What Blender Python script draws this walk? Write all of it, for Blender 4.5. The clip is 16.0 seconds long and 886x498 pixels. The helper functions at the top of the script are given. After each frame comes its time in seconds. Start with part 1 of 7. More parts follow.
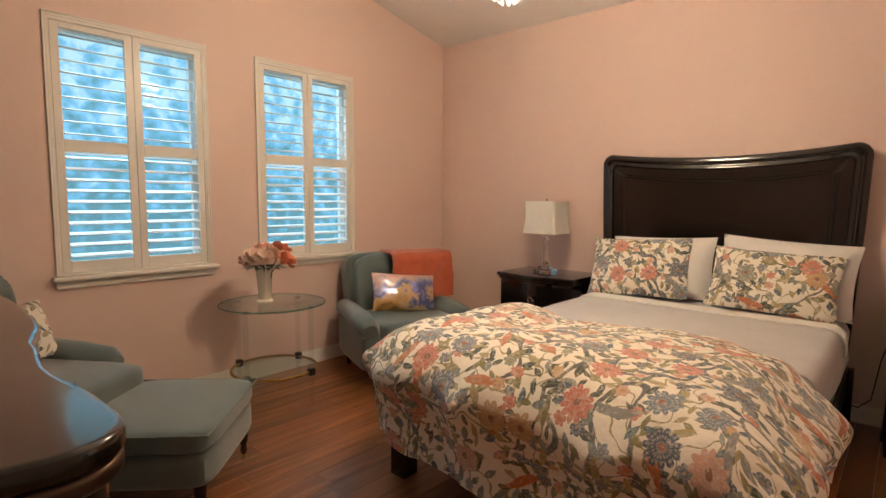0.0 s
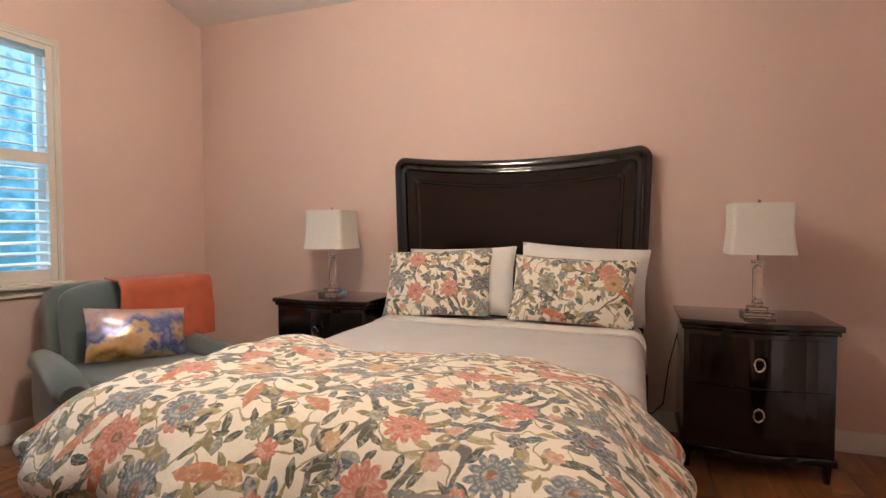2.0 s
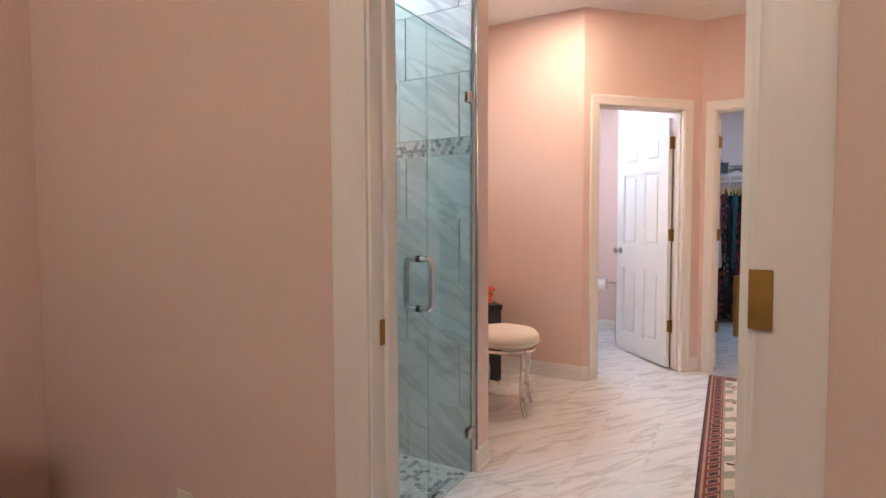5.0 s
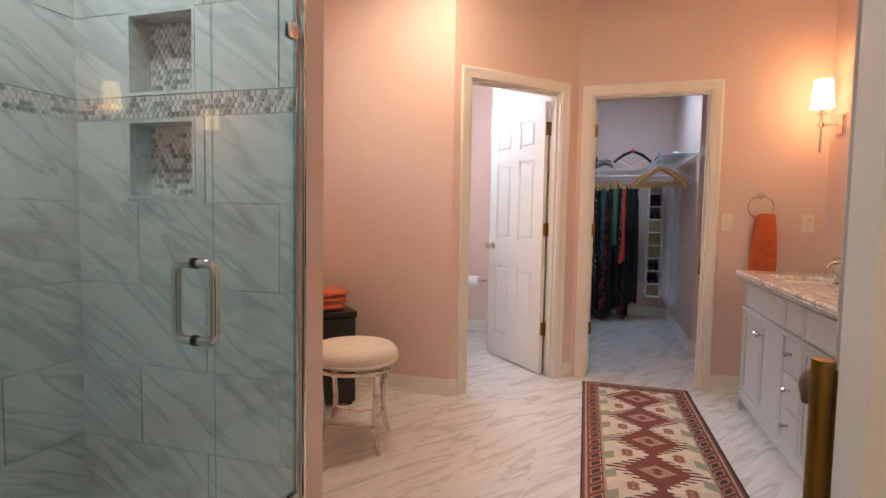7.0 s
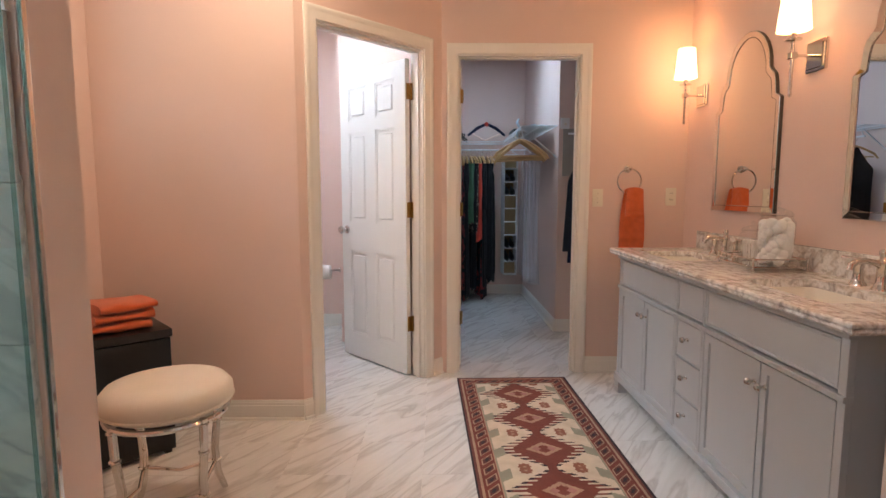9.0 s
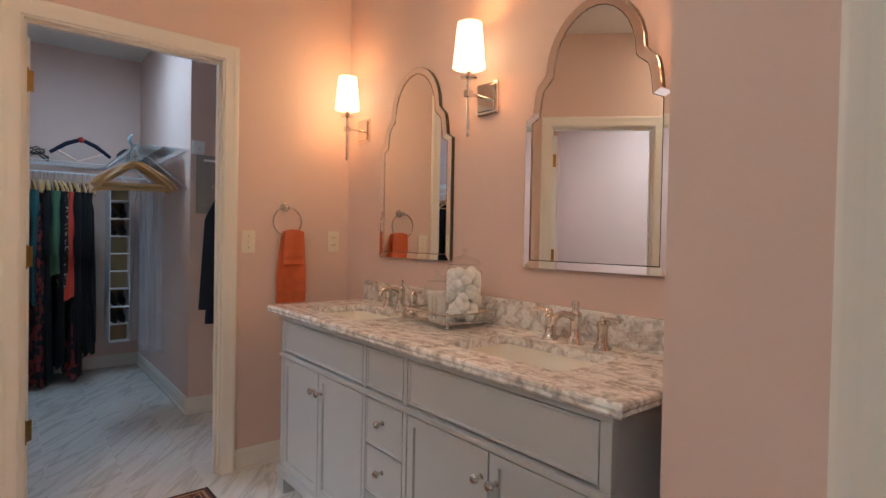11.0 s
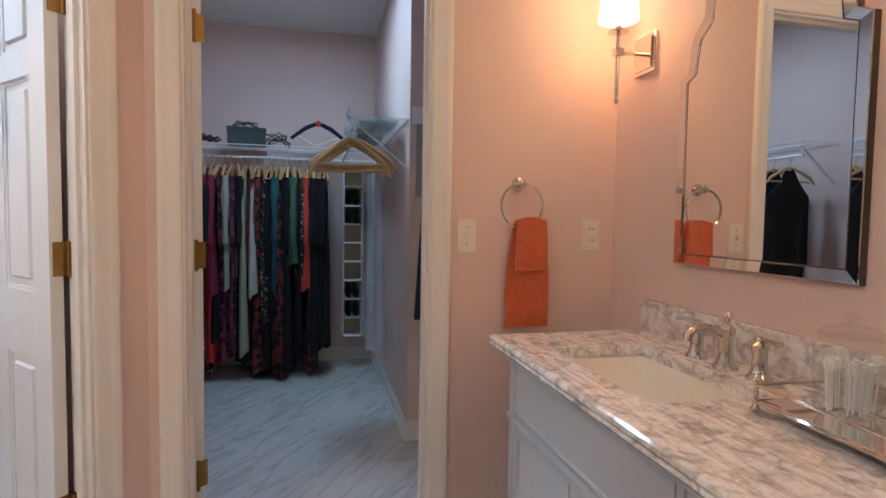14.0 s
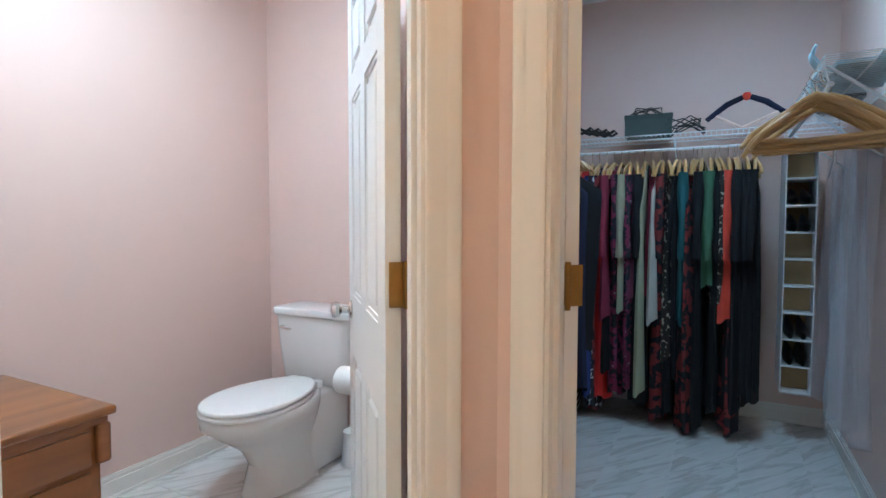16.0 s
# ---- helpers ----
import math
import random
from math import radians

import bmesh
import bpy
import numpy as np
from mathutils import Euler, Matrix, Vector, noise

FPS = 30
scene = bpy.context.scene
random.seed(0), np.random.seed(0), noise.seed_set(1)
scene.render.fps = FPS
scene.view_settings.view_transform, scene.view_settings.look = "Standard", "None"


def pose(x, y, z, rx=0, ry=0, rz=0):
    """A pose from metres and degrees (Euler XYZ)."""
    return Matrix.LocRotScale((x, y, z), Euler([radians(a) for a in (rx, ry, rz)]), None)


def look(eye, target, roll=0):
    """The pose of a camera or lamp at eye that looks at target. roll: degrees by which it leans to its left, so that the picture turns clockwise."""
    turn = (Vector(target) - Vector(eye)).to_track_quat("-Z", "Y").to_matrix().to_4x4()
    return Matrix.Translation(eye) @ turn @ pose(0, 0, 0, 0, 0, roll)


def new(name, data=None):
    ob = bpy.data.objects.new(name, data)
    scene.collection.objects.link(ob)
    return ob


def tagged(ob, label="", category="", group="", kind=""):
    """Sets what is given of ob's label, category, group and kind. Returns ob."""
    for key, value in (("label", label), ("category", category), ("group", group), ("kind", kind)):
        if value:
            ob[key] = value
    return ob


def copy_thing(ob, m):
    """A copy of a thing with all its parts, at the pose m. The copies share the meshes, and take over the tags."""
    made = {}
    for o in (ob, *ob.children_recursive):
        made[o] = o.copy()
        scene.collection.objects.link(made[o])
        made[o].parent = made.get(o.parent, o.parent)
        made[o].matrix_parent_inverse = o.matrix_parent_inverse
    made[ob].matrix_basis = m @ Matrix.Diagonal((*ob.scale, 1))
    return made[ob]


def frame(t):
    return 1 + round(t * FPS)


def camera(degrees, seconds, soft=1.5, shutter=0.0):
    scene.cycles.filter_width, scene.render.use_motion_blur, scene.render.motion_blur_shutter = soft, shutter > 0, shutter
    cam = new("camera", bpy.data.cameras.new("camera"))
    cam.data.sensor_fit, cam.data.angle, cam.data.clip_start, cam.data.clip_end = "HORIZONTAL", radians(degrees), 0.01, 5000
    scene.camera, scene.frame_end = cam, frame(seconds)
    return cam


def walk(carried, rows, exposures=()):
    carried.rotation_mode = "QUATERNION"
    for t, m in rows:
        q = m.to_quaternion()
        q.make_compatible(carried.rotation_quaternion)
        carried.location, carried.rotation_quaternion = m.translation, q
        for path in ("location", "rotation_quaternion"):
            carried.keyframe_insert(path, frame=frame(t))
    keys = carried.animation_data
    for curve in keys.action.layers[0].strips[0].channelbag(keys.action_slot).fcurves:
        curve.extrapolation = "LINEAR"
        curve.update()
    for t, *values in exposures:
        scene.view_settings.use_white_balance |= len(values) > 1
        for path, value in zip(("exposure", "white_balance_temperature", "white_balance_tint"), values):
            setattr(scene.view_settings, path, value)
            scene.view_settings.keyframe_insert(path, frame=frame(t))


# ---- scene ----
cam = camera(79.9, 16.0)
PATH = [
    (0, (0.623, 0.132, 1.335), (-0.701, 1.619, 1.148), 0.4),
    (0.5, (0.554, 0.236, 1.339), (-0.798, 1.698, 1.153), 0.4),
    (1, (0.509, 0.39, 1.308), (-0.738, 1.947, 1.158), 0.2),
    (1.5, (0.449, 0.563, 1.291), (-0.59, 2.266, 1.162), 0.0),
    (2, (0.347, 0.767, 1.197), (-0.342, 2.643, 1.123), -0.1),
    (2.5, (0.259, 0.957, 1.177), (0.023, 2.942, 1.121), 0.2),
    (3, (0.301, 1.163, 1.179), (0.48, 3.154, 1.123), -0.0),
    (3.5, (0.373, 1.377, 1.153), (0.986, 3.28, 1.118), 0.1),
    (4, (0.51, 1.596, 1.2), (1.582, 3.283, 1.129), -0.2),
    (4.5, (0.659, 1.774, 1.209), (2.138, 3.119, 1.128), -0.6),
    (5, (0.812, 1.907, 1.217), (2.546, 2.9, 1.118), -0.2),
    (5.2, (0.894, 1.951, 1.215), (2.689, 2.828, 1.112), 0.0),
    (7.3, (1.551, 2.062, 1.203), (3.465, 2.628, 1.075), 1.0),
    (7.5, (1.595, 2.077, 1.198), (3.506, 2.653, 1.071), 1.0),
    (8, (1.721, 2.147, 1.193), (3.637, 2.703, 1.051), 0.8),
    (8.5, (1.868, 2.217, 1.193), (3.831, 2.557, 1.016), 0.4),
    (9, (2.07, 2.26, 1.215), (4.059, 2.241, 1.007), -0.0),
    (9.5, (2.251, 2.242, 1.234), (4.2, 1.849, 1.018), -0.1),
    (10, (2.44, 2.22, 1.232), (4.282, 1.461, 1.052), 0.2),
    (10.2, (2.51, 2.214, 1.232), (4.288, 1.31, 1.077), 0.3),
    (12.3, (3.249, 1.979, 1.172), (4.66, 0.561, 1.211), 1.5),
    (12.5, (3.302, 1.944, 1.175), (4.788, 0.606, 1.204), 1.7),
    (13, (3.427, 1.865, 1.19), (5.085, 0.747, 1.172), 1.7),
    (13.5, (3.592, 1.778, 1.228), (5.413, 0.955, 1.16), 1.4),
    (14, (3.768, 1.721, 1.24), (5.71, 1.256, 1.132), 0.9),
    (14.5, (3.967, 1.721, 1.26), (5.96, 1.607, 1.141), 0.3),
    (15, (4.172, 1.74, 1.272), (6.155, 1.974, 1.157), 0.2),
    (15.5, (4.369, 1.76, 1.255), (6.274, 2.36, 1.148), 0.2),
    (16, (4.547, 1.822, 1.244), (6.315, 2.753, 1.148), 0.1),
]
EXPOSURES = [(0.0, 0.14, 6350, 10), (0.5, 0.06, 6800, 6), (1.0, 0.12, 6350, 9), (1.5, 0.18, 6150, 8), (2.0, 0.2, 5600, 10), (2.5, 0.3, 4700, 8), (3.0, 0.3, 4350, 4), (3.5, 0.3, 4350, 2), (4.0, 0.42, 4900, 6), (4.5, 0.24, 5250, 9), (5.0, 0.1, 5700, 12),
             (7.5, -0.15, 6300, 13), (9.0, -0.22, 6100, 9), (10.0, -0.42, 5950, 6), (12.5, -0.32, 5600, 1), (13.0, -0.28, 5350, -3), (14.0, -0.28, 5450, 5), (14.5, -0.25, 5300, 3), (15.0, -0.13, 5400, 4), (16.0, 0.04, 5300, -3)]
walk(cam, [(t, look(eye, target, roll)) for t, eye, target, roll in PATH], EXPOSURES)

# ---- world and lights ----
world = bpy.data.worlds.new("world")
scene.world = world
world.use_nodes = True
wn = world.node_tree.nodes
sky = wn.new("ShaderNodeTexSky")
sky.sky_type, sky.sun_disc, sky.sun_elevation, sky.sun_rotation = "NISHITA", False, radians(35), radians(200)
world.node_tree.links.new(sky.outputs[0], wn["Background"].inputs[0])
wn["Background"].inputs[1].default_value = 0.12


def lamp(name, kind, m, energy, color, size=0.1, size_y=None):
    data = bpy.data.lights.new(name, kind)
    data.energy, data.color = energy, color
    if kind == "AREA":
        data.size = size
        if size_y:
            data.shape, data.size_y = "RECTANGLE", size_y
    elif kind == "SUN":
        data.angle = size
    else:
        data.shadow_soft_size = size
    ob = new(name, data)
    ob.matrix_world = m
    return ob


WARM, DAY = (1.0, 0.53, 0.23), (0.42, 0.76, 1.0)
lamp("sun", "SUN", look((0, 0, 9), (1.0, -1.5, 6.5)), 1.0, (1.0, 0.95, 0.88), radians(10))
lamp("chandelier_light", "POINT", pose(-0.83, 2.20, 2.42), 112, (1.0, 0.765, 0.52), 0.16)
lamp("sky_light_west", "AREA", look((-5.0, 1.95, 4.1), (-2.4, 1.95, 1.2)), 330, DAY, 3.2, 1.6)
lamp("sky_light_north", "AREA", look((4.25, 6.0, 4.2), (4.25, 3.6, 1.5)), 800, (0.92, 0.95, 1.0), 2.0, 1.4)
# fill lamps added to brighten the shower and bathroom; no fixture is seen there
lamp("shower_fill_light", "AREA", look((2.42, 3.52, 2.795), (2.42, 3.52, 0)), 16, (0.90, 0.96, 1.0), 0.11)
lamp("bath_fill_light", "AREA", look((4.22, 3.0, 2.80), (4.22, 3.0, 0)), 22, (1.0, 0.72, 0.48), 0.11)
lamp("toilet_light", "AREA", look((5.62, 3.35, 2.72), (5.62, 3.35, 0)), 30, (0.80, 0.91, 1.0), 0.3)
lamp("closet_light", "AREA", look((7.0, 1.85, 2.74), (7.0, 1.85, 0)), 21, (0.60, 0.79, 1.0), 0.25)
for sx in (5.40, 4.41, 3.42):
    lamp("sconce_light", "POINT", pose(sx, 0.735, 2.02), 3.9, WARM, 0.035)

# ---- materials ----
def mat(name, color, rough=0.5, metal=0.0, vary=0.12, scale=8.0, bump=0.0, bump_scale=60.0, spec=0.5, coat=0.0, rand=0.0, sheen=0.0):
    """Paint, cloth, wood or metal with blotches at one scale and fine grain relief at another."""
    m = bpy.data.materials.new(name)
    m.use_nodes = True
    t = m.node_tree
    n, lk = t.nodes, t.links.new
    b = n["Principled BSDF"]
    b.inputs["Roughness"].default_value, b.inputs["Metallic"].default_value = rough, metal
    b.inputs["Specular IOR Level"].default_value = spec
    b.inputs["Coat Weight"].default_value = coat
    b.inputs["Sheen Weight"].default_value = sheen
    co = n.new("ShaderNodeTexCoord")
    no = n.new("ShaderNodeTexNoise")
    no.inputs["Scale"].default_value, no.inputs["Detail"].default_value = scale, 4
    lk(co.outputs["Object"], no.inputs["Vector"])
    hs = n.new("ShaderNodeHueSaturation")
    hs.inputs["Color"].default_value = (*color, 1)
    mr = n.new("ShaderNodeMapRange")
    mr.inputs["To Min"].default_value, mr.inputs["To Max"].default_value = 1 - vary, 1 + vary
    lk(no.outputs["Fac"], mr.inputs["Value"])
    if rand:
        oi = n.new("ShaderNodeObjectInfo")
        m2 = n.new("ShaderNodeMapRange")
        m2.inputs["To Min"].default_value, m2.inputs["To Max"].default_value = 1 - rand, 1 + rand
        lk(oi.outputs["Random"], m2.inputs["Value"])
        mu = n.new("ShaderNodeMath")
        mu.operation = "MULTIPLY"
        lk(mr.outputs[0], mu.inputs[0])
        lk(m2.outputs[0], mu.inputs[1])
        lk(mu.outputs[0], hs.inputs["Value"])
    else:
        lk(mr.outputs[0], hs.inputs["Value"])
    lk(hs.outputs[0], b.inputs["Base Color"])
    if bump:
        nb = n.new("ShaderNodeTexNoise")
        nb.inputs["Scale"].default_value, nb.inputs["Detail"].default_value = bump_scale, 5
        lk(co.outputs["Object"], nb.inputs["Vector"])
        bp = n.new("ShaderNodeBump")
        bp.inputs["Strength"].default_value, bp.inputs["Distance"].default_value = bump, 0.004
        lk(nb.outputs["Fac"], bp.inputs["Height"])
        lk(bp.outputs[0], b.inputs["Normal"])
    return m


def ramp(n, stops):
    r = n.new("ShaderNodeValToRGB")
    while len(r.color_ramp.elements) < len(stops):
        r.color_ramp.elements.new(0.5)
    for e, (p, c) in zip(r.color_ramp.elements, stops):
        e.position, e.color = p, (*c, 1)
    return r


def marble(name, base, vein, scale=1.2, rough=0.18, amount=1.0, stretch=(1, 3.2, 3.2), turn=(0, 0, 25), rand=0.0, tight=0.42):
    m = bpy.data.materials.new(name)
    m.use_nodes = True
    n, lk = m.node_tree.nodes, m.node_tree.links.new
    b = n["Principled BSDF"]
    b.inputs["Roughness"].default_value = rough
    co = n.new("ShaderNodeTexCoord")
    mp = n.new("ShaderNodeMapping")
    mp.vector_type = "TEXTURE"
    mp.inputs["Rotation"].default_value = [radians(v) for v in turn]
    mp.inputs["Scale"].default_value = [1 / v for v in stretch]
    src = co.outputs["Object"]
    if rand:
        oi = n.new("ShaderNodeObjectInfo")
        ad = n.new("ShaderNodeVectorMath")
        ad.operation = "MULTIPLY_ADD"
        ad.inputs[1].default_value = (1, 1, 1)
        mu = n.new("ShaderNodeVectorMath")
        mu.operation = "SCALE"
        mu.inputs[0].default_value = (3.7, 5.1, 2.3)
        lk(oi.outputs["Random"], mu.inputs["Scale"])
        lk(src, ad.inputs[0])
        lk(mu.outputs[0], ad.inputs[2])
        src = ad.outputs[0]
    lk(src, mp.inputs["Vector"])
    a = n.new("ShaderNodeTexNoise")
    a.inputs["Scale"].default_value, a.inputs["Detail"].default_value, a.inputs["Distortion"].default_value = scale, 7, 0.9
    lk(mp.outputs[0], a.inputs["Vector"])
    c = n.new("ShaderNodeTexNoise")
    c.inputs["Scale"].default_value, c.inputs["Detail"].default_value, c.inputs["Distortion"].default_value = scale * 2.4, 8, 1.6
    lk(mp.outputs[0], c.inputs["Vector"])
    r1 = ramp(n, [(tight, base), (0.5, vein), (0.5 + (0.5 - tight) * 0.8, base)])
    lk(a.outputs["Fac"], r1.inputs[0])
    r2 = ramp(n, [(0.35, vein), (0.62, base)])
    lk(c.outputs["Fac"], r2.inputs[0])
    mx = n.new("ShaderNodeMix")
    mx.data_type = "RGBA"
    mx.inputs[0].default_value = 0.45 * amount
    lk(r1.outputs[0], mx.inputs[6])
    lk(r2.outputs[0], mx.inputs[7])
    m3 = n.new("ShaderNodeMix")
    m3.data_type = "RGBA"
    m3.inputs[0].default_value = amount
    m3.inputs[6].default_value = (*base, 1)
    lk(mx.outputs[2], m3.inputs[7])
    lk(m3.outputs[2], b.inputs["Base Color"])
    return m


def wood(name, dark, light, rough=0.25, along=0, scale=1.0, coat=0.0, rand=0.0):
    m = bpy.data.materials.new(name)
    m.use_nodes = True
    n, lk = m.node_tree.nodes, m.node_tree.links.new
    b = n["Principled BSDF"]
    b.inputs["Roughness"].default_value, b.inputs["Coat Weight"].default_value = rough, coat
    b.inputs["Coat Roughness"].default_value = 0.12
    co = n.new("ShaderNodeTexCoord")
    mp = n.new("ShaderNodeMapping")
    sc = [14 * scale, 14 * scale, 14 * scale]
    sc[along] = 1.1 * scale
    mp.inputs["Scale"].default_value = sc
    src = co.outputs["Object"]
    oi = n.new("ShaderNodeObjectInfo")
    ad = n.new("ShaderNodeVectorMath")
    lk(src, ad.inputs[0])
    mu = n.new("ShaderNodeVectorMath")
    mu.operation = "SCALE"
    mu.inputs[0].default_value = (7.7, 9.1, 4.3)
    lk(oi.outputs["Random"], mu.inputs["Scale"])
    lk(mu.outputs[0], ad.inputs[1])
    lk(ad.outputs[0], mp.inputs["Vector"])
    a = n.new("ShaderNodeTexNoise")
    a.inputs["Scale"].default_value, a.inputs["Detail"].default_value, a.inputs["Distortion"].default_value = 1.0, 6, 0.6
    lk(mp.outputs[0], a.inputs["Vector"])
    r = ramp(n, [(0.3, dark), (0.7, light)])
    lk(a.outputs["Fac"], r.inputs[0])
    hs = n.new("ShaderNodeHueSaturation")
    mr = n.new("ShaderNodeMapRange")
    mr.inputs["To Min"].default_value, mr.inputs["To Max"].default_value = 1 - rand, 1 + rand
    lk(oi.outputs["Random"], mr.inputs["Value"])
    lk(mr.outputs[0], hs.inputs["Value"])
    lk(r.outputs[0], hs.inputs["Color"])
    lk(hs.outputs[0], b.inputs["Base Color"])
    bp = n.new("ShaderNodeBump")
    bp.inputs["Strength"].default_value, bp.inputs["Distance"].default_value = 0.12, 0.002
    lk(a.outputs["Fac"], bp.inputs["Height"])
    lk(bp.outputs[0], b.inputs["Normal"])
    return m


def glass(name, tint=(1, 1, 1), rough=0.0, ior=1.45):
    m = bpy.data.materials.new(name)
    m.use_nodes = True
    b = m.node_tree.nodes["Principled BSDF"]
    b.inputs["Base Color"].default_value = (*tint, 1)
    b.inputs["Roughness"].default_value, b.inputs["Transmission Weight"].default_value, b.inputs["IOR"].default_value = rough, 1.0, ior
    return m


def thin_glass(name, tint, gloss=0.08):
    """A pane: clear, with a little mirror on top."""
    m = bpy.data.materials.new(name)
    m.use_nodes = True
    n, lk = m.node_tree.nodes, m.node_tree.links.new
    n.remove(n["Principled BSDF"])
    tr = n.new("ShaderNodeBsdfTransparent")
    tr.inputs[0].default_value = (*tint, 1)
    gl = n.new("ShaderNodeBsdfGlossy")
    gl.inputs["Roughness"].default_value = 0.01
    lw = n.new("ShaderNodeLayerWeight")
    lw.inputs[0].default_value = 0.5
    pw = n.new("ShaderNodeMath")
    pw.operation = "POWER"
    pw.inputs[1].default_value = 5.0
    lk(lw.outputs["Facing"], pw.inputs[0])
    fr = n.new("ShaderNodeMath")
    fr.operation = "MULTIPLY_ADD"
    fr.inputs[1].default_value, fr.inputs[2].default_value = 0.8, gloss * 0.5
    lk(pw.outputs[0], fr.inputs[0])
    mx = n.new("ShaderNodeMixShader")
    lk(fr.outputs[0], mx.inputs[0])
    lk(tr.outputs[0], mx.inputs[1])
    lk(gl.outputs[0], mx.inputs[2])
    lk(mx.outputs[0], n["Material Output"].inputs[0])
    return m


def glow(name, color, strength):
    m = bpy.data.materials.new(name)
    m.use_nodes = True
    b = m.node_tree.nodes["Principled BSDF"]
    b.inputs["Base Color"].default_value = (*color, 1)
    b.inputs["Emission Color"].default_value, b.inputs["Emission Strength"].default_value = (*color, 1), strength
    return m


def counter_stone():
    """White marble with grey clouds and long brown streaks."""
    m = bpy.data.materials.new("carrara_counter")
    m.use_nodes = True
    n, lk = m.node_tree.nodes, m.node_tree.links.new
    b = n["Principled BSDF"]
    b.inputs["Roughness"].default_value = 0.09
    co = n.new("ShaderNodeTexCoord")

    def layer(scale, stretch, turn, stops, distort, detail=8):
        mp = n.new("ShaderNodeMapping")
        mp.inputs["Rotation"].default_value = (0, 0, radians(turn))
        mp.inputs["Scale"].default_value = stretch
        lk(co.outputs["Object"], mp.inputs["Vector"])
        t = n.new("ShaderNodeTexNoise")
        t.inputs["Scale"].default_value, t.inputs["Detail"].default_value, t.inputs["Distortion"].default_value = scale, detail, distort
        lk(mp.outputs[0], t.inputs["Vector"])
        r = ramp(n, stops)
        lk(t.outputs["Fac"], r.inputs[0])
        return r.outputs[0]

    def times(a, c, fac):
        k = n.new("ShaderNodeMix")
        k.data_type, k.blend_type = "RGBA", "MULTIPLY"
        k.inputs[0].default_value = fac
        lk(a, k.inputs[6])
        lk(c, k.inputs[7])
        return k.outputs[2]

    clouds = layer(24, (1, 1, 1), 0, [(0.34, (0.52, 0.505, 0.485)), (0.45, (0.74, 0.72, 0.69)), (0.53, (0.87, 0.855, 0.83))], 1.0)
    streaks = layer(4.2, (1, 5.0, 2.0), 28, [(0.40, (1, 1, 1)), (0.475, (0.64, 0.56, 0.50)), (0.53, (1, 1, 1))], 1.1)
    specks = layer(90, (1, 1, 1), 0, [(0.38, (0.62, 0.60, 0.58)), (0.50, (1, 1, 1))], 0.4, 3)
    lk(times(times(clouds, streaks, 0.7), specks, 0.35), b.inputs["Base Color"])
    return m


M_WALL = mat("pink_wall_paint", (0.74, 0.565, 0.50), 0.55, vary=0.04, scale=1.6, bump=0.10, bump_scale=140, spec=0.35)
M_CEIL = mat("ceiling_paint", (0.80, 0.78, 0.75), 0.8, vary=0.03, scale=2, bump=0.15, bump_scale=120)
M_TRIM = mat("white_trim_paint", (0.82, 0.79, 0.735), 0.36, vary=0.02, scale=5)
M_DOOR = mat("white_door_paint", (0.82, 0.82, 0.80), 0.35, vary=0.03, scale=4, bump=0.05, bump_scale=90)
M_SHUT = mat("shutter_paint", (0.78, 0.75, 0.69), 0.35, vary=0.03, scale=6)
M_DARK = wood("espresso_wood", (0.0035, 0.0022, 0.0018), (0.010, 0.005, 0.0038), 0.15, along=0, scale=1.2, coat=0.5)
M_PLANK = wood("hardwood_plank", (0.125, 0.042, 0.014), (0.32, 0.125, 0.042), 0.30, along=1, scale=1.3, coat=0.18, rand=0.22)
M_PINE = wood("honey_pine", (0.15, 0.050, 0.010), (0.29, 0.112, 0.026), 0.3, along=0, coat=0.3)
M_TEAL = mat("teal_velvet", (0.120, 0.158, 0.152), 0.85, vary=0.22, scale=7, bump=0.3, bump_scale=500, sheen=0.5)
M_CORAL = mat("coral_throw", (0.52, 0.12, 0.055), 0.95, vary=0.25, scale=14, bump=0.8, bump_scale=220, sheen=0.3)
M_TOWEL = mat("coral_terry", (0.62, 0.125, 0.035), 0.97, vary=0.22, scale=30, bump=1.0, bump_scale=330, sheen=0.4)
M_LINEN = mat("white_cotton", (0.80, 0.785, 0.76), 0.85, vary=0.06, scale=9, bump=0.35, bump_scale=18)
M_SHADE = mat("linen_shade", (0.78, 0.76, 0.70), 0.8, vary=0.05, scale=40, bump=0.3, bump_scale=300)
M_CHROME = mat("polished_nickel", (0.68, 0.66, 0.63), 0.07, 1.0, vary=0.03)
M_BRASS = mat("aged_brass", (0.36, 0.21, 0.06), 0.38, 1.0, vary=0.25, scale=30)
M_BRONZE = mat("bronze", (0.11, 0.08, 0.06), 0.3, 1.0, vary=0.15)
M_PORC = mat("porcelain", (0.83, 0.82, 0.80), 0.08, vary=0.02)
M_BOWL = mat("biscuit_porcelain", (0.83, 0.79, 0.70), 0.1, vary=0.02)
M_VAN = mat("grey_cabinet_paint", (0.47, 0.48, 0.49), 0.35, vary=0.03, scale=6)
M_BLACK = mat("black_lacquer", (0.012, 0.011, 0.011), 0.3, vary=0.2)
M_MIRROR = mat("mirror_silver", (0.86, 0.87, 0.86), 0.005, 1.0, vary=0.0)
M_BEVEL = mat("mirror_bevel", (0.88, 0.88, 0.86), 0.02, 1.0, vary=0.0)
M_GLASS = thin_glass("window_glass", (0.93, 0.97, 0.97), 0.03)
M_SHOWER = thin_glass("shower_glass", (0.86, 0.94, 0.92), 0.13)
M_CRYSTAL = glass("crystal", (0.96, 0.97, 0.98), 0.0, 1.5)
M_TABLE = thin_glass("table_glass", (0.90, 0.96, 0.94))
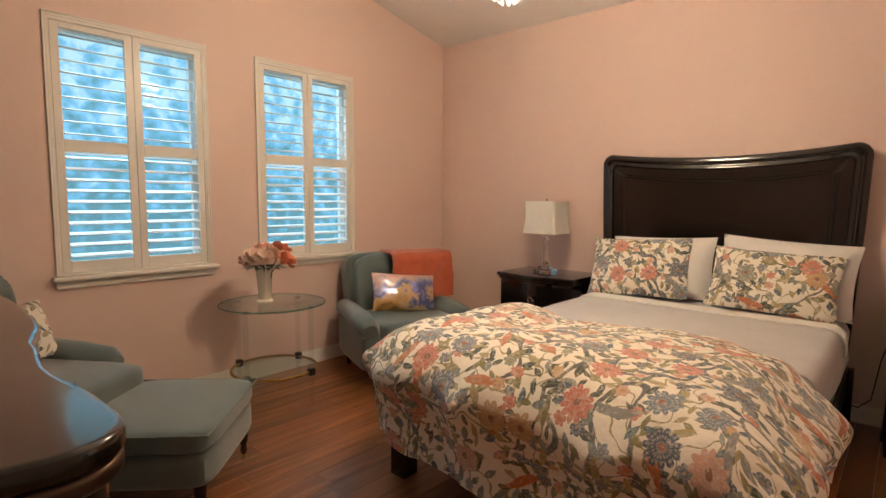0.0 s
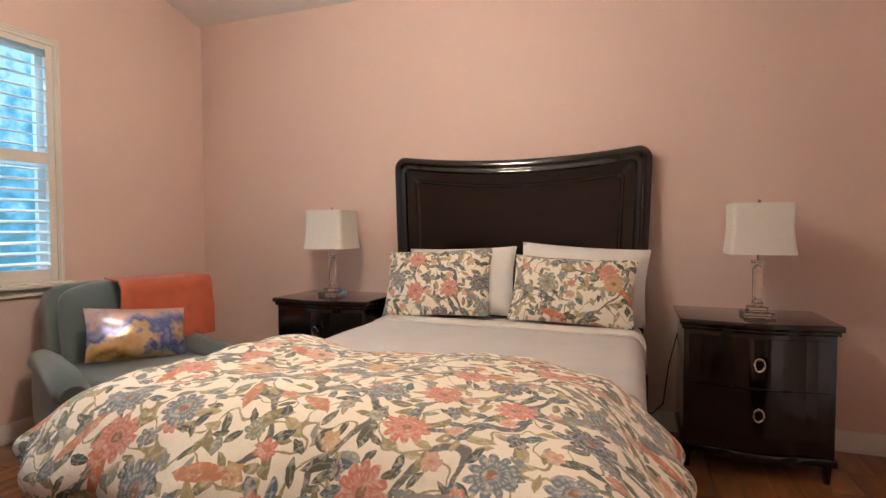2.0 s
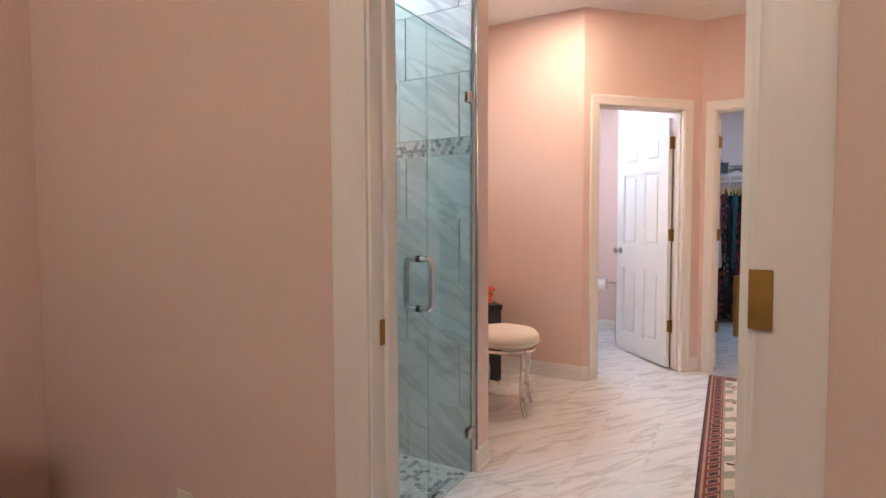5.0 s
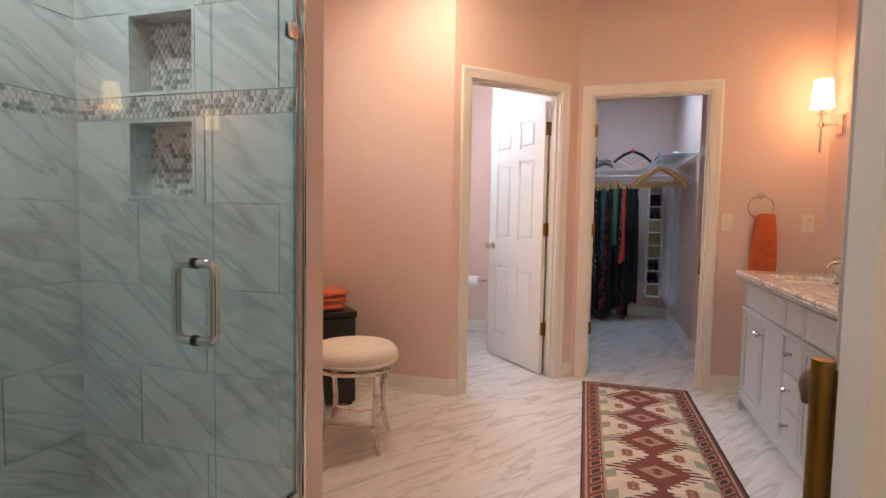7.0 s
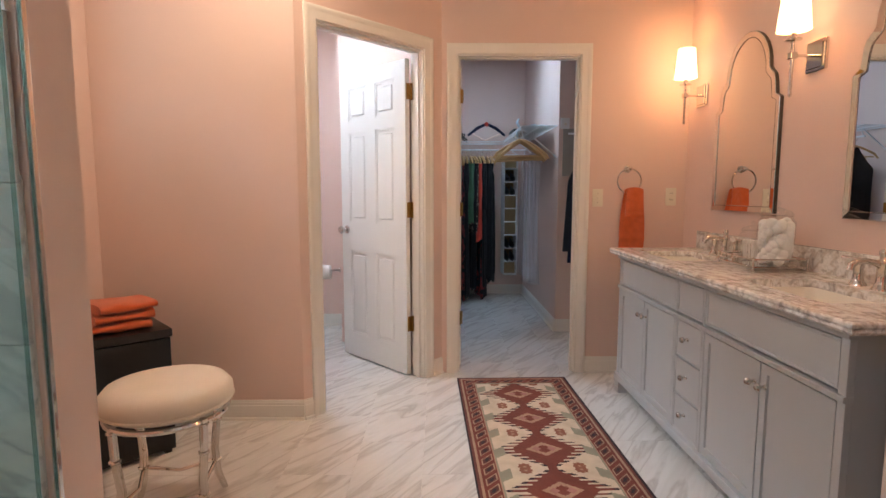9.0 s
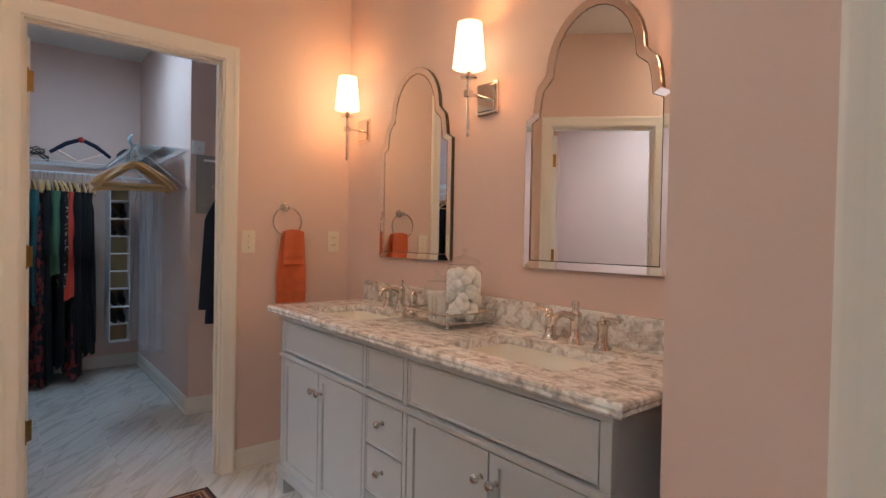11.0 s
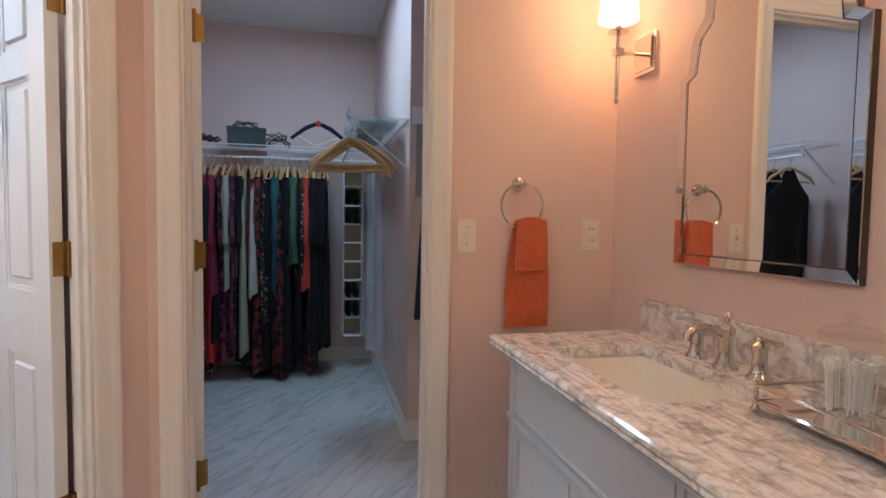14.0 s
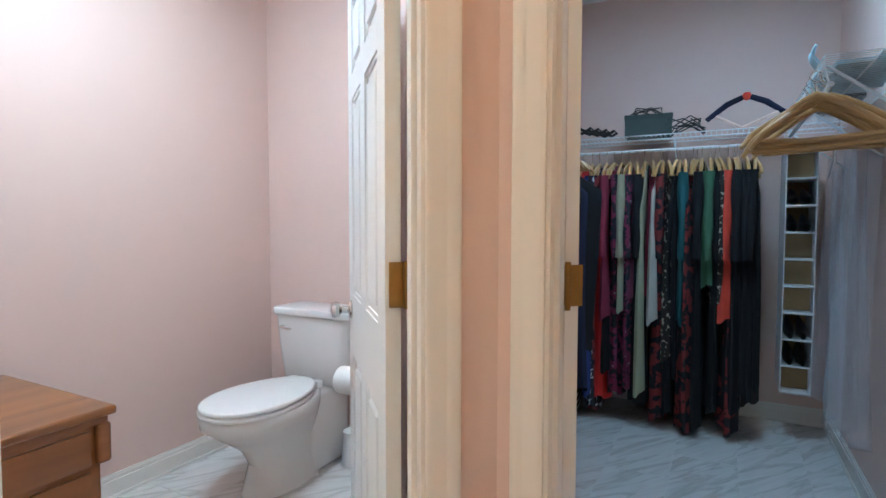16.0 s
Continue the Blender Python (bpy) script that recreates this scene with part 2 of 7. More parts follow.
M_EDGE = glass("glass_edge", (0.45, 0.75, 0.68), 0.05, 1.45)
M_TILE = marble("marble_tile", (0.67, 0.67, 0.64), (0.31, 0.33, 0.33), 1.5, 0.17, 0.66, (0.9, 5.2, 5.2), (0, 33, 0), rand=1, tight=0.44)
M_FLOOR = marble("marble_floor_tile", (0.70, 0.685, 0.665), (0.38, 0.355, 0.33), 1.35, 0.15, 0.62, (0.8, 5.5, 1), (0, 0, -36), rand=1, tight=0.445)
M_JOINT = mat("pale_floor_joint", (0.66, 0.64, 0.61), 0.9, vary=0.08)
M_GROUT = mat("grout", (0.66, 0.65, 0.62), 0.9, vary=0.1)
M_COUNTER = counter_stone()
M_PENNY = mat("penny_mosaic", (0.50, 0.49, 0.46), 0.3, vary=0.35, scale=25)
M_SEAT = mat("cream_leather", (0.72, 0.64, 0.54), 0.5, vary=0.05, bump=0.1, bump_scale=200)
M_ACRYL = thin_glass("clear_acrylic", (0.97, 0.98, 0.98))
M_PLATE = mat("ivory_plate", (0.78, 0.72, 0.60), 0.35, vary=0.02)
M_WIRE = mat("white_wire", (0.80, 0.82, 0.84), 0.4, vary=0.02)
M_WHITE = mat("white_plastic", (0.82, 0.82, 0.82), 0.3, vary=0.02)
M_HANG = mat("honey_hanger_wood", (0.58, 0.35, 0.14), 0.35, vary=0.2, scale=20)
M_GREY = mat("grey_metal", (0.35, 0.33, 0.30), 0.45, vary=0.06)

# ---- mesh helpers ----
def link(name, bm, material, parent=None, label="", smooth=False, m=None):
    bmesh.ops.recalc_face_normals(bm, faces=bm.faces)
    me = bpy.data.meshes.new(name)
    bm.to_mesh(me)
    bm.free()
    if smooth:
        for p in me.polygons:
            p.use_smooth = True
        me.set_sharp_from_angle(angle=radians(38))
    me.materials.append(material)
    ob = new(name, me)
    if parent:
        ob.parent = parent
    if m is not None:
        ob.matrix_basis = m
    if label:
        ob["label"] = label
    return ob


def part(name, bm, material, parent, label="", smooth=True, m=None):
    return link(name, bm, material, parent, label, smooth, m)


def thing(name, m, label, category, group="", kind=""):
    ob = new(name)
    ob.empty_display_size = 0.1
    ob.matrix_basis = m
    return tagged(ob, label, category, group, kind)


def structure(name, bm, material, label="", smooth=False):
    return tagged(link(name, bm, material, None, label, smooth), label, "", "", "structure")


def box(x0, x1, y0, y1, z0, z1, bev=0.0, seg=2, bm=None):
    one = bmesh.new()
    bmesh.ops.create_cube(one, size=1)
    for v in one.verts:
        v.co = ((x0 + x1) / 2 + v.co.x * (x1 - x0), (y0 + y1) / 2 + v.co.y * (y1 - y0), (z0 + z1) / 2 + v.co.z * (z1 - z0))
    if bev:
        bmesh.ops.bevel(one, geom=one.edges[:], offset=bev, segments=seg, affect="EDGES", profile=0.6)
    return merge(bm, one)


def merge(bm, one):
    if bm is None:
        return one
    me = bpy.data.meshes.new("tmp")
    one.to_mesh(me)
    one.free()
    bm.from_mesh(me)
    bpy.data.meshes.remove(me)
    return bm


def moved(bm, m):
    bmesh.ops.transform(bm, matrix=m, verts=bm.verts)
    return bm


def lathe(profile, n=28, bm=None, sx=1.0, sy=1.0, close=True):
    """Turn (radius, height) pairs about z."""
    one = bmesh.new()
    rings = []
    for r, z in profile:
        if r < 1e-5:
            rings.append([one.verts.new((0, 0, z))])
        else:
            rings.append([one.verts.new((sx * r * math.cos(2 * math.pi * k / n), sy * r * math.sin(2 * math.pi * k / n), z)) for k in range(n)])
    for a, b in zip(rings, rings[1:]):
        for k in range(n):
            q = (k + 1) % n
            vs = [a[k % len(a)], a[q % len(a)], b[q % len(b)], b[k % len(b)]]
            vs = list(dict.fromkeys(vs))
            if len(vs) > 2:
                one.faces.new(vs)
    if close:
        for ring in (rings[0], rings[-1]):
            if len(ring) > 2:
                one.faces.new(ring)
    return merge(bm, one)


def tube(points, r, n=10, bm=None, closed=False):
    """A round bar along points; r may be a list."""
    one = bmesh.new()
    pts = [Vector(p) for p in points]
    rs = r if isinstance(r, (list, tuple)) else [r] * len(pts)
    rings, side = [], None
    for i, p in enumerate(pts):
        if closed:
            d = pts[(i + 1) % len(pts)] - pts[i - 1]
        else:
            d = pts[min(i + 1, len(pts) - 1)] - pts[max(i - 1, 0)]
        d.normalize()
        if side is None:
            side = d.orthogonal().normalized()
        side = (side - d * side.dot(d)).normalized()
        up = d.cross(side)
        rings.append([one.verts.new(p + rs[i] * (side * math.cos(2 * math.pi * k / n) + up * math.sin(2 * math.pi * k / n))) for k in range(n)])
    pairs = list(zip(rings, rings[1:])) + ([(rings[-1], rings[0])] if closed else [])
    for a, b in pairs:
        for k in range(n):
            one.faces.new((a[k], a[(k + 1) % n], b[(k + 1) % n], b[k]))
    if not closed:
        one.faces.new(rings[0])
        one.faces.new(rings[-1])
    return merge(bm, one)


def prism(outline, z0, z1, bev=0.0, bm=None, seg=2):
    """Extrude an outline of (x, y) pairs from z0 to z1."""
    one = bmesh.new()
    f = one.faces.new([one.verts.new((x, y, z0)) for x, y in outline])
    ext = bmesh.ops.extrude_face_region(one, geom=[f])
    for v in ext["geom"]:
        if isinstance(v, bmesh.types.BMVert):
            v.co.z = z1
    if bev:
        es = [e for e in one.edges if abs(e.verts[0].co.z - e.verts[1].co.z) < 1e-6]
        bmesh.ops.bevel(one, geom=es, offset=bev, segments=seg, affect="EDGES", profile=0.6)
    return merge(bm, one)


def arc(cx, cy, r, a0, a1, n=8):
    return [(cx + r * math.cos(radians(a0 + (a1 - a0) * k / n)), cy + r * math.sin(radians(a0 + (a1 - a0) * k / n))) for k in range(n + 1)]


def grid(fn, nu, nv, thick=0.0, uv=None):
    """A sheet of (nu x nv) quads: fn(u, v) for u, v in 0 to 1; thick gives it a back."""
    bm = bmesh.new()
    vs = [[bm.verts.new(fn(i / nu, j / nv)) for j in range(nv + 1)] for i in range(nu + 1)]
    layer = bm.loops.layers.uv.new("uv") if uv else None
    for i in range(nu):
        for j in range(nv):
            f = bm.faces.new((vs[i][j], vs[i + 1][j], vs[i + 1][j + 1], vs[i][j + 1]))
            if uv:
                for lp, (a, b) in zip(f.loops, ((i, j), (i + 1, j), (i + 1, j + 1), (i, j + 1))):
                    lp[layer].uv = uv(a / nu, b / nv)
    if thick:
        bmesh.ops.recalc_face_normals(bm, faces=bm.faces)
        bmesh.ops.solidify(bm, geom=bm.faces[:], thickness=thick)
    return bm


def cushion(w, d, h, puff=0.5, n=14, seam=0.0):
    """A stuffed block, w x d x h, on z = 0, with rounded sides and crowned faces."""
    bm = bmesh.new()
    bmesh.ops.create_cube(bm, size=2)
    bmesh.ops.subdivide_edges(bm, edges=bm.edges[:], cuts=n, use_grid_fill=True)
    for v in bm.verts:
        x, y, z = v.co
        p = 7.0
        k = (abs(x) ** p + abs(y) ** p + abs(z) ** p) ** (-1 / p)
        k = 1 + (k - 1) * 0.9
        x, y, z = x * k, y * k, z * k
        crown = 1 + puff * 0.18 * (1 - x * x) * (1 - y * y)
        v.co = (x * w / 2, y * d / 2, h / 2 + z * h / 2 * crown)
    return bm


# ---- rooms ----
H = 2.82


def wall(name, p0, p1, thick, z1, openings=(), z0=0.0, label="pale pink painted wall"):
    """A wall from p0 to p1 (plan), its body to the right of that way; openings are (from, to, low, high)."""
    p0, p1 = Vector(p0), Vector(p1)
    L = (p1 - p0).length
    ang = math.degrees(math.atan2(p1.y - p0.y, p1.x - p0.x))
    xs = sorted({0.0, L, *[o[0] for o in openings], *[o[1] for o in openings]})
    bm = bmesh.new()
    for a, b in zip(xs, xs[1:]):
        cuts = [(o[2], o[3]) for o in openings if o[0] <= a + 1e-6 and o[1] >= b - 1e-6]
        z = z0
        for c0, c1 in sorted(cuts):
            if c0 > z:
                box(a, b, -thick, 0, z, c0, bm=bm)
            z = c1
        if z < z1:
            box(a, b, -thick, 0, z, z1, bm=bm)
    bmesh.ops.remove_doubles(bm, verts=bm.verts, dist=1e-5)
    moved(bm, pose(p0.x, p0.y, 0, 0, 0, ang))
    return structure(name, bm, M_WALL, label)


BX0, BX1, BY0, BY1 = -2.97, 1.755, -1.6, 4.15
DY0, DY1, DZ = 1.888, 2.645, 2.05
# bedroom
wall("wall_west", (BX0, BY0 - 0.15), (BX0, BY1 + 0.15), -0.16, 3.4, [(0.915 - BY0 + 0.15, 1.753 - BY0 + 0.15, 0.89, 2.315), (2.152 - BY0 + 0.15, 2.990 - BY0 + 0.15, 0.89, 2.315)])
wall("wall_headboard", (BX0, BY1), (BX1, BY1), -0.15, 3.4)
wall("wall_south", (BX0, BY0), (BX1, BY0), 0.15, 3.4)
wall("wall_door", (BX1, BY0 - 0.15), (BX1, BY1 + 0.15), 0.10, 3.4, [(DY0 - BY0 + 0.15, DY1 - BY0 + 0.15, 0, DZ)])
# bathroom, toilet room and closet
AX, AY = 4.83, 2.983        # corner of the lit wall and the diagonal
CX, CY = 5.58, 2.235       # corner of the diagonal and the closet wall
NY = 4.02                  # north wall
diag = math.hypot(CX - AX, CY - AY)
wall("wall_bath_north", (1.855, NY), (4.94, NY), -0.15, H, [(3.93 - 1.855, 4.62 - 1.855, 1.30, 2.42)])
wall("wall_lit", (AX, NY), (AX, AY), -0.11, H)
wall("wall_diagonal", (AX, AY), (CX, CY), -0.11, H, [(0.122, 0.905, 0, 2.115)])
wall("wall_closet_door", (CX, CY), (CX, 0.62), -0.09, H, [(CY - 2.138, CY - 1.327, 0, 2.110)])
wall("wall_vanity", (CX + 0.11, 0.62), (3.20, 0.62), -0.12, H)
wall("wall_stub", (3.36, 1.11), (3.36, 0.5), 0.16, H)
wall("wall_linen", (3.20, 1.11), (1.855, 1.11), -0.12, H, [(0.22, 0.96, 0, DZ)])
wall("wall_linen_back", (3.20, 0.62), (1.855, 0.62), -0.1, H)
wall("wall_shower_side", (3.23, NY), (3.23, 3.03), 0.15, H, [(NY - 3.760, NY - 3.453, 1.25, 1.54), (NY - 3.755, NY - 3.450, 1.628, 1.93)])
wall("wall_toilet_north", (4.94, 4.24), (6.99, 4.24), -0.1, H)
wall("wall_toilet_east", (6.89, 4.24), (6.89, 3.0), -0.1, H)
wall("wall_toilet_west", (4.94, 4.17), (4.94, 4.34), -0.09, H)
wall("wall_partition_diagonal", (5.63, 2.215), (6.40, 2.96), -0.1, H)
wall("wall_partition", (6.34, 2.95), (8.5, 2.95), -0.1, H)
wall("wall_closet_back", (8.46, 2.95), (8.46, 1.1), -0.1, H)
wall("wall_closet_right", (8.56, 1.225), (6.76, 1.225), -0.1, H)
wall("wall_closet_jut", (6.66, 1.225), (6.66, 0.5), -0.1, H)
wall("wall_closet_south", (6.76, 0.62), (5.69, 0.62), -0.1, H)

structure("subfloor", box(-3.2, 8.7, -1.8, 4.4, -0.12, -0.012), M_GROUT, "grey floor slab under the tiles and boards")
# bedroom ceiling: low at the walls, rising to a flat middle
bm = bmesh.new()
for (ya, za), (yb, zb) in zip(((-1.75, 2.82), (0.4, 3.28), (2.1, 3.28)), ((0.4, 3.28), (2.1, 3.28), (4.3, 2.79))):
    vs = [bm.verts.new(c) for c in ((-3.2, ya, za), (1.76, ya, za), (1.76, yb, zb), (-3.2, yb, zb), (-3.2, ya, za + 0.12), (1.76, ya, za + 0.12), (1.76, yb, zb + 0.12), (-3.2, yb, zb + 0.12))]
    for f in ((0, 1, 2, 3), (4, 5, 6, 7), (0, 1, 5, 4), (2, 3, 7, 6), (0, 3, 7, 4), (1, 2, 6, 5)):
        bm.faces.new([vs[k] for k in f])
structure("ceiling_bedroom", bm, M_CEIL, "white ceiling sloping up from the walls")
structure("ceiling_bath", box(1.76, 8.7, 0.4, 4.4, H, H + 0.12), M_CEIL, "flat white painted ceiling")

# ---- floors ----
floor = structure("floor_bedroom", box(-3.0, 1.79, -1.65, 4.2, -0.012, -0.006), M_GROUT, "dark reddish brown hardwood plank floor")
rng = random.Random(3)
x = -2.99
while x < 1.80:
    y = -1.64 - rng.random() * 0.9
    while y < 4.16:
        L = 0.9 + rng.random() * 0.5
        a, b = max(y, -1.64), min(y + L, 4.17)
        if b - a > 0.05:
            part("plank", box(x, min(x + 0.125, 1.815), a, b - 0.0015, -0.006, 0.0, 0.0012, 1), M_PLANK, floor, smooth=False)
        y += L
    x += 0.127
tiles = structure("floor_bath", box(1.79, 8.6, 0.45, 4.35, -0.012, -0.0015), M_JOINT, "white marble tile floor with grey veins")
i = 0
yy = 0.50
while yy < 4.3:
    xx = 1.82 - (0.61 if i % 2 else 0.305)
    while xx < 8.5:
        a, b = max(xx, 1.82), min(xx + 0.6084, 8.5)
        if b - a > 0.03:
            part("tile", box(a, b, yy, yy + 0.3032, -0.004, 0.0, 0.0006, 1), M_FLOOR, tiles, smooth=False)
        xx += 0.61
    yy += 0.305
    i += 1
structure("threshold", box(1.79, 1.84, DY0, DY1, -0.001, 0.006, 0.003), M_FLOOR, "pale stone threshold in the doorway")

# ---- trim ----
def casing_bm(w, z1, cw=0.088):
    """Moulded casing swept with mitred corners round an opening 0..w, z 0..z1, standing out to -y from y = 0."""
    k = cw / 0.088
    prof = ((-0.006, 0.0002), (-0.006, 0.0080), (-0.003, 0.0100), (0.010, 0.0108), (0.046, 0.0122), (0.052, 0.0128), (0.058, 0.0152), (0.074, 0.0165), (0.083, 0.0160), (0.088, 0.0130), (0.088, 0.0002))
    bm = bmesh.new()
    rows = []
    for o, d in prof:
        o *= k
        rows.append([bm.verts.new(c) for c in ((-o, -d, 0.0005), (-o, -d, z1 + o), (w + o, -d, z1 + o), (w + o, -d, 0.0005))])
    for p, q in zip(rows, rows[1:]):
        for i in range(3):
            bm.faces.new((p[i], p[i + 1], q[i + 1], q[i]))
    return bm


def jamb_bm(w, z1, depth, stop=0.05):
    bm = box(0.0005, 0.014, 0, depth, 0.0005, z1 - 0.0005)
    box(w - 0.014, w - 0.0005, 0, depth, 0.0005, z1 - 0.0005, bm=bm)
    box(0.014, w - 0.014, 0, depth, z1 - 0.014, z1 - 0.0005, bm=bm)
    box(0.014, 0.026, stop, stop + 0.035, 0.0005, z1 - 0.014, bm=bm)
    box(w - 0.026, w - 0.014, stop, stop + 0.035, 0.0005, z1 - 0.014, bm=bm)
    box(0.026, w - 0.026, stop, stop + 0.035, z1 - 0.026, z1 - 0.014, bm=bm)
    return bm


def doorway(name, m, w, z1, thick, both=True, stop=0.05, cw=0.088):
    """m: local x along the opening, y into the wall, from the near face."""
    f = thing(name, m, "white painted moulded door casing", "door frame", "", "structure")
    part("casing", casing_bm(w, z1, cw), M_TRIM, f)
    part("jamb", jamb_bm(w, z1, thick, stop), M_TRIM, f, smooth=False)
    if both:
        part("casing", moved(casing_bm(w, z1, cw), pose(w, thick, 0, 0, 0, 180)), M_TRIM, f)
    return f


def seg_frame(p0, p1):
    return pose(p0[0], p0[1], 0, 0, 0, math.degrees(math.atan2(p1[1] - p0[1], p1[0] - p0[0])))


# local x runs so that the wall lies on +y
bed_frame = doorway("door_frame_bath", seg_frame((BX1, DY1), (BX1, DY0)), DY1 - DY0, DZ, 0.10, stop=0.045)
ux, uy = (CX - AX) / diag, (CY - AY) / diag
DG = math.degrees(math.atan2(uy, ux))
toilet_frame = doorway("door_frame_toilet", pose(AX + ux * 0.122, AY + uy * 0.122, 0, 0, 0, DG), 0.783, 2.115, 0.11, stop=0.03, cw=0.068)
closet_frame = doorway("door_frame_closet", seg_frame((CX, 2.138), (CX, 1.327)), 0.811, 2.110, 0.09, stop=0.03, cw=0.064)
linen_frame = doorway("door_frame_linen", seg_frame((2.98, 1.11), (2.24, 1.11)), 0.74, DZ, 0.12, both=False)


def baseboard(name, pts):
    """Moulded skirting along pts, the room to the right of the way."""
    bm = bmesh.new()
    for p, q in zip(pts, pts[1:]):
        L = math.hypot(q[0] - p[0], q[1] - p[1])
        m = seg_frame(p, q)
        one = box(0, L, -0.013, 0.0, 0, 0.082)
        box(0, L, -0.009, 0.0, 0.082, 0.100, bm=one)
        box(0, L, -0.005, 0.0, 0.100, 0.110, bm=one)
        box(0, L, -0.020, -0.013, 0, 0.016, bm=one)
        merge(bm, moved(one, m))
    return structure(name, bm, M_TRIM, "white painted moulded baseboard")


baseboard("baseboard_bedroom_west", [(BX0, BY0), (BX0, BY1)])
baseboard("baseboard_headboard", [(BX0 + 0.021, BY1), (BX1, BY1)])
baseboard("baseboard_bedroom_east", [(BX1, BY1 - 0.021), (BX1, DY1 + 0.095)])
baseboard("baseboard_bedroom_east_south", [(BX1, DY0 - 0.095), (BX1, BY0)])
baseboard("baseboard_lit", [(AX, NY), (AX, AY - 0.004)])
baseboard("baseboard_diagonal", [(AX, AY), (AX + ux * 0.053, AY + uy * 0.053)])
baseboard("baseboard_diagonal_end", [(CX - ux * (diag - 0.974), CY - uy * (diag - 0.974)), (CX, CY)])
baseboard("baseboard_closet_wall", [(CX, 1.262), (CX, 0.62)])
baseboard("baseboard_shower_end", [(3.08, 3.03), (3.23, 3.03)])
baseboard("baseboard_stub", [(3.36, 0.62), (3.36, 1.11)])
baseboard("baseboard_linen", [(3.36, 1.11), (3.07, 1.11)])
baseboard("baseboard_toilet_north", [(4.94, 4.24), (6.89, 4.24)])
baseboard("baseboard_toilet_east", [(6.89, 4.22), (6.89, 3.05)])
baseboard("baseboard_toilet_partition", [(6.87, 3.05), (6.40, 3.05)])
baseboard("baseboard_closet_back", [(8.46, 2.95), (8.46, 1.225)])
baseboard("baseboard_closet_right", [(8.44, 1.225), (6.66, 1.225)])
baseboard("baseboard_closet_jut", [(6.66, 1.245), (6.66, 0.62)])

# ---- doors ----
def six_panel_door(name, m, w, h, label, handle="knob", hinge_mat=M_BRASS, hinges=(0.29, 1.06, 1.81), gap=0.0, pin=0.005):
    """Hinged at the local z axis, leaf along +x, its faces at y = 0 and -0.035."""
    d = thing(name, m, label, "door", "", "structure")
    st, mid = 0.105, 0.10
    pw = (w - 2 * st - mid) / 2
    rows = ((0.17, 0.785), (0.985, 1.62), (1.70, 1.925))
    k = h / 2.03
    rows = [(a * k, b * k) for a, b in rows]
    zs = [0] + [v for r in rows for v in r] + [h]
    pieces = [("stile", 0, st, 0, h), ("stile", w - st, w, 0, h)]
    pieces += [("rail", st, w - st, a, b) for a, b in zip(zs[::2], zs[1::2])]
    pieces += [("mullion", st + pw, st + pw + mid, a, b) for a, b in rows]
    for nm, x0, x1, z0, z1 in pieces:
        part(nm, box(x0 + gap, x1 + gap, -0.035, 0, z0, z1, 0.0006 if nm == "stile" else 0, 1), M_DOOR, d, smooth=False)
    for a, b in rows:
        for x0 in (st, st + pw + mid):
            one = box(x0, x0 + pw, -0.026, -0.009, a, b)
            for q0, q1, r0, r1 in ((x0, x0 + pw, a, a + 0.012), (x0, x0 + pw, b - 0.012, b), (x0, x0 + 0.012, a + 0.012, b - 0.012), (x0 + pw - 0.012, x0 + pw, a + 0.012, b - 0.012)):
                box(q0, q1, -0.031, -0.004, r0, r1, bm=one)
            g = 0.030
            raised = box(x0 + g, x0 + pw - g, -0.0335, -0.0015, a + g, b - g, 0.010, 1)
            merge(one, raised)
            part("panel", moved(one, pose(gap, 0, 0)), M_DOOR, d, smooth=False)
    for hz in hinges:
        if pin > 0:
            hg = box(-0.001, 0.036 + gap, -0.002, 0.0025, hz - 0.045, hz + 0.045, 0.001, 1)
            box(-0.003, 0.0005, -0.034, -0.001, hz - 0.045, hz + 0.045, bm=hg)
        else:
            hg = box(gap - 0.004, gap - 0.0005, pin, -0.008, hz - 0.05, hz + 0.05, 0.001, 1)
        merge(hg, moved(lathe([(0.0065, -0.052), (0.0065, 0.052)], 10), pose(-0.006, pin, hz)))
        part("hinge", hg, hinge_mat, d, "aged brass butt hinge")
    for s in (1, -1):
        y = 0 if s > 0 else -0.035
        rot = pose(w - 0.062, y, 0.94, -90 * s)
        if handle == "knob":
            bm = lathe([(0.0, 0), (0.031, 0), (0.031, 0.004), (0.027, 0.009), (0.013, 0.012), (0.011, 0.03), (0.014, 0.036), (0.026, 0.044), (0.029, 0.056), (0.024, 0.066), (0.0, 0.070)], 20)
            part("knob", moved(bm, rot), M_CHROME, d, "nickel door knob")
        else:
            bm = lathe([(0.0, 0), (0.033, 0), (0.033, 0.006), (0.026, 0.012), (0.012, 0.014), (0.011, 0.045), (0.0, 0.047)], 20)
            moved(bm, rot)
            tube([(w - 0.062, y + s * 0.045, 0.94), (w - 0.10, y + s * 0.05, 0.942), (w - 0.14, y + s * 0.05, 0.938), (w - 0.17, y + s * 0.046, 0.925)], [0.011, 0.010, 0.009, 0.006], 10, bm)
            part("lever_handle", bm, M_BRONZE, d, "bronze lever handle")
    return d


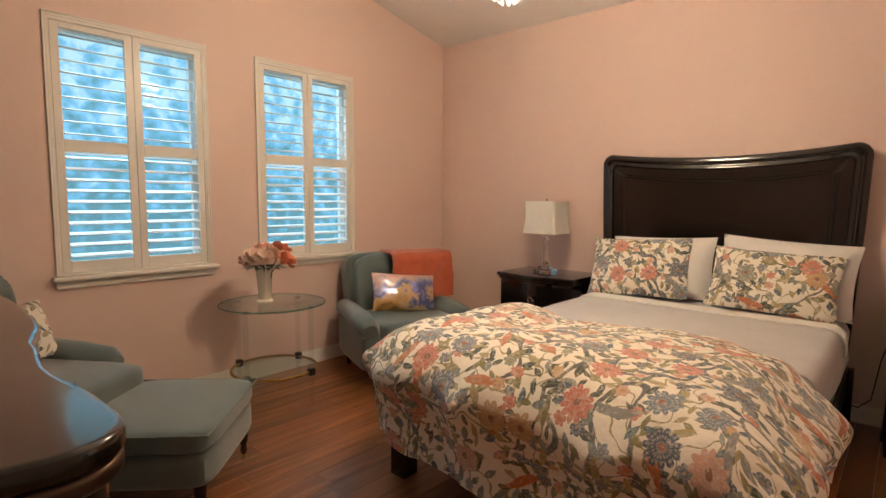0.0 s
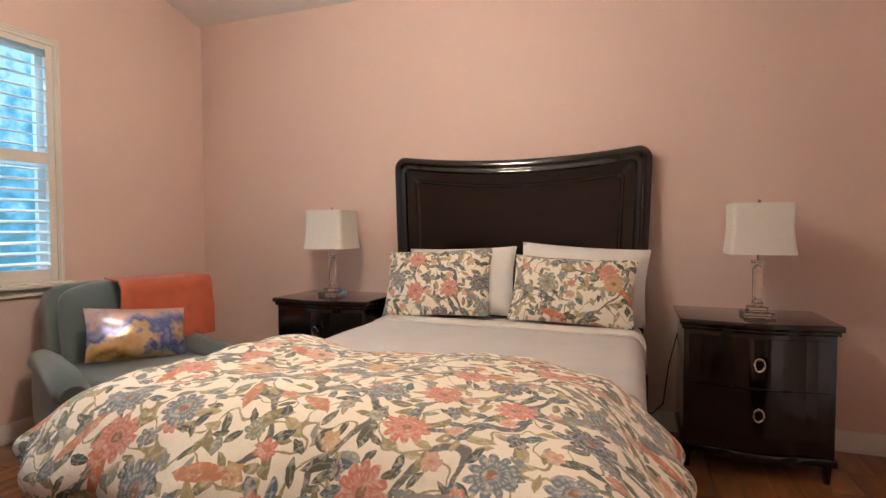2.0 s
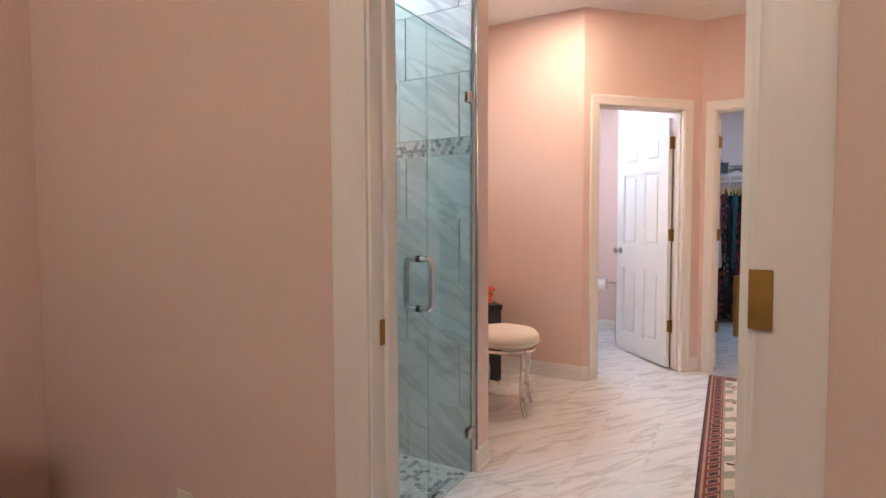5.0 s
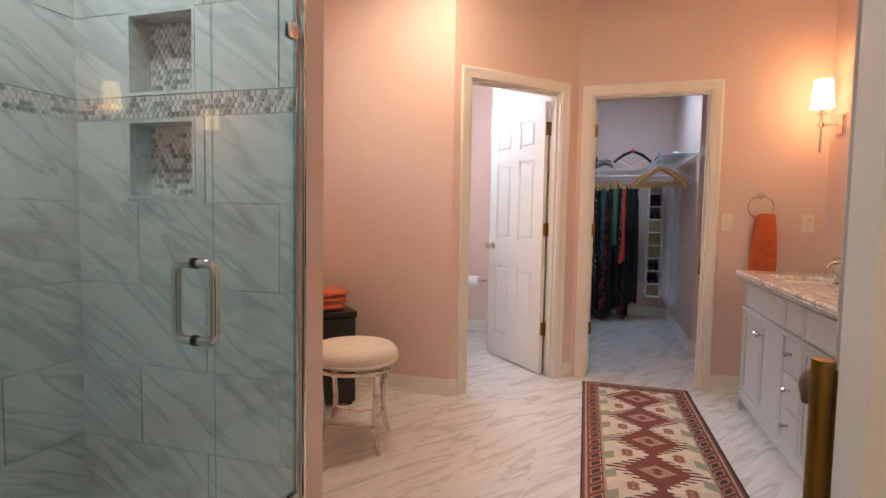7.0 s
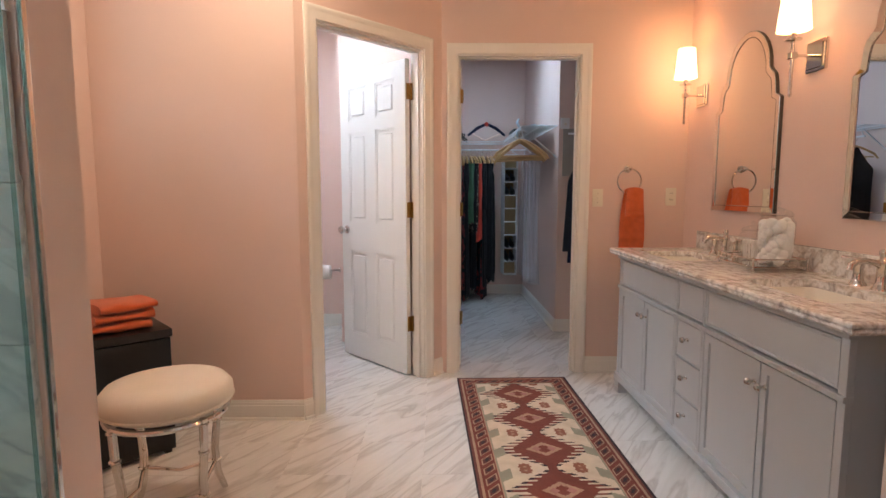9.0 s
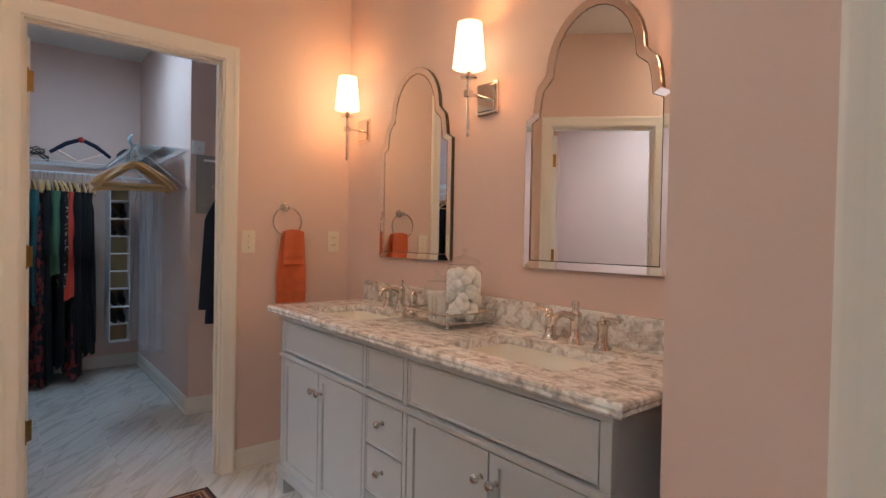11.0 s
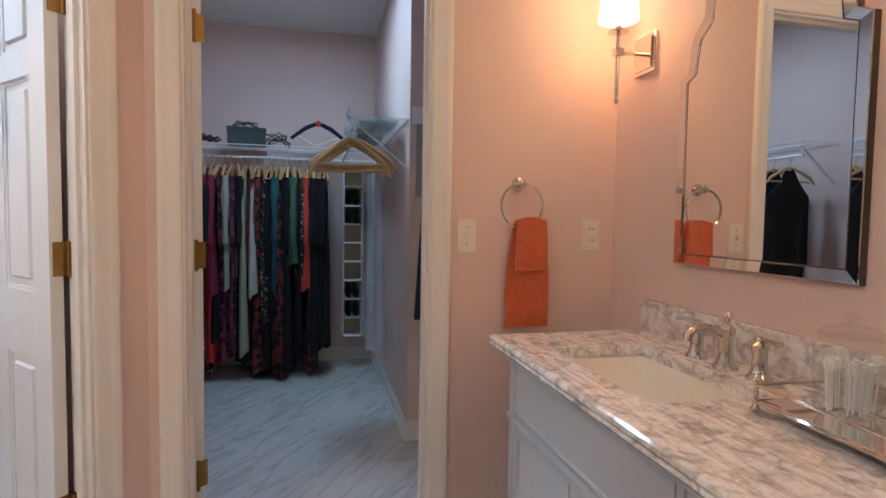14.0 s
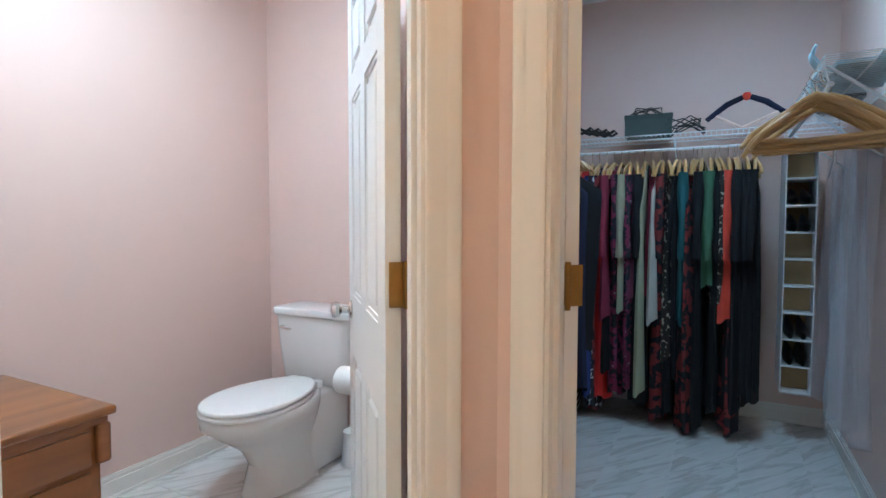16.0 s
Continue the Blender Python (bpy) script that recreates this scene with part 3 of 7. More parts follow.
hx, hy = AX + ux * 0.840, AY + uy * 0.840
nx, ny = -uy, ux
six_panel_door("door_toilet", pose(hx + nx * 0.105, hy + ny * 0.105, 0.012, 0, 0, DG + 88.7), 0.735, 2.05, "white six-panel door standing open", "knob", hinges=(0.342, 1.098, 1.851), gap=0.004, pin=-0.045)
six_panel_door("door_bath", pose(1.852, DY0 + 0.022, 0.012, 0, 0, -22), 0.73, 2.02, "white six-panel door standing open with bronze lever", "lever")
six_panel_door("door_linen", pose(2.255, 1.04, 0.012, 0, 0, 0), 0.71, 2.02, "closed white six-panel closet door with bronze lever", "lever")
# hinges left on the closet's jamb, its door swung out of sight
cd = six_panel_door("door_closet", pose(5.682, 2.113, 0.012, 0, 0, 47), 0.72, 2.04, "white six-panel closet door folded back inside", "knob", hinges=(0.342, 1.098, 1.851), gap=0.014)
bm = box(BX1 + 0.028, BX1 + 0.058, DY1 - 0.0165, DY1 - 0.0135, 0.935, 0.995, 0.0008, 1)
tagged(link("strike_plate", bm, M_BRASS), "small brass strike plate in the door jamb", "strike plate")
bm = box(BX1 - 0.024, BX1 - 0.019, DY0 - 0.018, DY0 + 0.014, 1.055, 1.145, 0.0008, 1)
tagged(link("jamb_hinge", bm, M_BRASS), "aged brass hinge leaf on the door jamb", "hinge")

# ---- shuttered windows ----
def shutter_window(name, m, w, z0, z1, panels, rows, tilts, label, sill=True, open_gap=0.064):
    """Local x along the wall, y out of the room through the wall; the room is at -y."""
    win = thing(name, m, label, "window", "", "structure")
    c = 0.022
    bm = bmesh.new()
    for a, b, q0, q1, d in ((-c, 0, z0, z1 + c, 0.008), (w, w + c, z0, z1 + c, 0.008), (0, w, z1, z1 + c, 0.008), (-c, -c + 0.007, z0, z1 + c, 0.0125), (w + c - 0.007, w + c, z0, z1 + c, 0.0125), (-c, w + c, z1 + c - 0.007, z1 + c + 0.0005, 0.013)):
        box(a, b, -d, 0, q0, q1, 0.0015, 1, bm)
    part("window_casing", bm, M_SHUT, win, smooth=False)
    if sill:
        bm = box(-c - 0.025, w + c + 0.025, -0.062, 0.0, z0 - 0.026, z0, 0.007, 3)
        box(-c - 0.008, w + c + 0.008, -0.024, 0, z0 - 0.072, z0 - 0.026, 0.006, 2, bm)
        part("window_sill", bm, M_SHUT, win)
    else:
        part("window_sill", box(-c, w + c, -0.022, 0, z0 - c, z0, 0.0015, 1), M_SHUT, win)
    bm = box(0, 0.010, -0.004, 0.045, z0, z1)
    box(w - 0.010, w, -0.004, 0.045, z0, z1, bm=bm)
    box(0.010, w - 0.010, -0.004, 0.045, z1 - 0.018, z1, bm=bm)
    box(0.010, w - 0.010, -0.004, 0.045, z0, z0 + 0.012, bm=bm)
    part("shutter_frame", bm, M_SHUT, win, smooth=False)
    pw = (w - 0.020) / panels
    for p in range(panels):
        xa = 0.010 + p * pw + 0.0015
        xb = xa + pw - 0.003
        st = 0.042
        sp = thing("shutter_panel", pose(0, 0, 0), "", "")
        sp.parent = win
        bm = box(xa, xa + st, 0.0, 0.027, z0 + 0.014, z1 - 0.02, 0.002, 1)
        box(xb - st, xb, 0.0, 0.027, z0 + 0.014, z1 - 0.02, 0.002, 1, bm)
        edges = [z0 + 0.014] + [v for r in rows for v in r] + [z1 - 0.02]
        for a, b in zip(edges[::2], edges[1::2]):
            box(xa + st, xb - st, 0.0, 0.027, a, b, 0.002, 1, bm)
        part("shutter_stiles", bm, M_SHUT, sp, smooth=False)
        for (a, b), tilt in zip(rows, tilts):
            n = max(3, round((b - a) / open_gap))
            step = (b - a) / n
            for k in range(n):
                bm = lathe([(0.0, -1), (1.0, -1), (1.0, 1), (0.0, 1)], 12)
                for v in bm.verts:
                    v.co = (xa + st + 0.002 + (v.co.z + 1) / 2 * (xb - xa - 2 * st - 0.004), v.co.x * 0.031, v.co.y * 0.0055)
                moved(bm, pose(0, 0.014, a + (k + 0.5) * step) @ pose(0, 0, 0, tilt))
                part("louver", bm, M_SHUT, sp)
    # outer sash and glass
    bm = bmesh.new()
    zm = (z0 + z1) / 2
    for a, b, q0, q1 in ((0, 0.05, z0, z1), (w - 0.05, w, z0, z1), (0.05, w - 0.05, z0, z0 + 0.05), (0.05, w - 0.05, z1 - 0.05, z1), (0.05, w - 0.05, zm - 0.022, zm + 0.022)):
        box(a, b, 0.10, 0.135, q0, q1, 0.002, 1, bm)
    part("window_frame", bm, M_WHITE, win, smooth=False)
    g = part("pane", box(0.04, w - 0.04, 0.114, 0.118, z0 + 0.04, z1 - 0.04), M_GLASS, win, smooth=False)
    g.visible_shadow = False
    return win


ROWS_Z = ((0.965, 1.588), (1.658, 2.265))
# local x runs towards +y, so y of the frame points to -x
shutter_window("window_1", pose(BX0, 0.911, 0, 0, 0, 90), 0.846, 0.885, 2.32, 2, ROWS_Z, (16, 6), "white plantation shutters over a bright window")
shutter_window("window_2", pose(BX0, 2.148, 0, 0, 0, 90), 0.846, 0.885, 2.32, 2, ROWS_Z, (16, 6), "white plantation shutters over a bright window")
shutter_window("window_bath", pose(3.93, NY, 0), 0.69, 1.30, 2.42, 1, ((1.36, 1.78), (1.87, 2.36)), (16, 14), "white plantation shutters over a bright window", sill=False)

# daylight outside: lawn, hedge and tree line with pale sky
def backdrop(name, m, w, h):
    t = bpy.data.materials.new("outdoor_distance")
    t.use_nodes = True
    n, lk = t.node_tree.nodes, t.node_tree.links.new
    n.remove(n["Principled BSDF"])
    co = n.new("ShaderNodeTexCoord")
    sp = n.new("ShaderNodeSeparateXYZ")
    lk(co.outputs["Object"], sp.inputs[0])
    no = n.new("ShaderNodeTexNoise")
    no.inputs["Scale"].default_value, no.inputs["Detail"].default_value = 4.0, 12
    lk(co.outputs["Object"], no.inputs["Vector"])
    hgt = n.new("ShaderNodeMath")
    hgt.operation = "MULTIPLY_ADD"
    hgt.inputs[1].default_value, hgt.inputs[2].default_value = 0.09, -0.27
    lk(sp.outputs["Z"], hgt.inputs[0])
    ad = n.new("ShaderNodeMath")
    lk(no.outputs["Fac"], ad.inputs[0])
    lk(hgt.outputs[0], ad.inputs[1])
    # the card glows: daylight on trees and sky is put into these colours
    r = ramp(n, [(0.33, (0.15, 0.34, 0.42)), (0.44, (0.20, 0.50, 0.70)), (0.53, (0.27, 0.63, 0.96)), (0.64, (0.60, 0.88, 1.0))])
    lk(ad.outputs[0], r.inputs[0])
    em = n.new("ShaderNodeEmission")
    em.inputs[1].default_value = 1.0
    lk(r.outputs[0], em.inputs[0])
    lk(em.outputs[0], n["Material Output"].inputs[0])
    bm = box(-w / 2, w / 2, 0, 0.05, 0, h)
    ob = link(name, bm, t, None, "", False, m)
    return tagged(ob, "hazy green trees and pale blue sky outside", "backdrop", "", "structure")


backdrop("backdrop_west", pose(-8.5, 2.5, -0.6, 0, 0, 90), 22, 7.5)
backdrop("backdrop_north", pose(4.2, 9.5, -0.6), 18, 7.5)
structure("ground", box(-300, 300, -300, 300, -0.75, -0.60), mat("lawn", (0.05, 0.09, 0.03), 0.95, vary=0.3), "green lawn outside the house")
structure("roof", box(-3.4, 8.9, -1.9, 4.6, 3.45, 3.6), M_GREY, "flat closing slab above the rooms")

# ---- bedroom ----
def floral(name):
    """Cream cotton printed with peonies, blue dahlias, leaves and branches; UV in metres."""
    m = bpy.data.materials.new(name)
    m.use_nodes = True
    n, lk = m.node_tree.nodes, m.node_tree.links.new
    b = n["Principled BSDF"]
    b.inputs["Roughness"].default_value, b.inputs["Sheen Weight"].default_value = 0.8, 0.15

    def ma(op, a, c=None, d=None):
        k = n.new("ShaderNodeMath")
        k.operation = op
        for i, v in enumerate((a, c, d)):
            if v is None:
                continue
            if isinstance(v, (int, float)):
                k.inputs[i].default_value = v
            else:
                lk(v, k.inputs[i])
        return k.outputs[0]

    def mix(fac, a, c):
        k = n.new("ShaderNodeMix")
        k.data_type = "RGBA"
        lk(fac, k.inputs[0])
        for i, v in ((6, a), (7, c)):
            if isinstance(v, tuple):
                k.inputs[i].default_value = (*v, 1)
            else:
                lk(v, k.inputs[i])
        return k.outputs[2]

    uvn = n.new("ShaderNodeUVMap")
    wob = n.new("ShaderNodeTexNoise")
    wob.inputs["Scale"].default_value, wob.inputs["Detail"].default_value = 18, 4
    lk(uvn.outputs[0], wob.inputs["Vector"])
    wv = n.new("ShaderNodeVectorMath")
    wv.operation = "MULTIPLY_ADD"
    wv.inputs[1].default_value = (0.026, 0.026, 0)
    lk(wob.outputs["Color"], wv.inputs[0])
    lk(uvn.outputs[0], wv.inputs[2])
    vec = wv.outputs[0]

    def cells(scale, shift):
        sh = n.new("ShaderNodeVectorMath")
        sh.inputs[1].default_value = (shift, shift * 0.7, 0)
        lk(vec, sh.inputs[0])
        v = n.new("ShaderNodeTexVoronoi")
        v.voronoi_dimensions = "2D"
        v.inputs["Scale"].default_value, v.inputs["Randomness"].default_value = scale, 0.75
        lk(sh.outputs[0], v.inputs["Vector"])
        d = n.new("ShaderNodeVectorMath")
        d.operation = "SUBTRACT"
        lk(sh.outputs[0], d.inputs[0])
        lk(v.outputs["Position"], d.inputs[1])
        s = n.new("ShaderNodeSeparateXYZ")
        lk(d.outputs[0], s.inputs[0])
        c = n.new("ShaderNodeSeparateColor")
        lk(v.outputs["Color"], c.inputs[0])
        ang = ma("MULTIPLY", c.outputs[0], 6.283)
        cs, sn = ma("COSINE", ang), ma("SINE", ang)
        lx = ma("ADD", ma("MULTIPLY", s.outputs[0], cs), ma("MULTIPLY", s.outputs[1], sn))
        ly = ma("SUBTRACT", ma("MULTIPLY", s.outputs[1], cs), ma("MULTIPLY", s.outputs[0], sn))
        return lx, ly, c.outputs[1], c.outputs[2]

    def soft(a, width):
        k = n.new("ShaderNodeMapRange")
        k.inputs["From Min"].default_value, k.inputs["From Max"].default_value = 0, width
        lk(a, k.inputs["Value"])
        return k.outputs[0]

    def leaves(col, scale, shift, ln, wd, keep, stops):
        lx, ly, r1, r2 = cells(scale, shift)
        q = ma("MULTIPLY", lx, 1 / ln)
        edge = ma("MULTIPLY", ma("SUBTRACT", 1.0, ma("MULTIPLY", q, q)), wd)
        mask = soft(ma("SUBTRACT", edge, ma("ABSOLUTE", ly)), 0.0015)
        mask = ma("MULTIPLY", mask, ma("LESS_THAN", r2, keep))
        r = ramp(n, stops)
        r.color_ramp.interpolation = "CONSTANT"
        lk(r1, r.inputs[0])
        vein = ma("LESS_THAN", ma("ABSOLUTE", ly), 0.0016)
        lc = mix(ma("MULTIPLY", vein, 0.6), r.outputs[0], (0.30, 0.28, 0.16))
        return mix(mask, col, lc)

    def flowers(col, scale, shift, rad, petals, keep, stops, heart):
        lx, ly, r1, r2 = cells(scale, shift)
        rr = ma("SQRT", ma("ADD", ma("MULTIPLY", lx, lx), ma("MULTIPLY", ly, ly)))
        th = ma("ARCTAN2", ly, lx)
        lobes = ma("ABSOLUTE", ma("COSINE", ma("MULTIPLY", th, petals / 2)))
        edge = ma("MULTIPLY", ma("ADD", ma("MULTIPLY", lobes, 0.28), 0.72), rad)
        mask = ma("MULTIPLY", soft(ma("SUBTRACT", edge, rr), 0.002), ma("LESS_THAN", r2, keep))
        r = ramp(n, stops)
        r.color_ramp.interpolation = "CONSTANT"
        lk(r1, r.inputs[0])
        rings = ma("ADD", ma("MULTIPLY", ma("COSINE", ma("MULTIPLY", rr, 420.0)), 0.5), 0.5)
        rays = ma("ADD", ma("MULTIPLY", ma("COSINE", ma("MULTIPLY", th, petals * 2.0)), 0.5), 0.5)
        shade = ma("MULTIPLY", ma("MULTIPLY", rings, rays), 0.75)
        light = mix(shade, r.outputs[0], (0.62, 0.50, 0.40))
        core = soft(ma("SUBTRACT", rad * 0.24, rr), 0.003)
        return mix(mask, col, mix(core, light, heart))

    nz = n.new("ShaderNodeTexNoise")
    nz.inputs["Scale"].default_value, nz.inputs["Detail"].default_value = 3.2, 1.0
    lk(vec, nz.inputs["Vector"])
    br = soft(ma("SUBTRACT", 0.016, ma("ABSOLUTE", ma("SUBTRACT", nz.outputs["Fac"], 0.52))), 0.004)
    col = mix(br, (0.86, 0.80, 0.69), (0.15, 0.145, 0.14))
    nt = n.new("ShaderNodeTexNoise")
    nt.inputs["Scale"].default_value, nt.inputs["Detail"].default_value = 7.5, 1.0
    lk(vec, nt.inputs["Vector"])
    tw = soft(ma("SUBTRACT", 0.011, ma("ABSOLUTE", ma("SUBTRACT", nt.outputs["Fac"], 0.5))), 0.004)
    col = mix(tw, col, (0.34, 0.29, 0.14))
    green = [(0.0, (0.25, 0.22, 0.09)), (0.25, (0.09, 0.10, 0.075)), (0.5, (0.44, 0.36, 0.18)), (0.72, (0.16, 0.17, 0.12)), (0.88, (0.30, 0.32, 0.30))]
    col = leaves(col, 14, 0.3, 0.032, 0.012, 0.62, green)
    col = leaves(col, 17, 1.7, 0.026, 0.010, 0.62, green)
    col = leaves(col, 11, 4.1, 0.046, 0.015, 0.45, green)
    col = leaves(col, 15, 8.3, 0.030, 0.013, 0.45, [(0.0, (0.10, 0.16, 0.21)), (0.4, (0.22, 0.26, 0.25)), (0.75, (0.06, 0.08, 0.09))])
    bold = [(0.0, (0.60, 0.20, 0.13)), (0.26, (0.07, 0.11, 0.16)), (0.46, (0.64, 0.36, 0.25)), (0.64, (0.15, 0.21, 0.26)), (0.80, (0.24, 0.27, 0.20)), (0.92, (0.58, 0.36, 0.16))]
    col = flowers(col, 10.5, 2.2, 0.026, 6, 0.55, bold, (0.5, 0.30, 0.10))
    col = leaves(col, 5.0, 6.2, 0.085, 0.019, 0.5, [(0.0, (0.60, 0.19, 0.08)), (0.5, (0.27, 0.26, 0.25)), (0.75, (0.55, 0.22, 0.10))])
    col = flowers(col, 5.0, 0.9, 0.062, 11, 0.72, bold, (0.32, 0.16, 0.10))
    # brushy breaks in the print
    pn = n.new("ShaderNodeTexNoise")
    pn.inputs["Scale"].default_value, pn.inputs["Detail"].default_value, pn.inputs["Distortion"].default_value = 55, 4, 0.8
    lk(vec, pn.inputs["Vector"])
    pm = n.new("ShaderNodeMapRange")
    pm.inputs["From Min"].default_value, pm.inputs["From Max"].default_value = 0.50, 0.68
    pm.inputs["To Max"].default_value = 0.5
    lk(pn.outputs["Fac"], pm.inputs["Value"])
    col = mix(pm.outputs[0], col, (0.80, 0.73, 0.61))
    lk(col, b.inputs["Base Color"])
    wk = n.new("ShaderNodeTexNoise")
    wk.inputs["Scale"].default_value, wk.inputs["Detail"].default_value = 12, 4
    lk(uvn.outputs[0], wk.inputs["Vector"])
    bp = n.new("ShaderNodeBump")
    bp.inputs["Strength"].default_value, bp.inputs["Distance"].default_value = 0.7, 0.02
    lk(wk.outputs["Fac"], bp.inputs["Height"])
    lk(bp.outputs[0], b.inputs["Normal"])
    return m


M_FLORAL = floral("floral_cotton")
M_SILVER = mat("grey_coverlet", (0.57, 0.56, 0.56), 0.8, vary=0.10, scale=5, bump=0.3, bump_scale=40)
M_PETAL = mat("blush_petals", (0.92, 0.58, 0.46), 0.7, vary=0.25, scale=18, rand=0.2)
M_PALE = mat("pale_petals", (0.92, 0.71, 0.60), 0.7, vary=0.2, scale=18)
M_ORANGE = mat("orange_petals", (0.82, 0.31, 0.18), 0.7, vary=0.2, scale=18)
M_LEAF = mat("dark_leaf", (0.05, 0.08, 0.03), 0.5, vary=0.3, scale=20)
M_VASE = mat("cream_fluted_ceramic", (0.72, 0.66, 0.55), 0.25, vary=0.05)


def foil():
    m = mat("foil_print", (0.5, 0.4, 0.3), 0.28, 0.55, bump=0.4, bump_scale=30)
    n, lk = m.node_tree.nodes, m.node_tree.links.new
    co = n.new("ShaderNodeTexCoord")
    no = n.new("ShaderNodeTexNoise")
    no.inputs["Scale"].default_value, no.inputs["Detail"].default_value = 7, 5
    lk(co.outputs["Object"], no.inputs["Vector"])
    sp = n.new("ShaderNodeSeparateXYZ")
    lk(co.outputs["Object"], sp.inputs[0])
    ad = n.new("ShaderNodeMath")
    ad.operation = "MULTIPLY_ADD"
    ad.inputs[1].default_value = 1.5
    lk(sp.outputs["Z"], ad.inputs[0])
    lk(no.outputs["Fac"], ad.inputs[2])
    r = ramp(n, [(0.36, (0.16, 0.11, 0.05)), (0.48, (0.72, 0.45, 0.16)), (0.62, (0.82, 0.62, 0.38)), (0.70, (0.10, 0.14, 0.42)), (0.78, (0.34, 0.36, 0.58)), (0.88, (0.82, 0.62, 0.58))])
    lk(ad.outputs[0], r.inputs[0])
    lk(r.outputs[0], n["Principled BSDF"].inputs["Base Color"])
    return m


M_FOIL = foil()
BEDX, HBY = -0.39, 4.06


def hb_outline(inset, k=18):
    """Headboard outline (x, z), ears at the top corners, sagging top, narrowing downwards."""
    w, top, low = 0.815 - inset, 1.682 - inset, 0.30 + (inset if inset else 0)
    r = max(0.075 - inset * 0.5, 0.02)
    pts = [(-w + 0.05, low), (-w + 0.03, 0.8), (-w + 0.012, 1.2)]
    pts += [(-w + r - r * math.cos(a), top - r + r * math.sin(a)) for a in [math.pi / 2 * i / 6 for i in range(7)]]
    for i in range(1, k):
        s = -1 + 2 * i / k
        pts.append((s * (w - r), top - 0.048 * (1 - s * s) ** 1.0))
    pts += [(w - r + r * math.sin(a), top - r + r * math.cos(a)) for a in [math.pi / 2 * i / 6 for i in range(7)]]
    pts += [(w - 0.012, 1.2), (w - 0.03, 0.8), (w - 0.05, low)]
    return pts


def bed():
    b = thing("bed", pose(BEDX, HBY, 0), "espresso wooden bed frame with tall curved headboard", "bed")
    bm = bmesh.new()
    loops = []
    for inset, y in ((0.0, 0.05), (0.0, -0.012), (0.006, -0.024), (0.018, -0.030), (0.040, -0.030), (0.052, -0.020), (0.060, -0.020), (0.068, -0.026), (0.080, -0.026), (0.088, -0.012)):
        loops.append([bm.verts.new((x, y, z)) for x, z in hb_outline(inset)])
    for a, c in zip(loops, loops[1:]):
        for i in range(len(a) - 1):
            bm.faces.new((a[i], a[i + 1], c[i + 1], c[i]))
    bm.faces.new(loops[0])
    part("headboard", bm, M_DARK, b)
    bm = bmesh.new()
    loops = []
    for inset, y in ((0.0878, -0.012), (0.150, -0.012), (0.156, -0.018), (0.168, -0.018), (0.176, -0.008)):
        loops.append([bm.verts.new((x, y, z)) for x, z in hb_outline(inset)])
    for a, c in zip(loops, loops[1:]):
        for i in range(len(a) - 1):
            bm.faces.new((a[i], a[i + 1], c[i + 1], c[i]))
    bm.faces.new(loops[-1])
    part("headboard_panel", bm, M_DARK, b)
    for s in (-1, 1):
        part("side_rail", box(s * 0.765 - 0.018, s * 0.765 + 0.018, -2.20, -0.03, 0.20, 0.36, 0.006), M_DARK, b)
        part("leg", box(s * 0.775 - 0.03, s * 0.775 + 0.03, -0.03, 0.045, 0, 0.34, 0.004), M_DARK, b)
        part("leg", moved(prism([(-0.045, -0.045), (0.045, -0.045), (0.045, 0.045), (-0.045, 0.045)], 0, 0.24, 0.004), pose(s * 0.77, -2.20, 0)), M_DARK, b)
    part("foot_rail", box(-0.80, 0.80, -2.245, -2.19, 0.19, 0.37, 0.008), M_DARK, b)
    return b


bed()
mt = tagged(link("mattress", moved(cushion(1.54, 2.03, 0.30, 0.1), pose(BEDX, HBY - 1.06, 0.34)), M_LINEN, smooth=True), "white mattress on the bed frame", "mattress")
tagged(link("box_spring", box(BEDX - 0.745, BEDX + 0.745, HBY - 2.10, HBY - 0.05, 0.30, 0.345, 0.01), M_LINEN, smooth=True), "white box spring inside the bed frame", "box spring")


def drape(s, half, r, flare=0.10):
    """Position across a bed edge: how far out and how far down at arc length s from the middle."""
    a = abs(s)
    if a <= half:
        return s, 0.0
    t = a - half
    lim = r * radians(82)
    if t < lim:
        q = t / r
        return math.copysign(half + r * math.sin(q), s), r * (1 - math.cos(q))
    return math.copysign(half + r * math.sin(radians(82)) + (t - lim) * flare, s), r * (1 - math.cos(radians(82))) + (t - lim)


def sheet_point(u, v):
    s = -0.98 + 1.96 * u
    x, dz = drape(s, 0.70, 0.075, 0.04)
    y = HBY - 0.10 - 1.35 * v
    nzv = noise.noise(Vector((s * 3, v * 4, 1.3)))
    return (BEDX + x + (0.012 * nzv if dz > 0.1 else 0), y, 0.655 - dz + 0.006 * nzv)


tagged(link("coverlet", grid(sheet_point, 56, 36, 0.008), M_SILVER, smooth=True), "pale grey cotton coverlet tucked over the mattress", "blanket")


def cuff_point(u, v):
    s = -0.90 + 1.80 * u
    x, dz = drape(s, 0.705, 0.082, 0.04)
    return (BEDX + x, 3.60 + 0.15 * v - 0.03 * (s + 0.2), 0.664 - dz + 0.004 * noise.noise(Vector((s * 5, v * 3, 4))))


tagged(link("sheet", grid(cuff_point, 50, 6, 0.008), M_LINEN, smooth=True), "white sheet folded over the coverlet", "sheet")


def duvet_uv(u, v):
    return (2.12 * u, 1.45 * v)


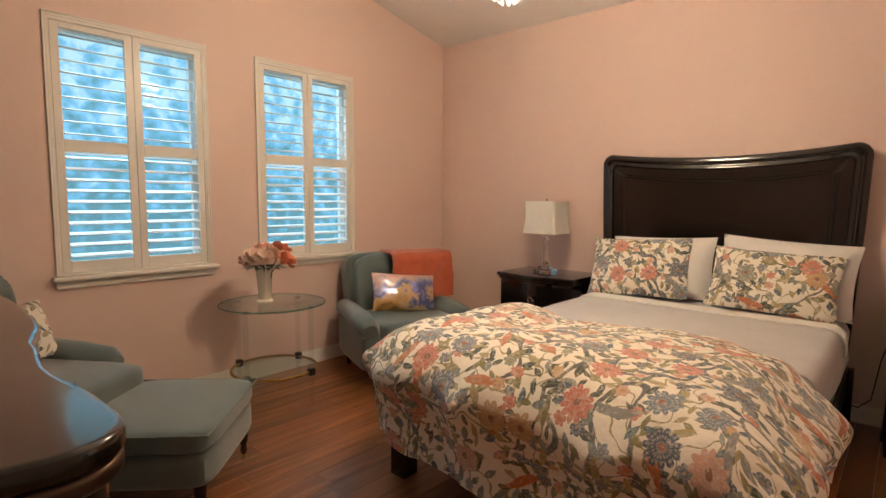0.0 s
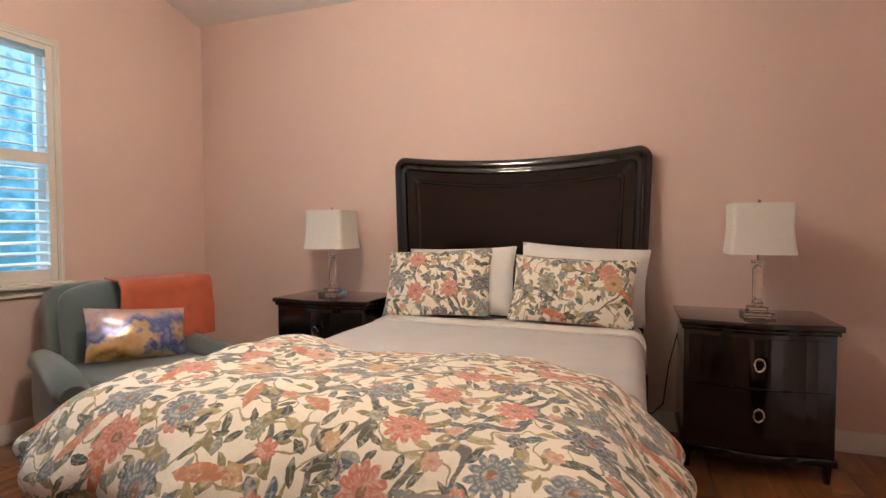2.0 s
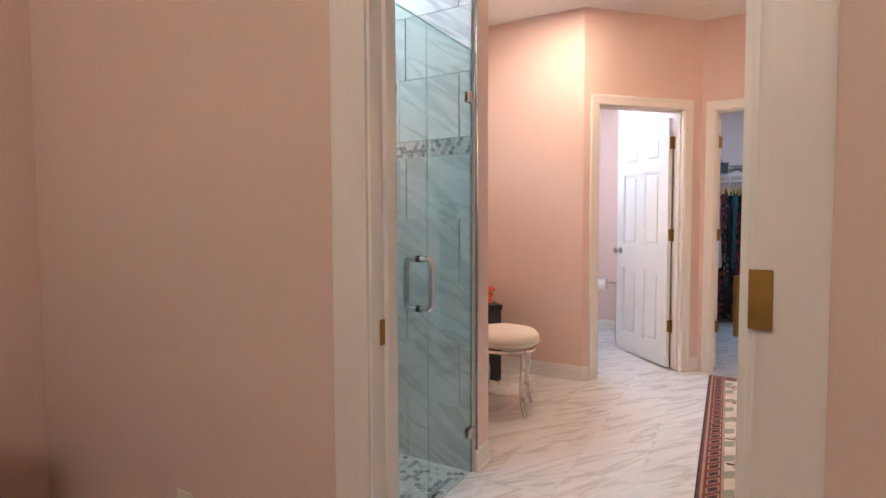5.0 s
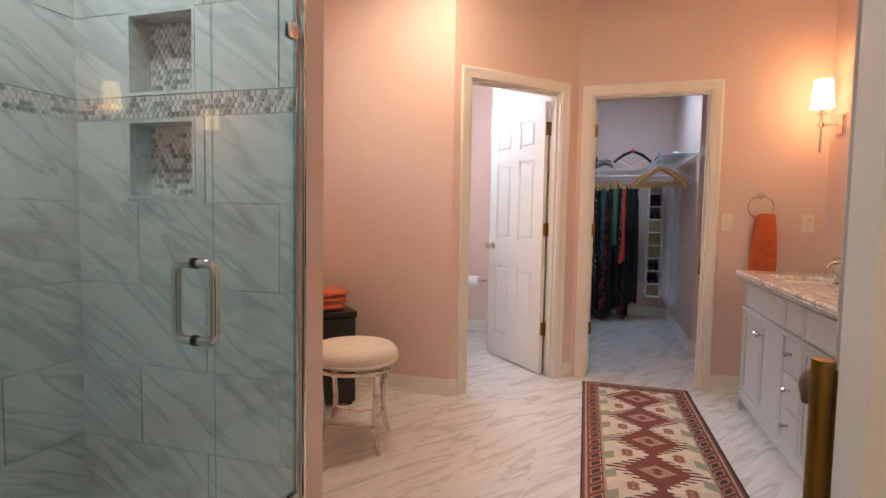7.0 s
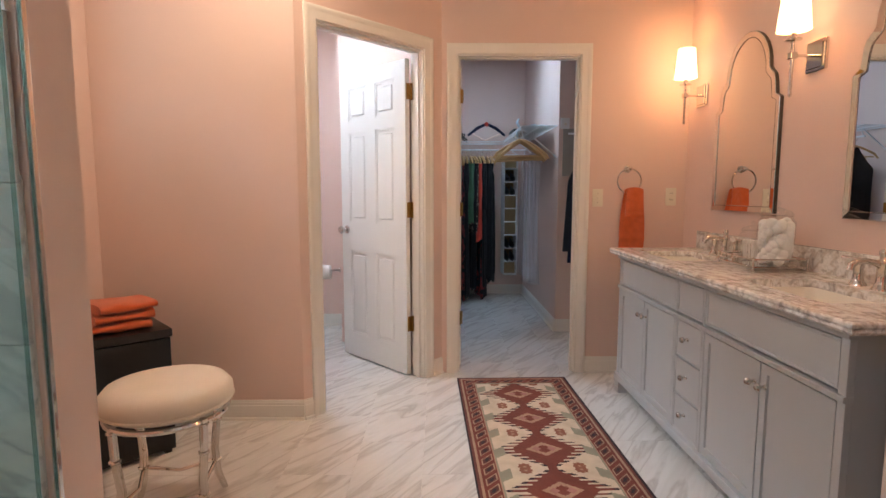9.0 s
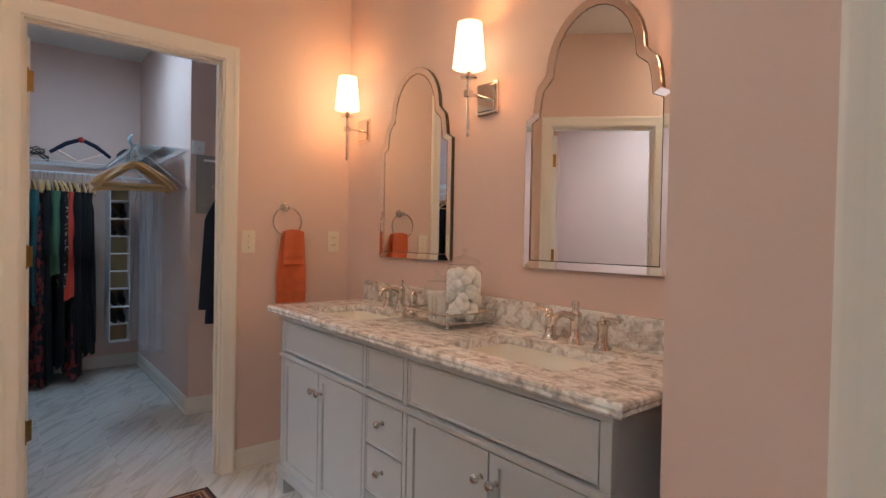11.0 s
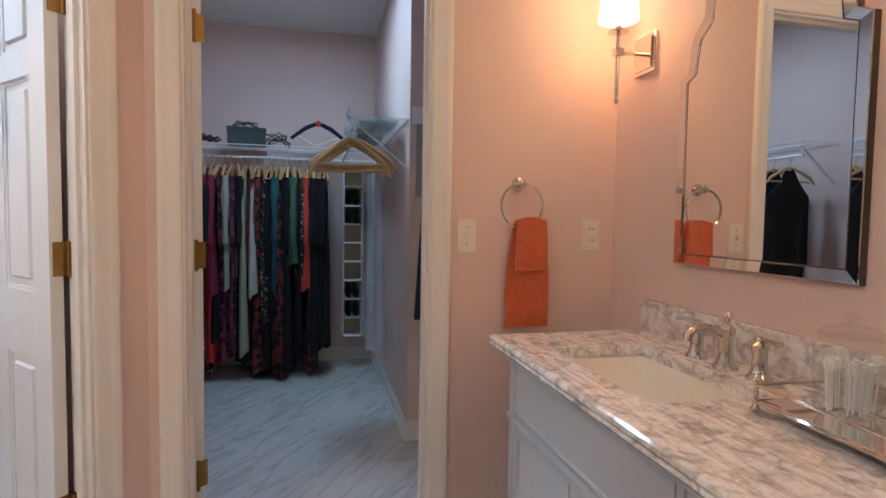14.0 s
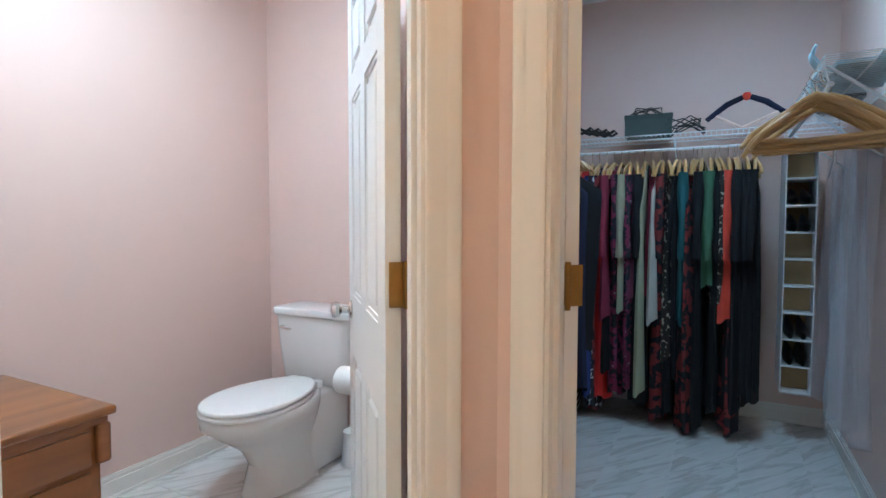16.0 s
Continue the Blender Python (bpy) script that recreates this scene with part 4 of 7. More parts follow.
def duvet_point(u, v, half=1.06, long=1.45):
    s, q = -half + 2 * half * u, long * v
    x, dx = drape(s, 0.64, 0.22, 0.16)
    top = 2.93 - 0.11 * max(0.0, min(1.0, (s + 0.85) / 0.8)) - 0.20 * max(0.0, min(s, 0.8) + 0.1) ** 2 * (1 - v) + 0.02 * math.sin(s * 4)
    x *= 1.07 if s < 0 else 0.935
    y, dy = drape(q, 0.99, 0.20, 0.08)
    y = top - y - 0.10 * max(0.0, min(s, 0.8)) * v
    drop = max(dx, dy) + 0.12 * min(dx, dy)
    both = min(dx, dy)
    n1 = noise.noise(Vector((s * 1.6, q * 1.7, 0.0)))
    n2 = noise.noise(Vector((s * 4.2, q * 4.0, 5.0)))
    n3 = noise.noise(Vector((s * 9.0 + 2 * n1, q * 7.0, 8.0)))
    puff = 0.085 * (1 - math.exp(-q / 0.28)) + 0.035 * n1 + 0.018 * n2 + 0.009 * n3
    z = 0.678 + puff - drop
    fold = math.sin(q * 15 + 3 * n1) * 0.022 * min(dx / 0.2, 1) + 0.03 * n1 * min(dx / 0.2, 1)
    foldy = math.sin(s * 13 + 2 * n2) * 0.024 * min(dy / 0.2, 1)
    x += math.copysign(fold, s) - math.copysign(both * (0.35 if s > 0 else 0.25), s)
    bulge = 0.05 * math.exp(-((drop - 0.20) / 0.09) ** 2)
    x += math.copysign(bulge * min(dx / 0.1, 1), s)
    return (BEDX + x, y + foldy - bulge * min(dy / 0.1, 1) + both * (0.35 if s > 0 else 0.25), z)


def duvet_under(u, v):
    x, y, z = duvet_point(u, v)
    k = 0.035 * (max(0.0, math.sin(math.pi * u)) * max(0.0, math.sin(math.pi * v))) ** 0.3
    return (BEDX + (x - BEDX) * (1 - k), y + k * 0.4, z - k)


def fold_point(u, v):
    """The duvet's lower layer, showing below the upper hem."""
    x, y, z = duvet_point(u, v, 1.17, 1.58)
    return (BEDX + (x - BEDX) * 0.985, y + 0.015 * v, z - 0.040 - 0.016 * noise.noise(Vector((x * 5, y * 5, 2))))


def fold_uv(u, v):
    return (2.34 * u + 0.43, 1.58 * v + 0.19)


duvet_bm = merge(grid(duvet_point, 120, 90, 0, duvet_uv), grid(duvet_under, 120, 90, 0, duvet_uv))
bmesh.ops.remove_doubles(duvet_bm, verts=duvet_bm.verts, dist=0.0004)
duvet = thing("duvet", pose(0, 0, 0), "puffy cream duvet printed with coral and blue flowers", "duvet")
part("cover", duvet_bm, M_FLORAL, duvet)
part("lower_fold", grid(fold_point, 90, 70, 0, fold_uv), M_FLORAL, duvet)


def pillow(name, m, w, h, d, material, label, flange=0.0, seed=0):
    """A stuffed pillow standing in its local xz plane."""
    def f(u, v, s):
        x, z = u * 2 - 1, v * 2 - 1
        e = max(0.0, (1 - abs(x) ** 2.4)) ** 0.5 * max(0.0, (1 - abs(z) ** 2.4)) ** 0.5
        pin = 1 - 0.05 * (1 - x * x) * abs(z) ** 3
        pin2 = 1 - 0.05 * (1 - z * z) * abs(x) ** 3
        wr = noise.noise(Vector((x * 2.5 + seed, z * 2.5, s))) * 0.012
        return (x * w / 2 * pin2, s * (d / 2 * e + wr * e) , z * h / 2 * pin + h / 2)
    bm = bmesh.new()
    for s in (-1, 1):
        one = grid(lambda u, v: f(u, v, s), 22, 16, 0, lambda u, v: (u * w + seed * 0.37, v * h + seed * 0.21))
        merge(bm, one)
    bmesh.ops.remove_doubles(bm, verts=bm.verts, dist=0.0005)
    ob = link(name, bm, material, None, "", True, m)
    return tagged(ob, label, "pillow", "pillows on the bed" if "bed" in label or "headboard" in label else "")


pillow("pillow", pose(-0.70, 3.885, 0.66, -17, -2, 0), 0.72, 0.44, 0.18, M_LINEN, "white cotton pillow leaning on the headboard", seed=1)
pillow("pillow", pose(0.03, 3.885, 0.665, -15, 3.2, 0), 0.74, 0.45, 0.18, M_LINEN, "white cotton pillow leaning on the headboard", seed=2)
pillow("pillow_sham", pose(-0.81, 3.76, 0.665, -24, -3, 2), 0.70, 0.44, 0.17, M_FLORAL, "floral pillow in front of the white bed pillow", seed=3)
pillow("pillow_sham", pose(-0.01, 3.745, 0.665, -26, 2, -1), 0.70, 0.41, 0.17, M_FLORAL, "floral pillow in front of the white bed pillow", seed=7)


def nightstand(m):
    t = thing("nightstand", m, "espresso two-drawer nightstand with bowed front", "nightstand", "nightstands beside the bed")
    def plan(w, d, bow, n=14):
        pts = [(w / 2, 0), (-w / 2, 0), (-w / 2, -d)]
        for i in range(1, n):
            s = -1 + 2 * i / n
            pts.append((s * w / 2, -d - bow * (0.5 + 0.5 * math.cos(math.pi * s)) ** 1.2))
        pts.append((w / 2, -d))
        return pts
    part("body", prism(plan(0.645, 0.46, 0.045), 0.10, 0.70, 0.004), M_DARK, t)
    part("top", prism(plan(0.690, 0.49, 0.052), 0.722, 0.752, 0.008, seg=3), M_DARK, t)
    part("moulding", prism(plan(0.67, 0.475, 0.048), 0.70, 0.722, 0.008), M_DARK, t)
    part("apron", prism(plan(0.665, 0.472, 0.048), 0.085, 0.125, 0.008), M_DARK, t)
    for z0, z1 in ((0.205, 0.430), (0.442, 0.675)):
        bm = bmesh.new()
        for i in range(12):
            s0, s1 = -0.9 + 1.8 * i / 12, -0.9 + 1.8 * (i + 1) / 12
            f = lambda s: -0.46 - 0.045 * (0.5 + 0.5 * math.cos(math.pi * s)) ** 1.2 - 0.008
            vs = [bm.verts.new((s * 0.33, y, z)) for s, y, z in ((s0, f(s0), z0), (s1, f(s1), z0), (s1, f(s1), z1), (s0, f(s0), z1), (s0, f(s0) + 0.02, z0), (s1, f(s1) + 0.02, z0), (s1, f(s1) + 0.02, z1), (s0, f(s0) + 0.02, z1))]
            for q in ((0, 1, 2, 3), (0, 1, 5, 4), (3, 2, 6, 7), (0, 3, 7, 4), (1, 2, 6, 5)):
                bm.faces.new([vs[k] for k in q])
        bmesh.ops.remove_doubles(bm, verts=bm.verts, dist=1e-5)
        dr = part("drawer", bm, M_DARK, t)
        zc = (z0 + z1) / 2
        bm = tube([(0.021 * math.cos(a), -0.522, zc - 0.005 + 0.030 * math.sin(a)) for a in [2 * math.pi * k / 24 for k in range(24)]], 0.0055, 8, closed=True)
        merge(bm, moved(lathe([(0, 0), (0.009, 0), (0.009, 0.008), (0, 0.012)], 12), pose(0, -0.513, zc + 0.022, 90)))
        part("ring_pull", bm, M_CHROME, dr, "polished nickel oval ring pull")
    for sx in (-1, 1):
        for y in (-0.03, -0.44):
            part("leg", moved(lathe([(0.014, 0), (0.022, 0.09)], 8), pose(sx * 0.30, y, 0)), M_DARK, t)
    return t


ns = nightstand(pose(0.895, 4.12, 0))
copy_thing(ns, pose(-1.555, 4.12, 0))


def table_lamp(m):
    t = thing("table_lamp", m, "table lamp with square white shade on crystal column", "lamp", "lamps beside the bed")
    bm = box(-0.07, 0.07, -0.07, 0.07, 0, 0.028, 0.004)
    box(-0.045, 0.045, -0.045, 0.045, 0.028, 0.052, 0.004, 2, bm)
    part("base", bm, M_CRYSTAL, t, "clear crystal block base", smooth=False)
    bm = bmesh.new()
    prof = [(0.020, 0.052), (0.028, 0.07), (0.017, 0.085), (0.024, 0.10), (0.024, 0.24), (0.016, 0.26), (0.030, 0.275), (0.030, 0.285)]
    part("column", lathe(prof, 8), M_CRYSTAL, t, "faceted crystal column", smooth=False)
    part("stem", lathe([(0.006, 0.285), (0.006, 0.56)], 8), M_CHROME, t)
    part("finial", moved(lathe([(0.0, -0.012), (0.008, -0.004), (0.010, 0.004), (0.0, 0.014)], 10), pose(0, 0, 0.585)), M_CHROME, t)
    bm = bmesh.new()
    for th in (0.0, 0.004):
        rings = []
        for k in range(9):
            f = k / 8
            w = 0.147 - 0.010 * f - 0.007 * math.sin(math.pi * f) - th
            ring = []
            for cx, cy, a0 in ((1, 1, 0), (-1, 1, 90), (-1, -1, 180), (1, -1, 270)):
                ring += [bm.verts.new((cx * (w - 0.02) + 0.02 * math.cos(radians(a0 + a)), cy * (w - 0.02) * 0.86 + 0.02 * math.sin(radians(a0 + a)), 0.318 + 0.255 * f)) for a in (0, 30, 60, 90)]
            rings.append(ring)
        for a, c in zip(rings, rings[1:]):
            for i in range(16):
                bm.faces.new((a[i], a[(i + 1) % 16], c[(i + 1) % 16], c[i]))
    part("shade", bm, M_SHADE, t, "square flared off-white fabric shade")
    return t


tl = table_lamp(pose(0.925, 3.84, 0.752))
copy_thing(tl, pose(-1.585, 3.86, 0.752))


def armchair(name, m, label, w=0.80, fwd=0.0, deep=0.0):
    """Faces +x, on the floor at its middle."""
    c = thing(name, m, label, "armchair")
    part("base", moved(cushion(0.66 + deep, w - 0.16, 0.20, 0.0, 8), pose(0.06 + deep / 2, 0, 0.12)), M_TEAL, c)
    part("seat_cushion", moved(cushion(0.64 + deep, w - 0.24 + 0.6 * deep, 0.15, 0.7), pose(0.10 + deep / 2, 0, 0.315)), M_TEAL, c)
    bk = moved(cushion(0.20, w - 0.16, 0.56, 0.6), pose(-0.27, 0, 0.32) @ pose(0, 0, 0, 0, -14, 0))
    part("back", bk, M_TEAL, c)
    part("back_cushion", moved(cushion(0.15, w - 0.26, 0.44, 1.4), pose(-0.17, 0, 0.42) @ pose(0, 0, 0, 0, -16, 0)), M_TEAL, c)
    for s in (-1, 1):
        bm = tube([(-0.30, s * (w / 2 - 0.06), 0.47), (-0.1, s * (w / 2 - 0.055), 0.475), (0.18 - fwd, s * (w / 2 - 0.045), 0.46), (0.36 - fwd, s * (w / 2 - 0.035), 0.435), (0.40 - fwd, s * (w / 2 - 0.035), 0.42)], [0.065, 0.07, 0.075, 0.078, 0.055], 16)
        part("arm", bm, M_TEAL, c)
        part("arm_panel", moved(cushion(0.66 - fwd, 0.13, 0.34, 0.0, 8), pose(0.04 - fwd / 2, s * (w / 2 - 0.065), 0.12)), M_TEAL, c)
        for x in (-0.28, 0.34):
            bm = lathe([(0.012, 0), (0.016, 0.02), (0.020, 0.06), (0.026, 0.13)], 10)
            part("leg", moved(bm, pose(x, s * (w / 2 - 0.09), 0)), M_DARK, c)
    return c


armchair("armchair", pose(-2.345, 2.975, 0, 0, 0, -21), "grey-teal upholstered armchair with rolled arms in the corner", 0.86)
armchair("armchair", pose(-2.50, 0.55, 0, 0, 0, 32) @ Matrix.Diagonal((0.9, 1, 1.08, 1)), "grey-teal upholstered armchair behind its ottoman", 0.80, 0.08, 0.17)


def throw_point(u, v):
    q = 1.05 * v
    x0, dz = drape(q - 0.52, 0.12, 0.07, 0.06)
    wv = noise.noise(Vector((u * 4, v * 5, 2))) * 0.02 + 0.010 * math.sin(u * 17 + 3 * v) * min(1.0, abs(q - 0.52) * 2)
    return (x0 * 1.0 + wv + 0.14 * max(0, 0.3 - q), (u - 0.5) * 0.54 + 0.10 * (0.52 - q) * 0.3 + wv, -dz + wv * 0.6)


th = link("throw_blanket", moved(grid(throw_point, 26, 44, 0.012), pose(-2.345, 2.975, 0, 0, 0, -21) @ pose(-0.27, 0.235, 0.905)), M_CORAL, smooth=True)
tagged(th, "coral knitted throw draped over the armchair back", "throw")
pf = pillow("accent_pillow", pose(-2.245, 2.925, 0.475, 0, 0, -21) @ pose(0, 0, 0, -22, 6, 90), 0.53, 0.30, 0.16, M_FOIL, "shiny gold and blue accent pillow on the armchair", seed=5)

pillow("accent_pillow", pose(-2.50, 0.55, 0.52, 0, 0, 32) @ pose(0.0, 0.10, 0, -22, 0, 90), 0.45, 0.30, 0.13, M_FLORAL, "small floral pillow on the armchair seat", seed=11)


def ottoman(m):
    c = thing("ottoman", m, "grey-teal upholstered ottoman with dark turned legs", "ottoman")
    part("body", moved(cushion(0.66, 0.57, 0.17, 0.0, 10), pose(0, 0, 0.16)), M_TEAL, c)
    part("cushion", moved(cushion(0.67, 0.58, 0.10, 0.5, 12), pose(0, 0, 0.315)), M_TEAL, c)
    pts = [(sx * 0.333, sy * 0.288, 0.40) for sx, sy in ((1, 1), (-1, 1), (-1, -1), (1, -1))]
    ring = []
    for (x0, y0, z0), (x1, y1, z1) in zip(pts, pts[1:] + pts[:1]):
        ring += [(x0 + (x1 - x0) * k / 6, y0 + (y1 - y0) * k / 6, z0) for k in range(6)]
    part("piping", tube(ring, 0.006, 6, closed=True), M_TEAL, c)
    for sx in (-1, 1):
        for sy in (-1, 1):
            bm = lathe([(0.010, 0.028), (0.018, 0.05), (0.013, 0.075), (0.022, 0.10), (0.026, 0.175)], 12)
            lg = part("leg", moved(bm, pose(sx * 0.275, sy * 0.230, 0)), M_DARK, c)
            part("caster", moved(lathe([(0.0, -0.008), (0.016, -0.008), (0.016, 0.008), (0.0, 0.008)], 14), pose(sx * 0.275, sy * 0.230, 0.016, 90)), M_BRASS, lg, "small brass caster wheel")
    return c


ottoman(pose(-1.835, 1.045, 0, 0, 0, -45))


def side_table(m):
    t = thing("side_table", m, "round glass side table with clear legs and lower shelf", "side table")
    r = 0.33
    g = part("tabletop", lathe([(0.0, 0.648), (r - 0.004, 0.648), (r, 0.652), (r, 0.658), (r - 0.004, 0.662), (0.0, 0.662)], 64), M_TABLE, t, "clear round glass top")
    part("rim", tube([((r + 0.0005) * math.cos(a), (r + 0.0005) * math.sin(a), 0.655) for a in [2 * math.pi * k / 64 for k in range(64)]], 0.0055, 8, closed=True), M_EDGE, t)
    part("shelf", lathe([(0.0, 0.222), (0.262, 0.222), (0.262, 0.232), (0.0, 0.232)], 48), M_TABLE, t, "clear round glass shelf")
    part("shelf_ring", tube([(0.268 * math.cos(a), 0.268 * math.sin(a), 0.222) for a in [2 * math.pi * k / 48 for k in range(48)]], 0.009, 8, closed=True), M_BRASS, t, "brass ring round the shelf")
    for k in range(4):
        a = radians(24 + 90 * k)
        x, y = 0.278 * math.cos(a), 0.278 * math.sin(a)
        part("leg", moved(lathe([(0.016, 0.0), (0.016, 0.640), (0.0, 0.642)], 14), pose(x, y, 0)), M_ACRYL, t, "clear acrylic rod leg")
        part("bracket", box(x - 0.019, x + 0.019, y - 0.019, y + 0.019, 0.200, 0.246, 0.004), M_BLACK, t)
        part("cap", moved(lathe([(0.0, 0.638), (0.02, 0.638), (0.02, 0.648), (0.0, 0.648)], 14), pose(x, y, 0)), M_BRONZE, t)
    return t


side_table(pose(-2.47, 1.94, 0))


def petal(r, curl, lift):
    def f(u, v):
        a = (u - 0.5) * 1.9
        q = v
        wid = math.sin(min(q * 1.25, 1) * math.pi / 2)
        return (r * q * math.cos(a * wid * 0.6) * (0.55 + 0.45 * (1 - curl * q)), r * q * math.sin(a * wid * 0.6) * 1.15, lift * r * q ** 1.3 + 0.12 * r * math.sin(u * 9) * q * q)
    return grid(f, 5, 5)


def bouquet(m):
    t = thing("flower_vase", m, "cream fluted vase of pink and orange peonies", "vase")
    bm = lathe([(0.0, 0), (0.050, 0), (0.052, 0.008), (0.040, 0.02), (0.043, 0.10), (0.052, 0.215), (0.054, 0.22), (0.048, 0.22), (0.038, 0.10), (0.0, 0.03)], 40)
    for v in bm.verts:
        k = 1 + 0.03 * math.cos(14 * math.atan2(v.co.y, v.co.x))
        v.co.x, v.co.y = v.co.x * k, v.co.y * k
    part("vase", bm, M_VASE, t)
    rg = random.Random(8)
    spots = [(0, 0, 0.33, 0), (0.085, 0.02, 0.30, 1), (-0.08, 0.03, 0.31, 0), (0.02, -0.09, 0.28, 1), (0.04, 0.09, 0.32, 2), (-0.09, -0.05, 0.27, 0), (0.10, -0.06, 0.29, 1), (-0.03, 0.11, 0.28, 0), (0.13, 0.06, 0.27, 2), (-0.14, 0.0, 0.25, 0)]
    for x, y, z, k in spots:
        bm = bmesh.new()
        size = 0.068 + 0.012 * rg.random()
        for ring, (cnt, curl, lift, sc) in enumerate(((7, 0.2, 0.25, 1.0), (7, 0.45, 0.75, 0.95), (6, 0.65, 1.15, 0.85), (5, 0.8, 1.5, 0.7))):
            for i in range(cnt):
                one = moved(petal(size * sc, curl, lift), pose(0, 0, -0.01 * ring, rg.uniform(-6, 6), 0, 360 * i / cnt + 25 * ring + rg.uniform(-8, 8)))
                merge(bm, one)
        moved(bm, pose(x, y, z, -y * 330, x * 330, rg.uniform(0, 90)))
        part("peony", bm, (M_PETAL, M_PALE, M_ORANGE)[k], t)
        part("stem", tube([(x * 0.15, y * 0.15, 0.06), (x * 0.4, y * 0.4, 0.20), (x, y, z)], 0.003, 6), M_LEAF, t)
    for i in range(12):
        a = 2 * math.pi * i / 12 + rg.random() * 0.4
        def lf(u, v):
            w = 0.020 * math.sin(math.pi * min(v + 0.05, 1)) * (u - 0.5) * 2
            return (0.06 + 0.085 * v, w, 0.22 + 0.05 * v - 0.05 * v * v)
        part("leaf", moved(grid(lf, 2, 6), pose(0, 0, 0, 0, 0, math.degrees(a))), M_LEAF, t)
    return t


bouquet(pose(-2.50, 1.90, 0.6625))


def dresser(m):
    """A long piece with a serpentine front and a glossy top."""
    d = thing("dresser", m, "glossy dark wooden dresser with serpentine moulded top", "dresser")
    def plan(o):
        pts = [(0.0 + o - 0.10, -0.62 - o)]
        pts += arc(-0.12, -0.12, 0.12 + o, -10, 90, 10)
        pts += [(-0.22 - 0.05 * k, 0.0 + o - 0.028 * (0.5 - 0.5 * math.cos(math.pi * k / 6))) for k in range(1, 13)]
        pts += [(-0.90, o + 0.02), (-1.0, o + 0.05), (-1.17, o + 0.072), (-1.5, o + 0.085), (-1.84, o + 0.08), (-1.88, -0.62 - o)]
        return pts
    part("body", prism(plan(-0.03), 0.10, 0.86, 0.004), M_DARK, d)
    part("top", prism(plan(0.0), 0.90, 0.945, 0.016, seg=4), M_DARK, d)
    part("bead", prism(plan(-0.004), 0.862, 0.898, 0.012, seg=3), M_BRONZE, d, "thin bronze bead under the top")
    part("plinth", prism(plan(-0.015), 0.0, 0.10, 0.008), M_DARK, d)
    return d


dresser(pose(-0.31, 0.44, 0))


def chandelier(m):
    c = thing("chandelier", m, "brass chandelier hung with crystal beads", "chandelier")
    part("canopy", lathe([(0.0, 3.275), (0.06, 3.275), (0.05, 3.25), (0.015, 3.235), (0.0, 3.235)], 20), M_BRASS, c)
    part("rod", lathe([(0.006, 2.36), (0.006, 3.24)], 8), M_BRASS, c)
    part("crown", tube([(0.10 * math.cos(a), 0.10 * math.sin(a), 2.66) for a in [2 * math.pi * k / 28 for k in range(28)]], 0.006, 8, closed=True), M_BRASS, c)
    part("hoop", tube([(0.185 * math.cos(a), 0.185 * math.sin(a), 2.36) for a in [2 * math.pi * k / 36 for k in range(36)]], 0.010, 8, closed=True), M_BRASS, c)
    bm = bmesh.new()
    for k in range(28):
        a = 2 * math.pi * k / 28
        for i in range(10):
            f = i / 9
            r = 0.10 + 0.085 * f ** 0.7
            merge(bm, moved(lathe([(0, -0.013), (0.011, 0), (0, 0.013)], 6), pose(r * math.cos(a), r * math.sin(a), 2.65 - 0.28 * f)))
    part("bead_strand", bm, M_CRYSTAL, c, "clear crystal bead strands", smooth=False)
    bm = bmesh.new()
    for q in range(5):
        r = 0.175 - 0.036 * q
        cnt = max(6, int(r * 150))
        for k in range(cnt):
            a = 2 * math.pi * (k + 0.5 * q) / cnt
            merge(bm, moved(lathe([(0, -0.014), (0.011, 0), (0, 0.014)], 6), pose(r * math.cos(a), r * math.sin(a), 2.345 - 0.022 * q)))
    part("bead_basket", bm, M_CRYSTAL, c, "crystal bead basket", smooth=False)
    for k in range(4):
        a = math.pi / 2 * k + 0.4
        part("bulb", moved(lathe([(0.0, -0.03), (0.012, -0.02), (0.015, 0.0), (0.006, 0.03), (0, 0.04)], 10), pose(0.07 * math.cos(a), 0.07 * math.sin(a), 2.44)), M_BULB, c)
    return c


M_BULB = glow("warm_bulb", (1.0, 0.70, 0.40), 30.0)
chandelier(pose(-0.83, 2.20, -0.02))


def wall_plate(name, m, label, kind="outlet"):
    t = thing(name, m, label, "outlet" if kind == "outlet" else "switch")
    part("plate", box(-0.035, 0.035, -0.006, 0, -0.058, 0.058, 0.003), M_PLATE, t)
    if kind == "outlet":
        for z in (-0.021, 0.021):
            bm = prism(arc(0, 0, 0.017, 0, 360, 16)[:-1], 0, 0.003)
            rc = part("receptacle", moved(bm, pose(0, -0.006, z, 90)), M_PLATE, t)
            s = box(-0.008, -0.0055, -0.0098, -0.0088, z - 0.004, z + 0.006)
            box(0.0055, 0.008, -0.0098, -0.0088, z - 0.004, z + 0.006, bm=s)
            part("slots", s, M_BLACK, rc)
    else:
        part("toggle", box(-0.005, 0.005, -0.018, -0.006, -0.008, 0.010, 0.002), M_PLATE, t)
        for z in (-0.03, 0.03):
            part("screw", moved(lathe([(0, 0), (0.0035, 0), (0.0025, 0.0015), (0, 0.0015)], 8), pose(0, -0.006, z, 90)), M_CHROME, t)
    return t


wall_plate("outlet_plate", pose(BX1, 3.325, 0.372, 0, 0, -90), "ivory duplex outlet plate low on the pink wall")
